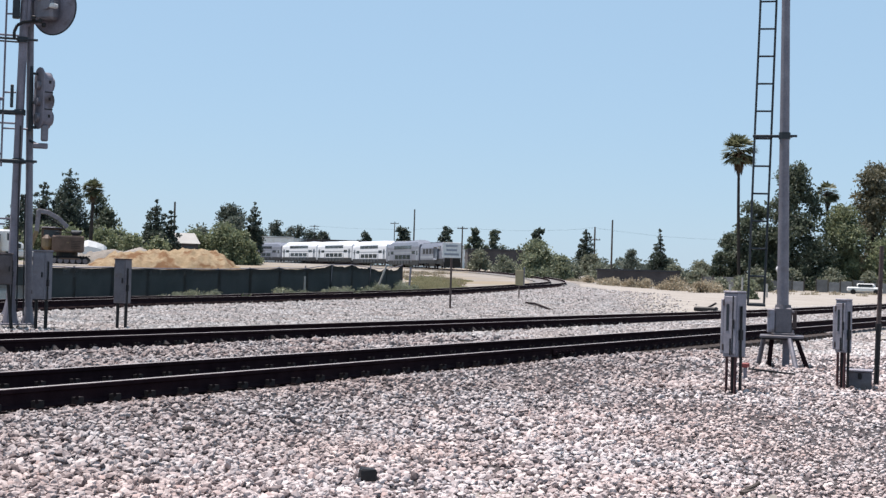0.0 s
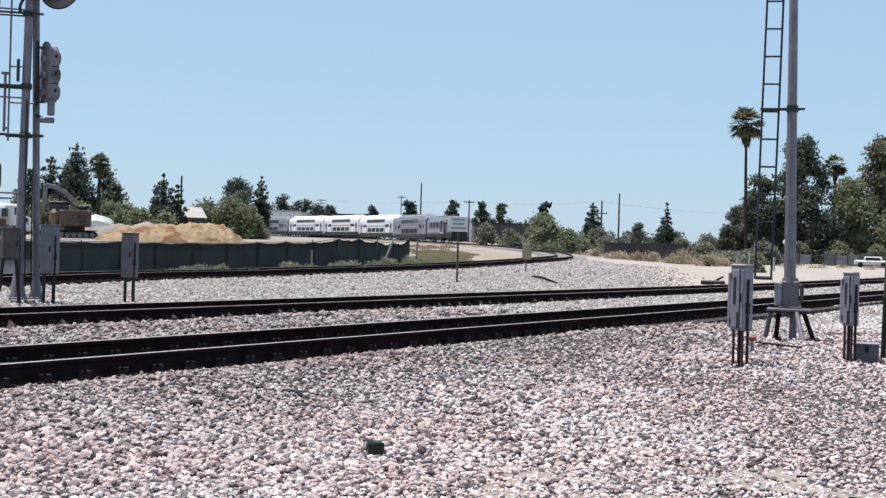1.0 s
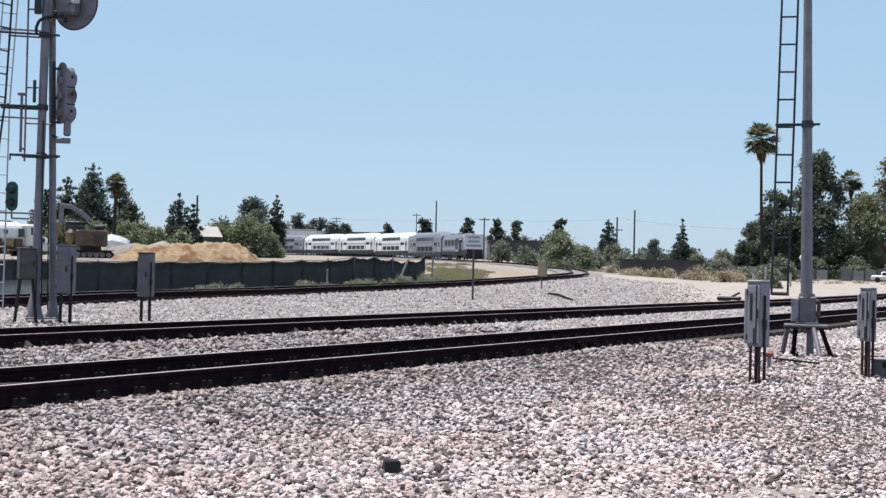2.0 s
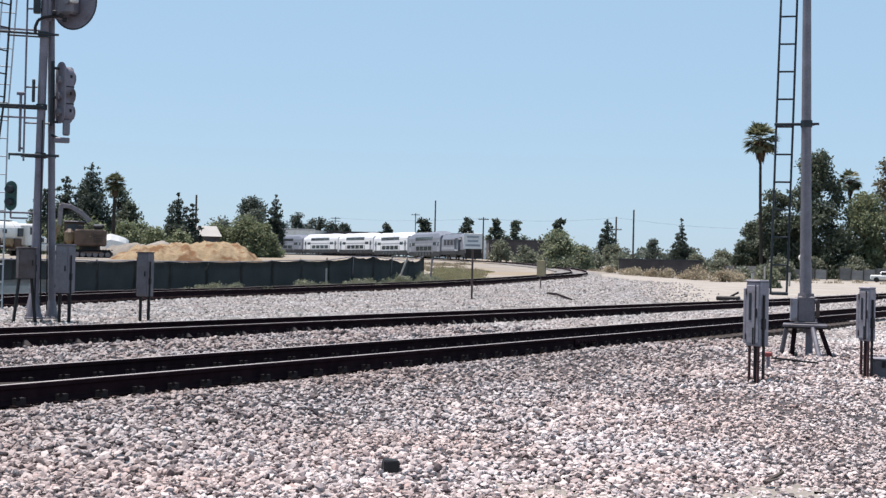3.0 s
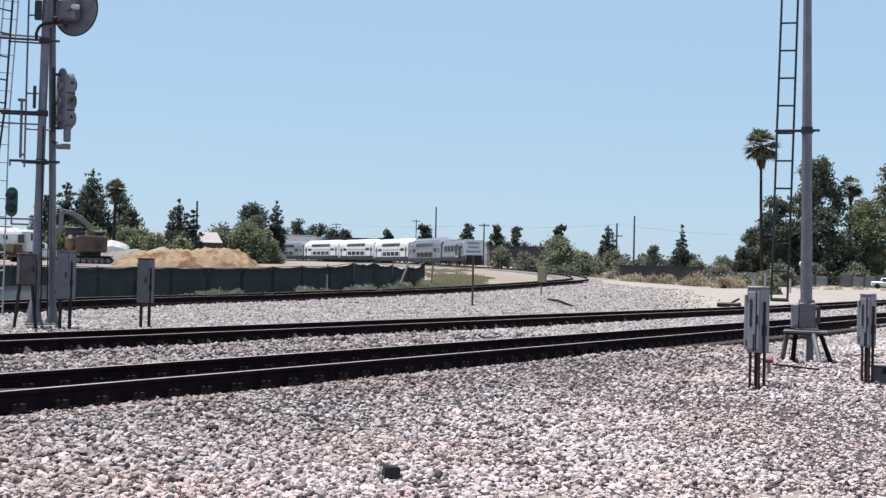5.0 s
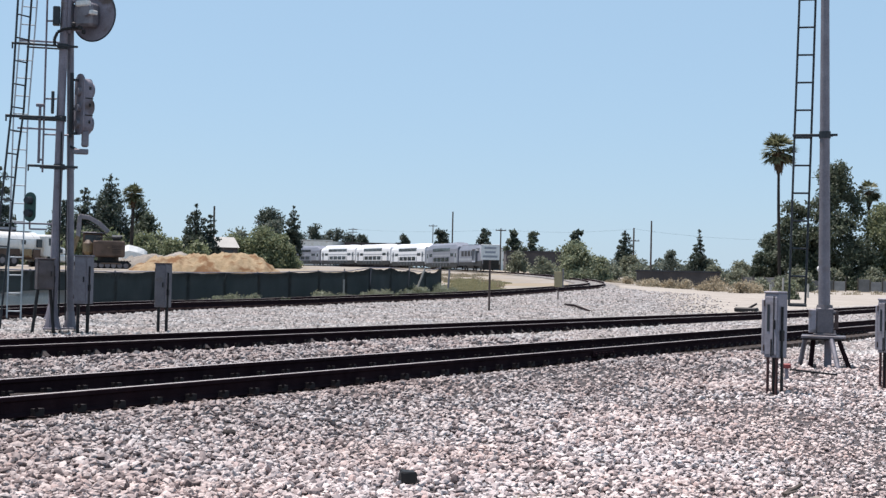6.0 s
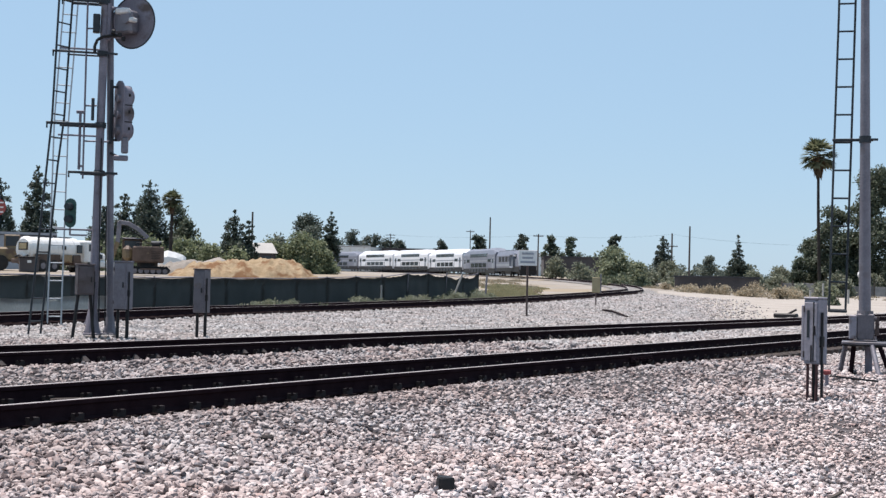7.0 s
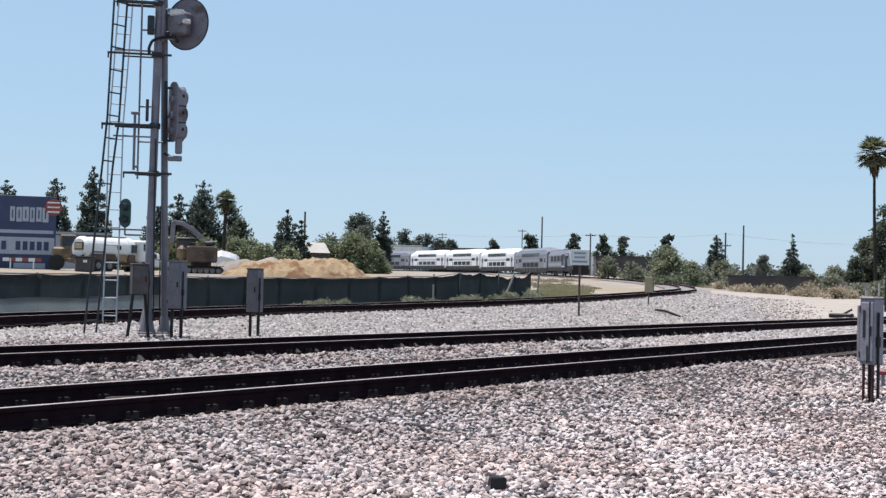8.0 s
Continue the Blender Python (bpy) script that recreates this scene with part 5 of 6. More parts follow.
def coach(s0, s1, label, paint):
    m, length = rail_pose(s0, s1)
    c = thing("rail_coach", label, "rail coach", m, group="coaches of the train")
    prof = [(-1.3, 0.55), (1.3, 0.55), (1.5, 1.2), (1.5, 3.6), (1.25, 4.4), (0.75, 4.75), (-0.75, 4.75), (-1.25, 4.4), (-1.5, 3.6), (-1.5, 1.2)]
    body = part("body", hull(B(), length - 0.5, prof, 4.0), paint, c)
    for k in range(4):
        x = (k - 1.5) * 3.4
        part("window", box(B(), x, 1.45, 3.52, 3.34, 0.12, 0.66, bevel=0.02), M_GLASS, body)
        part("window", box(B(), x * 0.92, 1.49, 1.72, 2.75, 0.06, 0.8, bevel=0.01), M_GLASS, body)
    for x in (-8.4, 8.4):
        part("side_panel", box(B(), x, 1.485, 2.55, 2.4, 0.06, 0.6, bevel=0.02), M_GLASS, body)
        part("side_panel", box(B(), x * 0.82, 1.485, 1.45, 0.5, 0.06, 1.3, bevel=0.02), M_COACHDARK, body)
    for x in (-length * 0.43, length * 0.43):
        d = part("door", box(B(), x, 1.495, 2.1, 1.3, 0.05, 2.0, bevel=0.02), M_COACHGREY, body)
        part("window", box(B(), x, 1.515, 2.45, 0.8, 0.03, 0.8, bevel=0.01), M_GLASS, d)
    part("stripe", box(B(), 0, 1.5, 2.5, length - 0.8, 0.02, 0.22), M_COACHGREY, body, "grey-blue stripe")
    part("skirt", box(B(), 0, 1.44, 0.74, length - 1.0, 0.06, 0.88), M_BLACK, body)
    for k in range(5):
        part("equipment_box", box(B(), (k - 2) * 2.3, 1.45, 0.72, 1.7, 0.2, 0.62, bevel=0.03), M_DARK, body)
    part("end_door", box(B(), -length / 2 + 0.24, 0, 2.0, 0.08, 1.0, 2.4, bevel=0.02), M_GLASS, body)
    part("roof_unit", box(B(), -length * 0.3, 0, 4.74, 2.6, 1.3, 0.22, bevel=0.06), M_COACHGREY, body)
    part("roof_unit", box(B(), length * 0.3, 0, 4.74, 2.6, 1.3, 0.22, bevel=0.06), M_COACHGREY, body)
    part("underframe", box(B(), 0, 0, 0.5, length - 1.2, 2.3, 0.5, bevel=0.04), M_BLACK, c)
    bogie(c, -length * 0.33)
    bogie(c, length * 0.33)
    return c


def locomotive(s0, s1):
    """The nose looks towards -x."""
    m, length = rail_pose(s0, s1)
    e = thing("locomotive", "grey passenger diesel locomotive with black nose and roof", "locomotive", m)
    h = length / 2
    prof = [(-1.45, 1.1), (1.45, 1.1), (1.5, 1.6), (1.5, 3.5), (1.1, 4.35), (-1.1, 4.35), (-1.5, 3.5), (-1.5, 1.6)]
    bm = hull(B(), length - 5.2, prof)
    bmesh.ops.translate(bm, vec=(2.3, 0, 0), verts=bm.verts[:])
    body = part("body", bm, M_LOCOGREY, e)
    part("roof", box(B(), 2.3, 0, 4.36, length - 5.4, 2.0, 0.10, bevel=0.03), M_ROOF, e)
    for k in range(4):
        part("grille", box(B(), -h + 7.5 + k * 2.4, 1.49, 2.9, 1.7, 0.06, 0.9, bevel=0.01), M_BLACK, body)
    part("side_panel", box(B(), -h + 5.4, 1.49, 2.5, 2.6, 0.06, 2.2, bevel=0.3), M_COACHDARK, body)
    part("stripe", box(B(), 2.3, 1.505, 1.9, length - 5.4, 0.02, 0.4), M_COACHGREY, body, "grey-blue stripe")
    bm = B()
    secs = [(-h + 0.3, 1.25, 1.1, 2.3), (-h + 0.5, 1.4, 0.9, 2.6), (-h + 1.6, 1.5, 0.9, 3.0), (-h + 2.6, 1.45, 0.9, 4.25), (-h + 5.0, 1.45, 0.9, 4.35)]
    loops = []
    for x, w, z0, z1 in secs:
        loops.append([bm.verts.new(p) for p in ((x, -w, z0), (x, w, z0), (x, w, z1 - 0.5), (x, w * 0.7, z1), (x, -w * 0.7, z1), (x, -w, z1 - 0.5))])
    for a, b in zip(loops[:-1], loops[1:]):
        for k in range(6):
            bm.faces.new((a[k], b[k], b[(k + 1) % 6], a[(k + 1) % 6]))
    bm.faces.new(loops[0])
    bm.faces.new(loops[-1][::-1])
    bmesh.ops.recalc_face_normals(bm, faces=bm.faces[:])
    cab = part("cab", bm, M_LOCOGREY, e, "grey sloping cab")
    slope = Matrix.Translation((-h + 2.02, 0, 3.68)) @ Matrix.Rotation(radians(38), 4, "Y")
    for sy in (-1, 1):
        part("windscreen", box(B(), 0, sy * 0.55, 0, 0.06, 0.9, 0.85, m=slope, bevel=0.01), M_GLASS, cab)
    part("side_window", box(B(), -h + 3.6, 1.46, 3.35, 1.1, 0.06, 0.7, bevel=0.01), M_GLASS, cab)
    part("nose_plate", box(B(), -h + 0.34, 0, 1.75, 0.26, 2.75, 1.5, bevel=0.05), M_BLACK, cab, "black nose plate")
    part("side_skirt", box(B(), -h + 3.0, 1.47, 1.15, 4.6, 0.08, 0.9, bevel=0.02), M_BLACK, e)
    part("side_sill", box(B(), 2.3, 1.46, 1.12, length - 5.6, 0.12, 0.62, bevel=0.02), M_BLACK, e)
    part("pilot", box(B(), -h + 0.55, 0, 0.62, 0.5, 2.9, 0.95, bevel=0.08), M_BLACK, e, "black pilot plough")
    part("fuel_tank", box(B(), 1.0, 0, 0.75, 5.0, 2.4, 0.75, bevel=0.15), M_BLACK, e)
    for sy in (-0.25, 0.25):
        part("headlight", rod(B(), (-h + 0.35, sy, 2.45), (-h + 0.22, sy, 2.45), 0.12, seg=12), M_WHITE, cab)
    for x in (h * 0.1, h * 0.55):
        part("roof_fan", rod(B(), (x, 0, 4.3), (x, 0, 4.55), 0.7, seg=20), M_COACHGREY, body)
    bogie(e, -h + 3.2)
    bogie(e, h - 3.2)
    return e


locomotive(14.0, 31.8)
for k in range(5):
    s = 32.3 + 26.4 * k
    # End coaches: the shade on their sides is put into a greyer paint.
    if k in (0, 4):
        coach(s, s + 25.9, "shaded grey double-deck rail coach with dark window bands", M_LOCOGREY)
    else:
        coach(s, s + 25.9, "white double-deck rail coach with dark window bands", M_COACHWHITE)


# ---- buildings, walls and poles beyond ----
def building(name, m, w, d, h, wall, roof, label, openings=(), parapet=0.3):
    b = thing(name, label, "building", m)
    part("wall", box(B(), 0, 0, h / 2 - 0.3, w, d, h + 0.6), wall, b)
    part("roof", box(B(), 0, 0, h + 0.06, w + 0.3, d + 0.3, 0.12), roof, b)
    if parapet:
        bm = box(B(), 0, -d / 2, h + parapet / 2 + 0.1, w + 0.3, 0.25, parapet)
        part("parapet", bm, wall, b)
    for x, z, ow, oh in openings:
        f = part("window", box(B(), x, -d / 2 - 0.01, z, ow, 0.10, oh, bevel=0.01), M_GLASS, b)
        part("frame", box(B(), x, -d / 2 - 0.03, z + oh / 2 + 0.05, ow + 0.2, 0.10, 0.10), wall, f)
    return b


building("warehouse", pose(-44.0, 448.0, land(-44, 448), 0, 0, -14), 11.8, 14.0, 8.3, M_WHITE, M_ROOF, "pale concrete warehouse with flat dark roof", parapet=0.25)
building("warehouse", pose(-28.0, 452.0, land(-28, 452), 0, 0, 4), 18.0, 12.0, 8.0, M_SLATE, M_ROOF, "long low dark-walled shed with flat roof", ((-5, 2.2, 2.2, 1.4), (0, 2.2, 2.2, 1.4), (5, 2.2, 2.2, 1.4)), 0.2)
building("warehouse", pose(4.9, 338.0, land(4.9, 338), 0, 0, -16), 11.3, 10.0, 5.2, M_WHITE, M_ROOF, "white low industrial building with flat roof", ((-3, 2.6, 1.2, 1.2), (2.5, 2.6, 1.2, 1.2)), 0.3)
building("shed", pose(15.5, 296.0, land(15, 296), 0, 0, 2), 12.0, 8.0, 3.9, M_SLATE, M_ROOF, "low brown-walled shed among trees", (), 0.2)
hs = thing("house", "small pale house with grey pitched roof among trees", "house", pose(-33.6, 199.0, land(-33.6, 199), 0, 0, 10))
part("wall", box(B(), 0, 0, 1.4, 4.0, 5.0, 3.4), M_SLATE, hs)
bm = B()
rp = [bm.verts.new(p) for p in ((-2.3, -2.9, 3.0), (2.3, -2.9, 3.0), (2.3, 2.9, 3.0), (-2.3, 2.9, 3.0), (-1.5, 0, 4.5), (1.5, 0, 4.5))]
for f in ((0, 1, 5, 4), (2, 3, 4, 5), (0, 4, 3), (1, 2, 5), (3, 2, 1, 0)):
    bm.faces.new([rp[k] for k in f])
part("roof", bm, M_CONCRETE, hs)
part("window", box(B(), 0.8, -2.52, 2.2, 1.2, 0.08, 0.8, bevel=0.01), M_GLASS, hs)
building("long_wall", pose(27.6, 177.8, land(27.6, 177.8), 0, 0, -5), 10.4, 0.5, 1.75, M_SLATE, M_ROOF, "low dark boundary wall beyond the road", (), 0.1)
building("shop", pose(-62.0, 168.0, land(-62, 168), 0, 0, 20), 16.0, 8.0, 4.2, M_COACHGREY, M_ROOF, "grey low building behind the yard", ((-4, 2.0, 2.2, 1.2), (2, 2.0, 2.2, 1.2)), 0.3)


def utility_pole(x, y, h, arms=1, label="weathered timber utility pole with crossarm", r=0.20):
    p = thing("utility_pole", label, "utility pole", pose(x, y, land(x, y)), group="utility poles")
    part("pole", rod(B(), (0, 0, -0.5), (0, 0, h), r, r * 0.75, 10), M_POLE, p)
    for k in range(arms):
        arm = part("crossarm", box(B(), 0, -0.2, h - 0.5 - 0.9 * k, 2.4 if arms < 2 else 3.2, 0.18, 0.18, bevel=0.02), M_POLE, p)
        for dx in (-1.0, -0.4, 0.4, 1.0):
            part("insulator", rod(B(), (dx, -0.2, h - 0.42 - 0.9 * k), (dx, -0.2, h - 0.18 - 0.9 * k), 0.06, seg=6), M_GALV, arm)
    return p


utility_pole(-39.83, 226.5, 9.8, 0, "plain weathered timber utility pole")
utility_pole(-34.5, 451.0, 13.0, 2, "short timber utility pole with two wide crossarms", 0.16)
utility_pole(-7.8, 400.0, 12.9, 1, r=0.16)
utility_pole(-1.87, 336.0, 13.7, 0, "tall plain timber utility pole", 0.22)
utility_pole(9.23, 320.0, 9.4, 1, r=0.2)
utility_pole(40.4, 327.5, 11.1, 0, "plain timber utility pole in the distance", 0.24)
utility_pole(40.36, 297.3, 12.0, 0, "tall plain timber utility pole in the distance", 0.22)
utility_pole(37.0, 300.0, 8.0, 1, "short street lamp pole in the distance", 0.10)
utility_pole(78.0, 336.0, 11.0, 1, r=0.2)
wires = thing("power_lines", "thin power lines sagging between the far poles", "power lines")
line_poles = ((-34.5, 451.0, 12.7), (9.23, 320.0, 9.1), (40.4, 327.5, 10.9), (78.0, 336.0, 10.7))
for dx in (-0.4, 0.4):
    for (ax, ay, ah), (bx, by, bh) in zip(line_poles[:-1], line_poles[1:]):
        za, zb = land(ax, ay) + ah, land(bx, by) + bh
        pts = [(ax + dx + (bx - ax) * k / 8, ay - 0.2 + (by - ay) * k / 8, za + (zb - za) * k / 8 - 0.7 * (1 - (2 * k / 8 - 1) ** 2)) for k in range(9)]
        part("wire", tube(B(), pts, 0.008, 4), M_DARK, wires)


# ---- trees and scrub ----
def leaf_mesh(name, centres, radii, count, size, material, seed, flat=0.75, droop=0.0, ratio=0.55):
    """Leaves scattered through clumps: each leaf is a small folded blade of its own."""
    g = np.random.default_rng(seed)
    centres, radii = np.array(centres, float), np.array(radii, float)
    weight = radii ** 2
    pick = g.choice(len(centres), count, p=weight / weight.sum())
    way = g.normal(size=(count, 3))
    way /= np.linalg.norm(way, axis=1)[:, None]
    dist = g.random(count) ** 0.6 * (0.75 + 0.5 * g.random(count))
    pos = centres[pick] + way * (dist * radii[pick])[:, None] * np.array([1, 1, flat])
    pos[:, 2] = np.maximum(pos[:, 2], 0.02)
    a = g.normal(size=(count, 3)) + way * 0.6
    a[:, 2] -= droop
    a /= np.linalg.norm(a, axis=1)[:, None]
    b = np.cross(a, g.normal(size=(count, 3)))
    b /= np.linalg.norm(b, axis=1)[:, None]
    c = np.cross(a, b)
    s = size * (0.6 + 0.8 * g.random(count))[:, None]
    v = np.stack([pos - a * s, pos + b * s * ratio + c * s * 0.2, pos + a * s, pos - b * s * ratio + c * s * 0.2], 1).reshape(-1, 3)
    base = np.arange(count)[:, None] * 4
    tri = np.concatenate([base + [0, 1, 2], base + [0, 2, 3]], 1).reshape(-1, 3)
    me = bpy.data.meshes.new(name)
    me.vertices.add(len(v))
    me.vertices.foreach_set("co", v.ravel())
    me.loops.add(tri.size)
    me.loops.foreach_set("vertex_index", tri.ravel().astype(np.int32))
    me.polygons.add(len(tri))
    me.polygons.foreach_set("loop_start", np.arange(0, tri.size, 3, dtype=np.int32))
    me.polygons.foreach_set("loop_total", np.full(len(tri), 3, dtype=np.int32))
    me.polygons.foreach_set("use_smooth", np.zeros(len(tri), dtype=bool))
    me.materials.append(material)
    me.update()
    me.validate()
    return me


def plant(name, label, category, x, y, clumps, trunk, count, size, material, seed, bark=None, group="", droop=0.0, flat=0.75):
    """A plant with its trunk and limbs and a crown of leaves."""
    t = thing(name, label, category, pose(x, y, land(x, y) - 0.08, 0, 0, (seed * 67) % 360), group)
    h, r = trunk
    bm = B()
    g = random.Random(seed)
    bend = [Vector((0, 0, -0.2))]
    for k in range(1, 6):
        bend.append(Vector((g.uniform(-0.03, 0.03) * h, g.uniform(-0.03, 0.03) * h, h * k / 5)))
    loops = []
    for k, c in enumerate(bend):
        q = r * (1 - 0.16 * k)
        loops.append([bm.verts.new(c + Vector((q * math.cos(a), q * math.sin(a), 0))) for a in (math.pi * j / 4 for j in range(8))])
    for a, b in zip(loops[:-1], loops[1:]):
        for j in range(8):
            bm.faces.new((a[j], a[(j + 1) % 8], b[(j + 1) % 8], b[j]))
    bm.faces.new(loops[-1])
    part("trunk", bm, bark or M_BARK, t)
    if category == "tree":
        for c, cr in sorted(clumps, key=lambda q: -q[1])[:6]:
            z = max(0.15 * h, min(c[2] * 0.7, h * 0.98))
            i = min(int(z / h * 5), 4)
            start = bend[i].lerp(bend[i + 1], z / h * 5 - i)
            part("limb", rod(B(), start, Vector(c), r * 0.4, r * 0.12, 6), bark or M_BARK, t)
    crown = new("crown", leaf_mesh("crown", [c for c, _ in clumps], [q for _, q in clumps], count, size, material, seed, flat, droop))
    crown.parent = t
    return t


def cone_clumps(h, w, seed, low=0.12, taper=0.48):
    """Whorls of boughs round a leader, shorter towards the tip, with some boughs missing or long."""
    g = random.Random(seed)
    out = []
    n = max(int(h * 1.5), 9)
    turn = g.uniform(0, 6.28)
    for k in range(n):
        f = k / (n - 1)
        z = h * (low + (0.96 - low) * f)
        wide = 1.12 * w / 2 * min(1.0, 0.5 + 2.2 * f) * (1 - f) ** taper + 0.12
        boughs = 6 if f < 0.55 else 4
        for j in range(boughs):
            if g.random() < 0.14:
                continue
            a = turn + 6.28 * j / boughs + g.uniform(-0.35, 0.35)
            reach = wide * g.uniform(0.62, 1.12)
            q = max(wide * g.uniform(0.28, 0.42), 0.24)
            lift = g.uniform(-0.25, 0.25) - 0.06 * reach
            out.append(((reach * math.cos(a) * 0.8, reach * math.sin(a) * 0.8, z + lift), q))
        out.append(((0, 0, z), max(wide * 0.45, 0.2)))
        turn += 0.9
    return out


def dome_clumps(h, w, seed, low=0.1, n=16, top=1.0):
    g = random.Random(seed)
    out = []
    for k in range(n):
        a, f = g.uniform(0, 6.28), g.uniform(0, 1)
        q = w * g.uniform(0.15, 0.27)
        z = h * (low + (1 - low) * f)
        reach = max(w / 2 * math.sqrt(max(1 - (f * 0.95) ** 2, 0.05)) - q * 0.6, 0) * math.sqrt(g.random())
        out.append(((reach * math.cos(a), reach * math.sin(a), max(z - q * 0.7, q * 0.4)), q))
    return out


def tall_clumps(h, w, seed, low=0.2, n=26):
    g = random.Random(seed)
    out = []
    for k in range(n):
        a, f = g.uniform(0, 6.28), (k + g.random()) / n
        wide = w / 2 * (0.55 + 0.45 * math.sin(math.pi * min(f * 1.15, 1))) * (1.0 if f < 0.75 else 1.25 - f * 0.6)
        q = w * g.uniform(0.13, 0.22)
        reach = wide * math.sqrt(g.random()) * 0.85
        out.append(((reach * math.cos(a), reach * math.sin(a), h * (low + (1 - low) * f) - q * 0.7), q))
    return out


def conifer(x, y, h, w, seed, label="dark ragged conifer beyond the yard", mat=None, n=None, low=0.12, taper=0.48):
    return plant("conifer", label, "tree", x, y, cone_clumps(h, w, seed, low, taper), (h * 0.93, 0.16 + h * 0.008), n or int(h * w * 150), 0.17, mat or M_LEAFD, seed, group="conifers")


def broadleaf(x, y, h, w, seed, label="rounded green tree beyond the fence", mat=None, low=0.1, n=None, size=0.20, cl=18):
    return plant("tree", label, "tree", x, y, dome_clumps(h, w, seed, low, cl + 6), (h * 0.6, 0.18 + h * 0.01), n or int(h * w * 135), size, mat or M_LEAF, seed)


def gum(x, y, h, w, seed, label, mat=None, low=0.2, n=None, cl=30, size=0.26):
    return plant("eucalyptus", label, "tree", x, y, tall_clumps(h, w, seed, low, cl), (h * 0.85, 0.35), n or int(h * w * 55), size, mat or M_EUC, seed, droop=0.5)


def shrub(x, y, h, w, seed, label="grey-green shrub on sandy ground", mat=None, n=None, size=0.14):
    return plant("shrub", label, "shrub", x, y, dome_clumps(h, w, seed, 0.0, 10), (h * 0.5, 0.06), n or int(h * w * 170), size, mat or M_EUC, seed)


def fan_palm(x, y, h, r, trunk_r, seed, label, lean=0.35):
    t = thing("fan_palm", label, "palm tree", pose(x, y, land(x, y) - 0.1), group="palms")
    bm, g = B(), random.Random(seed)
    n = 14
    for k in range(n):
        a, b = k / n, (k + 1) / n
        sway = lambda f: lean * math.sin(f * 1.6) * h / 23
        fat = lambda f: trunk_r * (1.25 - 0.45 * f)
        rod(bm, (sway(a), 0, a * (h - r)), (sway(b), 0, b * (h - r)), fat(a) * g.uniform(1, 1.08), fat(b), 10)
    part("trunk", bm, M_PALMBARK, t)
    top = Vector((lean * math.sin(1.6) * h / 23, 0, h - r))
    bm = B()
    for k in range(46):
        a, lift = g.uniform(0, 6.28), math.asin(g.uniform(-0.72, 0.99))
        d = Vector((math.cos(a) * math.cos(lift), math.sin(a) * math.cos(lift), math.sin(lift)))
        side = d.cross(Vector((0, 0, 1))).normalized()
        up = side.cross(d)
        stem = top + d * r * 0.45
        rod(bm, top, stem, 0.03, 0.02, 4)
        for j in range(11):
            f = (j / 10 - 0.5) * 2.3
            tip = stem + (d * math.cos(f) + side * math.sin(f)) * r * g.uniform(0.42, 0.56) + Vector((0, 0, -0.22 * r * g.random()))
            w = (side * math.cos(f) - d * math.sin(f)) * r * 0.062
            mid = stem.lerp(tip, 0.5)
            v = [bm.verts.new(stem), bm.verts.new(mid + w + up * 0.03), bm.verts.new(tip), bm.verts.new(mid - w + up * 0.03)]
            bm.faces.new(v)
    part("crown", bm, M_FROND, t, "fan-shaped green fronds")
    bm = B()
    for k in range(150):
        a, f = g.uniform(0, 6.28), g.random()
        p = top + Vector((math.cos(a), math.sin(a), 0)) * (0.42 - 0.16 * f) * r * 0.5 + Vector((0, 0, -f * r * 0.85 + 0.1))
        q = p + Vector((math.cos(a) * 0.16 * (1 - f), math.sin(a) * 0.16 * (1 - f), -g.uniform(0.25, 0.45))) * r
        w = Vector((-math.sin(a), math.cos(a), 0)) * 0.07 * r
        bm.faces.new([bm.verts.new(top.lerp(p, 0.6)), bm.verts.new(p + w), bm.verts.new(q), bm.verts.new(p - w)])
    part("skirt", bm, M_THATCH, t, "skirt of dead brown fronds")
    return t


def far_tree(x, y, h, w, seed, label, mat, n=1800):
    return plant("tree", label, "tree", x, y, tall_clumps(h, w, seed, 0.0, 40), (h * 0.7, 0.25), n, 0.38, mat, seed)


# left, behind the yard
conifer(-78.0, 176.0, 10.5, 6.0, 1)
conifer(-70.2, 176.7, 11.7, 6.0, 2)
conifer(-64.4, 178.8, 12.3, 5.2, 3, "tall dark pine with open crown behind the billboard")
conifer(-56.8, 170.9, 13.2, 4.6, 4, "tall dark pine with open crown behind the mast")
conifer(-52.8, 186.0, 9.0, 5.0, 5)
conifer(-49.2, 183.5, 10.8, 5.0, 6)
conifer(-46.9, 184.5, 10.2, 4.8, 7)
conifer(-45.0, 179.5, 12.3, 5.6, 8, "tall dark conifer in a group behind the yard")
broadleaf(-43.0, 186.0, 9.6, 5.6, 9, "dark broad tree in a group behind the yard", M_EUC)
broadleaf(-40.8, 183.0, 7.6, 4.6, 10, "dark broad tree in a group behind the yard", M_EUC)
fan_palm(-38.9, 165.5, 10.6, 1.6, 0.20, 11, "shaggy fan palm standing among dark conifers")
for k, (x, y, h, w) in enumerate(((-46.5, 172.0, 5.0, 6.0), (-42.5, 170.0, 5.0, 5.5), (-38.5, 171.5, 5.2, 6.0), (-35.6, 173.0, 4.2, 5.0), (-32.6, 174.0, 3.9, 4.6), (-50.5, 173.0, 4.6, 6.0), (-56.0, 174.0, 4.2, 6.0))):
    broadleaf(x, y, h, w, 20 + k, "low olive green bushy tree behind the yard", M_LEAF)
conifer(-34.3, 181.8, 8.6, 5.0, 12, "slim dark conifer above green bushes", low=0.02)
conifer(-32.6, 182.5, 7.4, 3.2, 13, "slim dark conifer above green bushes", low=0.02)
conifer(-38.6, 205.0, 6.8, 1.6, 14)
broadleaf(-32.5, 245.0, 8.4, 7.0, 15, "rounded olive tree in the distance", M_FAR)
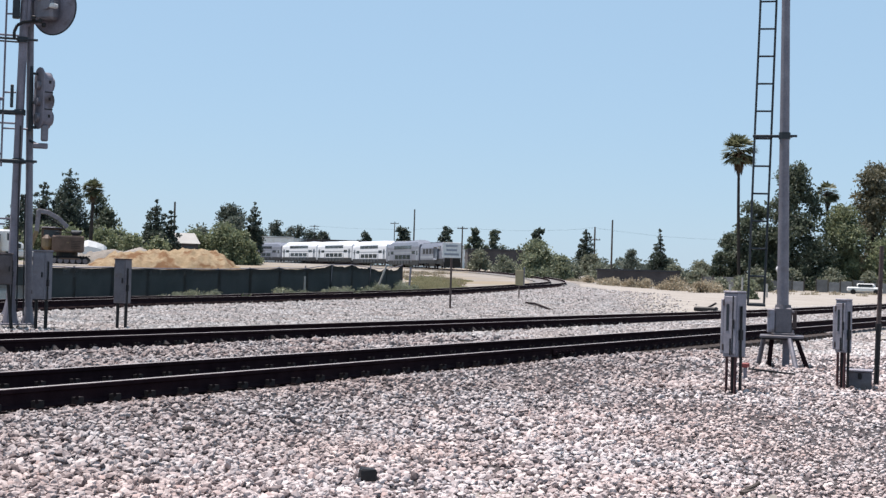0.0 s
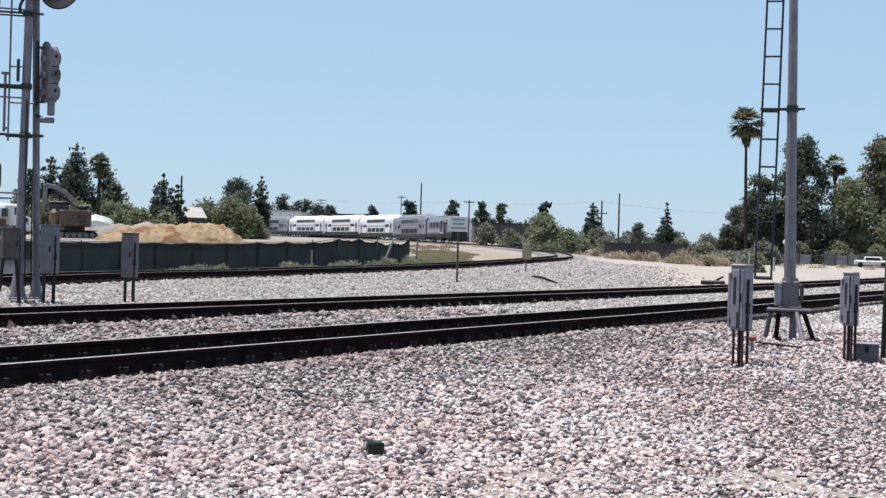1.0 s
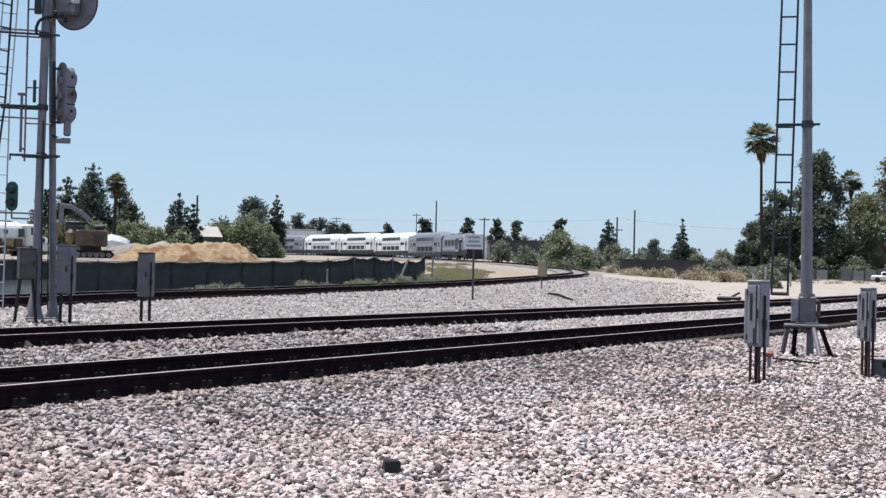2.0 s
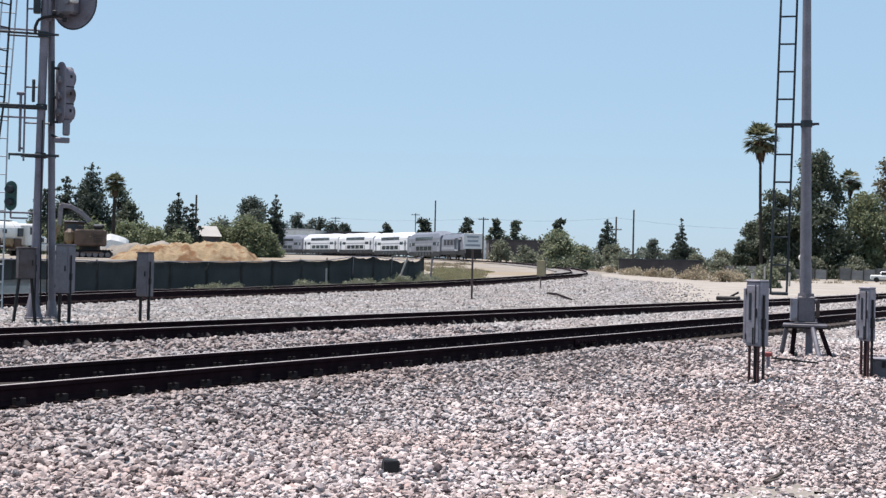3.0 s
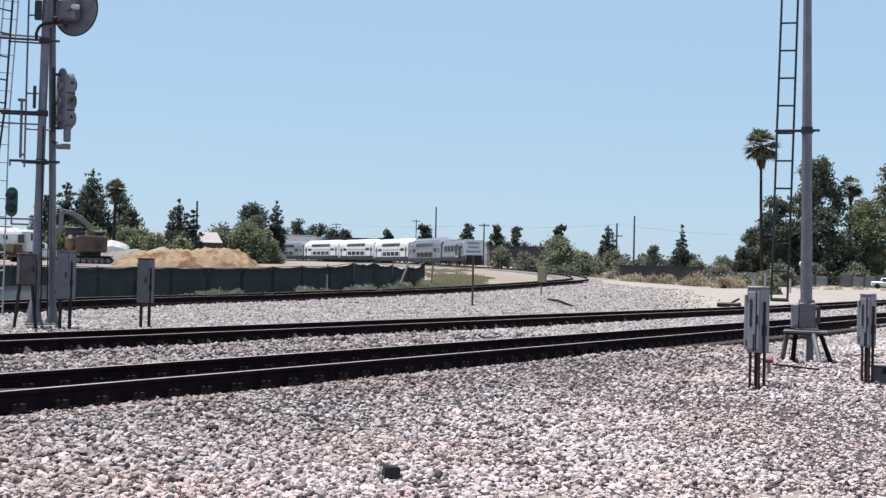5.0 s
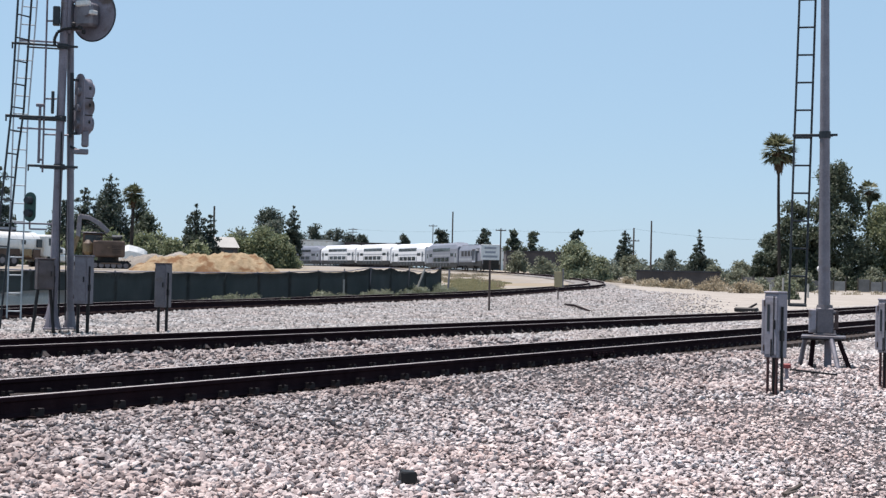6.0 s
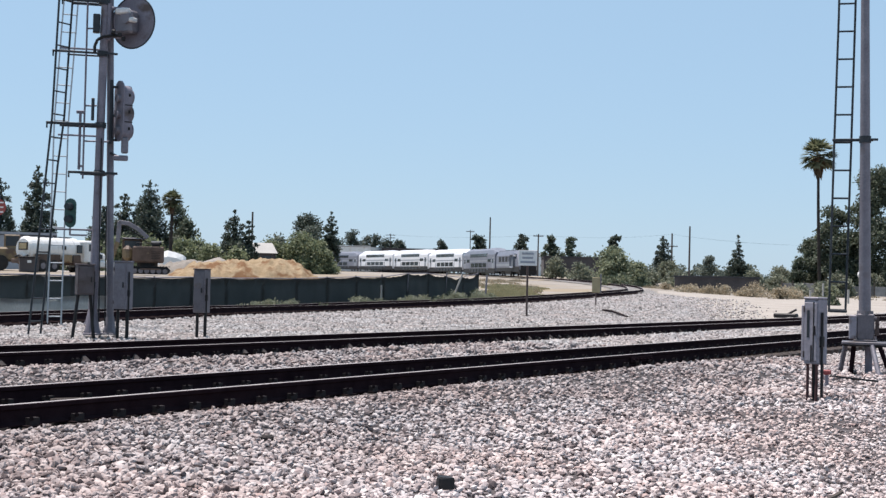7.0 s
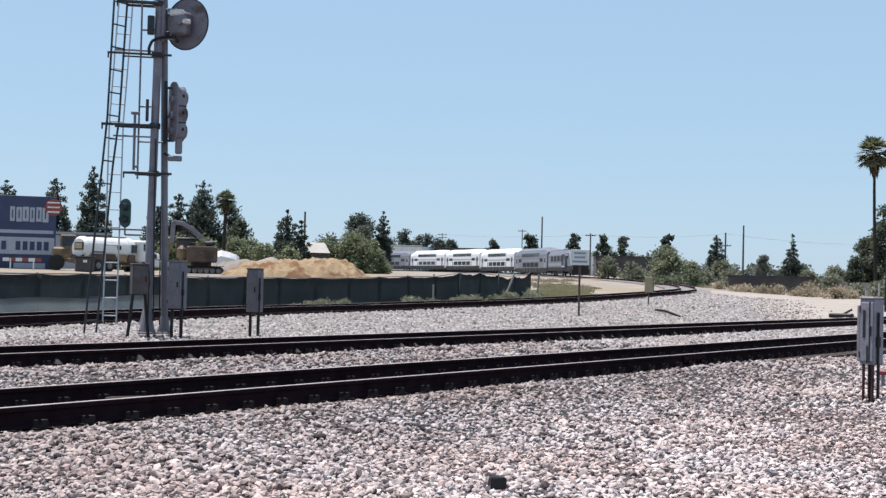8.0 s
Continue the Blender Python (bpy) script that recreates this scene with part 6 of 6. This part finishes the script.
broadleaf(-33.9, 250.0, 11.3, 8.8, 16, "tall dark tree behind a green bush", M_LEAFD, 0.1, 7500, 0.25, 24)
conifer(-29.9, 251.0, 11.2, 3.8, 17)
broadleaf(-36.7, 228.0, 5.8, 6.6, 21, "dense bright green bush beside the train", M_LEAF, 0.0, 5200, 0.23)
broadleaf(-32.4, 229.0, 7.0, 9.4, 18, "dense bright green bush beside the train", M_LEAF, 0.0, 9500, 0.23)
broadleaf(-29.4, 231.0, 5.9, 6.4, 19, "dense bright green bush beside the train", M_LEAF, 0.0, 6500, 0.23)
for k, (x, y, h, w) in enumerate(((-49.0, 470.0, 15.0, 12.0), (-42.5, 474.0, 14.2, 13.0), (-55.0, 474.0, 13.0, 13.0), (-37.4, 472.0, 12.4, 11.0), (-33.0, 474.0, 12.4, 9.0), (-18.9, 468.0, 12.2, 7.0))):
    far_tree(x, y, h, w, 30 + k, "dark distant tree behind the warehouse", M_LEAFD, 3600)
for k, (x, y, h, w) in enumerate(((-41.5, 262.0, 7.2, 8.0), (-36.2, 258.0, 7.6, 8.5), (-45.5, 240.0, 6.4, 9.0), (-51.0, 232.0, 6.2, 9.0), (-57.0, 226.0, 6.0, 9.0), (-63.0, 220.0, 5.8, 9.0))):
    broadleaf(x, y, h, w, 220 + k, "low olive tree in a belt behind the yard", M_FAR if k < 2 else M_LEAF, 0.0, 3600, 0.28)
# middle distance
far_tree(-4.5, 345.0, 10.1, 5.6, 40, "dark distant tree by the pole", M_LEAFD)
far_tree(-4.1, 336.0, 6.3, 4.4, 41, "brownish tree beside the white building", M_EUCDRY, 1300)
far_tree(5.9, 352.0, 10.8, 5.6, 42, "dark distant tree behind the white building", M_LEAFD)
far_tree(11.6, 302.0, 9.0, 4.4, 43, "dark distant tree with open crown", M_EUC)
far_tree(15.4, 300.0, 8.8, 4.6, 44, "dark distant tree with open crown", M_EUC)
broadleaf(10.4, 249.8, 4.1, 5.6, 45, "grey-green bush beside the curve", M_SAGE)
broadleaf(13.0, 216.0, 3.4, 5.0, 46, "grey-green bush beside the curve", M_SAGE)
broadleaf(14.0, 171.0, 5.0, 6.6, 47, "large pale green rounded bush by the curve", M_SAGEGREEN, 0.0, 7200, 0.17)
broadleaf(17.2, 174.0, 3.4, 4.4, 48, "pale green bush by the curve", M_SAGEGREEN, 0.0)
far_tree(21.2, 259.0, 8.4, 4.0, 49, "dark distant tree above a bush", M_LEAFD)
conifer(30.2, 258.0, 8.8, 4.0, 50, "dark distant conifer with rounded crown", low=0.1)
broadleaf(30.5, 252.0, 4.6, 5.0, 51, "grey-green bush in the distance", M_SAGE)
broadleaf(56.4, 376.0, 8.2, 5.4, 52, "pale rounded tree in the distance", M_FAR)
conifer(40.2, 236.6, 9.2, 4.8, 53, "dark layered cedar standing alone", low=0.04, taper=0.8)
for k, (x, y, h, w) in enumerate(((20.5, 192.0, 2.6, 6.0), (24.5, 194.0, 2.6, 6.0), (18.0, 200.0, 2.8, 6.0), (38.0, 210.0, 3.6, 5.0), (42.0, 212.0, 3.2, 5.0), (46.0, 230.0, 4.6, 6.0))):
    broadleaf(x, y, h, w, 60 + k, "low grey-green hedge bush", M_SAGE, 0.0)
# right-hand grove
fan_palm(47.75, 209.8, 24.0, 3.3, 0.22, 70, "very tall fan palm with shaggy brown skirt", -0.5)
gum(57.2, 217.4, 20.2, 10.5, 71, "tall dense dark eucalyptus behind the signal pole", low=0.12, n=15000, cl=44)
gum(52.6, 220.0, 14.0, 8.4, 72, "dark eucalyptus with drooping leaves", low=0.05, n=9000)
broadleaf(49.8, 225.0, 9.2, 6.0, 73, "dark green tree at the edge of the grove", M_EUC, 0.0)
broadleaf(54.0, 219.0, 10.5, 8.5, 173, "dense dark tree at the edge of the grove", M_EUC, 0.0)
broadleaf(60.5, 213.0, 8.5, 8.0, 174, "dense dark tree under the eucalyptus", M_EUC, 0.0)
broadleaf(69.5, 211.0, 8.5, 8.0, 175, "dense green tree at the foot of the grove", M_LEAF, 0.0)
broadleaf(47.4, 222.0, 6.2, 4.4, 74, "dark green tree at the edge of the grove", M_EUC, 0.0)
broadleaf(65.0, 216.0, 13.6, 11.0, 75, "broad bright green tree in the grove", M_LEAF, 0.06, 14000, 0.24, 30)
fan_palm(66.6, 231.0, 18.6, 2.4, 0.25, 76, "fan palm rising above the grove")
gum(73.0, 226.0, 21.5, 10.0, 77, "tall dry-looking olive eucalyptus in the grove", M_EUCDRY, 0.08, 13000, 38)
broadleaf(74.0, 214.0, 13.0, 11.0, 78, "broad bright green tree in the grove", M_LEAF, 0.05, 12000, 0.24, 28)
gum(82.0, 222.0, 20.0, 10.0, 79, "tall dark eucalyptus in the grove", None, 0.08, 11000, 34)
gum(60.0, 230.0, 15.0, 9.0, 80, "dark eucalyptus deep in the grove", None, 0.05, 5200)
gum(78.0, 238.0, 19.0, 10.0, 81, "dark eucalyptus deep in the grove", None, 0.05, 5200)
for k, (x, y, h, w) in enumerate(((51.0, 212.0, 3.4, 5.0), (56.0, 211.0, 3.6, 5.0), (61.5, 210.0, 3.6, 5.5), (67.0, 208.0, 3.6, 5.5), (72.5, 206.0, 3.6, 5.5), (42.0, 172.0, 2.6, 4.2), (38.0, 166.0, 2.2, 3.8), (34.8, 163.0, 2.0, 3.4))):
    shrub(x, y, h, w, 90 + k, "dark shrub along the foot of the grove" if k < 5 else "grey-green shrub by the dirt road", M_SAGE, None, 0.2)
shrub(25.9, 111.0, 1.75, 2.4, 99, "pale yellow-green shrub by the dirt road", M_WEED, 1400, 0.12)
# dry scrub on the bank below the dark wall
for k, (x, y, h, w) in enumerate(((21.8, 160.0, 1.2, 3.4), (23.4, 154.0, 1.3, 3.2), (25.2, 157.0, 1.5, 3.6), (26.6, 149.0, 1.7, 3.4), (28.3, 155.0, 1.9, 3.8), (28.4, 142.0, 1.7, 3.2), (30.2, 147.0, 2.0, 3.8), (19.8, 166.0, 1.0, 2.8), (31.4, 152.0, 1.6, 3.2))):
    shrub(x, y, h, w, 110 + k, "dry tan scrub bush on sandy bank", M_DRY, None, 0.12)

# weeds and grass
def weeds(name, label, spots, count, height, material, seed):
    """Upright blades growing in patches: spots are (x, y, radius)."""
    g = np.random.default_rng(seed)
    rad = np.array([s[2] for s in spots])
    pick = g.choice(len(spots), count, p=rad ** 2 / (rad ** 2).sum())
    sp = np.array(spots)
    ang, d = g.random(count) * 6.283, np.sqrt(g.random(count))
    x = sp[pick, 0] + np.cos(ang) * d * sp[pick, 2]
    y = sp[pick, 1] + np.sin(ang) * d * sp[pick, 2]
    z = np.array([land(a, b) for a, b in zip(x, y)]) - 0.05
    h = height * (0.4 + 0.8 * g.random(count)) * (1.1 - 0.6 * d)
    lean = g.normal(size=(count, 2)) * 0.3
    wv = g.random(count) * 6.283
    w = 0.03 + 0.03 * g.random(count)
    a = np.stack([x - np.cos(wv) * w, y - np.sin(wv) * w, z], 1)
    b = np.stack([x + np.cos(wv) * w, y + np.sin(wv) * w, z], 1)
    c = np.stack([x + lean[:, 0] * h, y + lean[:, 1] * h, z + h], 1)
    me = bpy.data.meshes.new(name)
    me.from_pydata(np.stack([a, b, c], 1).reshape(-1, 3).tolist(), [], np.arange(count * 3).reshape(-1, 3).tolist())
    me.materials.append(material)
    return tagged(new(name, me), label, "grass", kind="stuff")


g = random.Random(5)
spots = []
for i, (x, y) in enumerate(resample(spline(FENCE, 6), 1.3)):
    dens = 0.8 if y > 66 else 0.16
    if 50 < y and g.random() < dens:
        r = g.uniform(0.4, 1.2) * (1.25 if y > 84 else 0.9)
        spots.append((x + 0.7 + r * 0.6, y - 0.4 - r * 0.4, r))
weeds("weeds", "pale green weeds growing along the foot of the fence", spots, 5000, 0.40, M_WEED, 6)
cc, rr = [], []
for x, y in resample(spline(FENCE, 6), 0.45):
    busy = 0.0 if y < 56 else (0.75 if 57.5 < y < 61.5 else 0.25 if y < 66 else 0.8)
    if g.random() < busy:
        r = g.uniform(0.16, 0.42) * (1.25 if 79 < y or 58 < y < 61 else 1.0)
        off = g.uniform(0.3, 1.1)
        cc.append((x + off, y - off * 0.4, land(x, y) + r * g.uniform(0.3, 0.9)))
        rr.append(r)
tagged(new("weed_clumps", leaf_mesh("weed_clumps", cc, rr, 12000, 0.055, M_WEEDY, 61)), "bushy pale grey-green weeds along the foot of the fence", "weeds", kind="stuff")
patch = []
for _ in range(60):
    d, a = g.uniform(94, 150), radians(g.uniform(-0.1, 1.5))
    patch.append((d * math.sin(a), d * math.cos(a), g.uniform(0.7, 1.6)))
weeds("grass_patch", "patch of dry olive grass inside the curve", patch, 42000, 0.26, leafage("dry_grass", (0.23, 0.205, 0.105), (0.36, 0.325, 0.185)), 7)
tufts = [(g.uniform(18, 60), g.uniform(150, 185), g.uniform(0.4, 1.0)) for _ in range(50)]
tufts += [(g.uniform(-16, 4), g.uniform(105, 200), g.uniform(0.4, 1.4)) for _ in range(60)]
weeds("dry_tufts", "tufts of dry grass along the far edge of the road", tufts, 10000, 0.5, M_DRY, 8)

# far woods along the skyline
cc, rr = [], []
for k in range(420):
    a = radians(-30 + 60 * (k + g.random()) / 420)
    d = g.uniform(490, 560)
    z = land(d * math.sin(a), d * math.cos(a))
    r = g.uniform(2.2, 3.8)
    cc.append((d * math.sin(a), d * math.cos(a), z + g.uniform(0.5, 7.2 + 2.8 * noise.noise((a * 14, 0, 0)))))
    rr.append(r)
tagged(new("far_woods", leaf_mesh("far_woods", cc, rr, 40000, 0.7, M_FAR, 200)), "low hazy belt of distant trees on the skyline", "woods", kind="stuff")

# boundary fence and a parked car in front of the grove
bf = thing("boundary_fence", "grey weathered boundary fence with uneven panels", "fence")
fp = resample([(40.0, 199.0), (46.0, 195.0), (60.2, 191.0), (76.0, 186.0), (92.0, 180.0)], 1.6)
g = random.Random(21)
M_GREYWOOD = surface("grey_weathered_boards", (0.19, 0.185, 0.185), (0.31, 0.305, 0.30), 1.2, 0.9, 0, 0.3, 14.0, per_piece=0.55)
PANEL = finish("panel", box(B(), 0, 0, 0, 1.42, 0.05, 1.5, bevel=0.01), M_GREYWOOD)
BPOST = finish("post", box(B(), 0, 0, 0.8, 0.14, 0.14, 2.1, bevel=0.01), M_POLE)
for (ax, ay), (bx, by) in zip(fp[:-1], fp[1:]):
    yaw = math.atan2(by - ay, bx - ax)
    share("post", BPOST, bf, Matrix.Translation((ax, ay, land(ax, ay))) @ Matrix.Rotation(yaw, 4, "Z"))
    if g.random() < 0.88:
        mx, my = (ax + bx) / 2, (ay + by) / 2
        share("panel", PANEL, bf, Matrix.Translation((mx, my, land(mx, my) + 0.70)) @ Matrix.Rotation(yaw, 4, "Z") @ Matrix.Diagonal((1, 1, g.uniform(0.85, 1.35), 1)))
cr = thing("parked_car", "white parked car in front of the grove", "car", pose(57.2, 180.0, land(57, 180) - 0.06, 0, 0, -20))
bm = box(B(), 0, 0, 0.62, 4.4, 1.75, 0.62, bevel=0.14)
box(bm, 0.1, 0, 1.12, 2.3, 1.55, 0.55, bevel=0.2)
body = part("body", bm, M_WHITE, cr)
part("side_window", box(B(), 0.1, -0.785, 1.14, 1.8, 0.02, 0.34, bevel=0.004), M_GLASS, body)
part("windscreen", box(B(), -1.03, 0, 1.14, 0.06, 1.3, 0.34, bevel=0.004), M_GLASS, body)
for x in (-1.4, 1.4):
    for sy in (-1, 1):
        part("wheel", rod(B(), (x, sy * 0.66, 0.33), (x, sy * 0.9, 0.33), 0.33, seg=16), M_BLACK, cr)
lamp = thing("street_lamp", "slim pale post with white globe by the boundary fence", "street lamp", pose(51.0, 199.0, land(51, 199)))
part("pole", rod(B(), (0, 0, -0.1), (0, 0, 2.6), 0.06, seg=8), M_GALVD, lamp)
bm = B()
bmesh.ops.create_icosphere(bm, subdivisions=2, radius=0.55, matrix=Matrix.Translation((0, 0, 3.0)))
part("globe", bm, M_WHITE, lamp, smooth=True)
for k, (x, y, h) in enumerate(((30.2, 122.0, 1.2), (26.4, 119.5, 1.1), (35.8, 139.0, 1.5), (31.6, 137.5, 1.7))):
    bo = thing("bollard", "short pale post beside the dirt road", "post", pose(x, y, land(x, y)), group="posts by the road")
    part("pole", rod(B(), (0, 0, -0.1), (0, 0, h), 0.09, seg=8), M_CONCRETE, bo)


# ---- loose ballast stones ----
def ballast_stones():
    g = np.random.default_rng(77)
    k = (1 + 5 ** 0.5) / 2
    rock = np.array([(-1, k, 0), (1, k, 0), (-1, -k, 0), (1, -k, 0), (0, -1, k), (0, 1, k), (0, -1, -k), (0, 1, -k), (k, 0, -1), (k, 0, 1), (-k, 0, -1), (-k, 0, 1)]) / 1.75
    tri = np.array([(0, 11, 5), (0, 5, 1), (0, 1, 7), (0, 7, 10), (0, 10, 11), (1, 5, 9), (5, 11, 4), (11, 10, 2), (10, 7, 6), (7, 1, 8),
                    (3, 9, 4), (3, 4, 2), (3, 2, 6), (3, 6, 8), (3, 8, 9), (4, 9, 5), (2, 4, 11), (6, 2, 10), (8, 6, 7), (9, 8, 1)])
    n = 110000
    d = np.sqrt(6.8 ** 2 + (30.0 ** 2 - 6.8 ** 2) * g.random(n) ** 1.7)
    a = np.radians(g.uniform(-23.5, 21.0, n))
    x, y = d * np.sin(a), d * np.cos(a)
    p = x * TRACK_LEFT.x + y * TRACK_LEFT.y
    near = np.min(np.abs(p[:, None] - np.array(RAIL_LINES)[None]), axis=1)
    ok = near > 0.10
    thin = np.array([noise.noise((u * 0.8, v * 0.8, 12.0)) for u, v in zip(x, y)])
    ok &= g.random(n) > np.clip(0.06 + 0.5 * thin + 0.14 * np.clip((p - 5.5) / 3, 0, 1) + 0.30 * np.clip((d - 12) / 5, 0, 1) + 0.16 * np.clip((x - 1.5) / 2, 0, 1) * np.clip((d - 11) / 4, 0, 1), 0, 0.7)  # looser in patches and on the bank
    x, y, near, d = x[ok], y[ok], near[ok], d[ok]
    n = len(x)
    z = np.array([bed(u, v) for u, v in zip(x, y)])
    size = (0.0185 + 0.0145 * g.random(n) ** 1.5) * (0.50 + 0.036 * d)
    drift = np.array([noise.noise((u * 0.35, v * 0.35, 4.0)) for u, v in zip(x, y)])
    size *= np.clip(1.0 + 0.4 * drift, 0.75, 1.2)
    size *= np.clip(1.0 - 0.08 * (x - 0.2) * np.clip((19 - y) / 6, 0, 1), 0.70, 1.10)  # finer towards the trodden verge
    axes = np.stack([g.uniform(1.0, 1.6, n), g.uniform(0.75, 1.15, n), g.uniform(0.48, 0.85, n)], 1) * size[:, None]
    v = rock[None] * g.uniform(0.62, 1.14, (n, 12, 1)) * axes[:, None, :]
    q = g.normal(size=(n, 4)) * np.array([1.0, 0.24, 0.24, 1.0])
    q /= np.linalg.norm(q, axis=1)[:, None]
    w, i, j, k = q.T
    R = np.stack([1 - 2 * (j * j + k * k), 2 * (i * j - k * w), 2 * (i * k + j * w), 2 * (i * j + k * w), 1 - 2 * (i * i + k * k), 2 * (j * k - i * w),
                  2 * (i * k - j * w), 2 * (j * k + i * w), 1 - 2 * (i * i + j * j)], 1).reshape(n, 3, 3)
    v = np.einsum("nab,nvb->nva", R, v)
    lift = size * g.uniform(-0.15, 1.1, n) * np.clip(near / 0.35, 0.15, 1)
    v += np.stack([x, y, z + lift], 1)[:, None, :]
    f = (tri[None] + 12 * np.arange(n)[:, None, None]).reshape(-1)
    me = bpy.data.meshes.new("ballast_stones")
    me.vertices.add(n * 12)
    me.vertices.foreach_set("co", v.reshape(-1))
    me.loops.add(len(f))
    me.loops.foreach_set("vertex_index", f.astype(np.int32))
    me.polygons.add(n * 20)
    me.polygons.foreach_set("loop_start", np.arange(0, len(f), 3, dtype=np.int32))
    me.polygons.foreach_set("loop_total", np.full(n * 20, 3, dtype=np.int32))
    me.polygons.foreach_set("use_smooth", np.zeros(n * 20, dtype=bool))
    me.materials.append(M_STONES)
    me.update()
    return tagged(new("ballast_stones", me), "loose angular grey and pinkish ballast stones", "gravel", kind="stuff")




def far_stones():
    """Coarser scatter on the stone spread beyond the main tracks."""
    g = np.random.default_rng(78)
    octa = np.array([(1, 0, 0), (-1, 0, 0), (0, 1, 0), (0, -1, 0), (0, 0, 1), (0, 0, -1)], float)
    tri = np.array([(0, 2, 4), (2, 1, 4), (1, 3, 4), (3, 0, 4), (2, 0, 5), (1, 2, 5), (3, 1, 5), (0, 3, 5)])
    n = 72000
    d = np.sqrt(29.0 ** 2 + (122.0 ** 2 - 29.0 ** 2) * g.random(n) ** 1.6)
    a = np.radians(g.uniform(-23.0, 21.0, n))
    x, y = d * np.sin(a), d * np.cos(a)
    fade = g.random(n) ** 2 * 3.0
    ok = np.array([stony(u, v) or stony(u - w * v / 57.3, v) for u, v, w in zip(x, y, fade)])
    p = x * TRACK_LEFT.x + y * TRACK_LEFT.y
    ok &= np.min(np.abs(p[:, None] - np.array(RAIL_LINES)[None]), axis=1) > 0.16
    x, y, d = x[ok], y[ok], d[ok]
    n = len(x)
    z = np.array([bed(u, v) for u, v in zip(x, y)])
    size = (0.026 + 0.028 * g.random(n)) * (0.8 + d / 120)
    v = octa[None] * g.uniform(0.6, 1.3, (n, 6, 1)) * (np.stack([g.uniform(0.9, 1.5, n), g.uniform(0.8, 1.2, n), g.uniform(0.6, 1.0, n)], 1) * size[:, None])[:, None, :]
    t = g.random(n) * 6.283
    c, s = np.cos(t)[:, None], np.sin(t)[:, None]
    v = np.stack([v[..., 0] * c - v[..., 1] * s, v[..., 0] * s + v[..., 1] * c, v[..., 2]], -1)
    v += np.stack([x, y, z + size * 0.2], 1)[:, None, :]
    me = bpy.data.meshes.new("ballast_stones")
    me.from_pydata(v.reshape(-1, 3).tolist(), [], (tri[None] + 6 * np.arange(n)[:, None, None]).reshape(-1, 3).tolist())
    me.materials.append(M_OLDSTONES)
    return tagged(new("far_ballast_stones", me), "loose pale grey ballast stones between tracks and siding", "gravel", kind="stuff")


fv, ff = polar_sheet(list(np.arange(8.0, 10.4, 0.06)), [radians(a) for a in np.arange(2, 20, 0.25)], lambda x, y: bed(x, y) + 0.016,
                     lambda x, y: noise.noise((x * 1.1, y * 2.2, 3.0)) + noise.noise((x * 6, y * 6, 1.0)) * 0.5 > 0.12 + max(0, math.hypot(x, y) - 9.2))
sheet("fine_dirt", fv, ff, M_SAND, "thin spread of tan dirt and fines over the stones", "dirt", "structure")
ballast_stones()
far_stones()
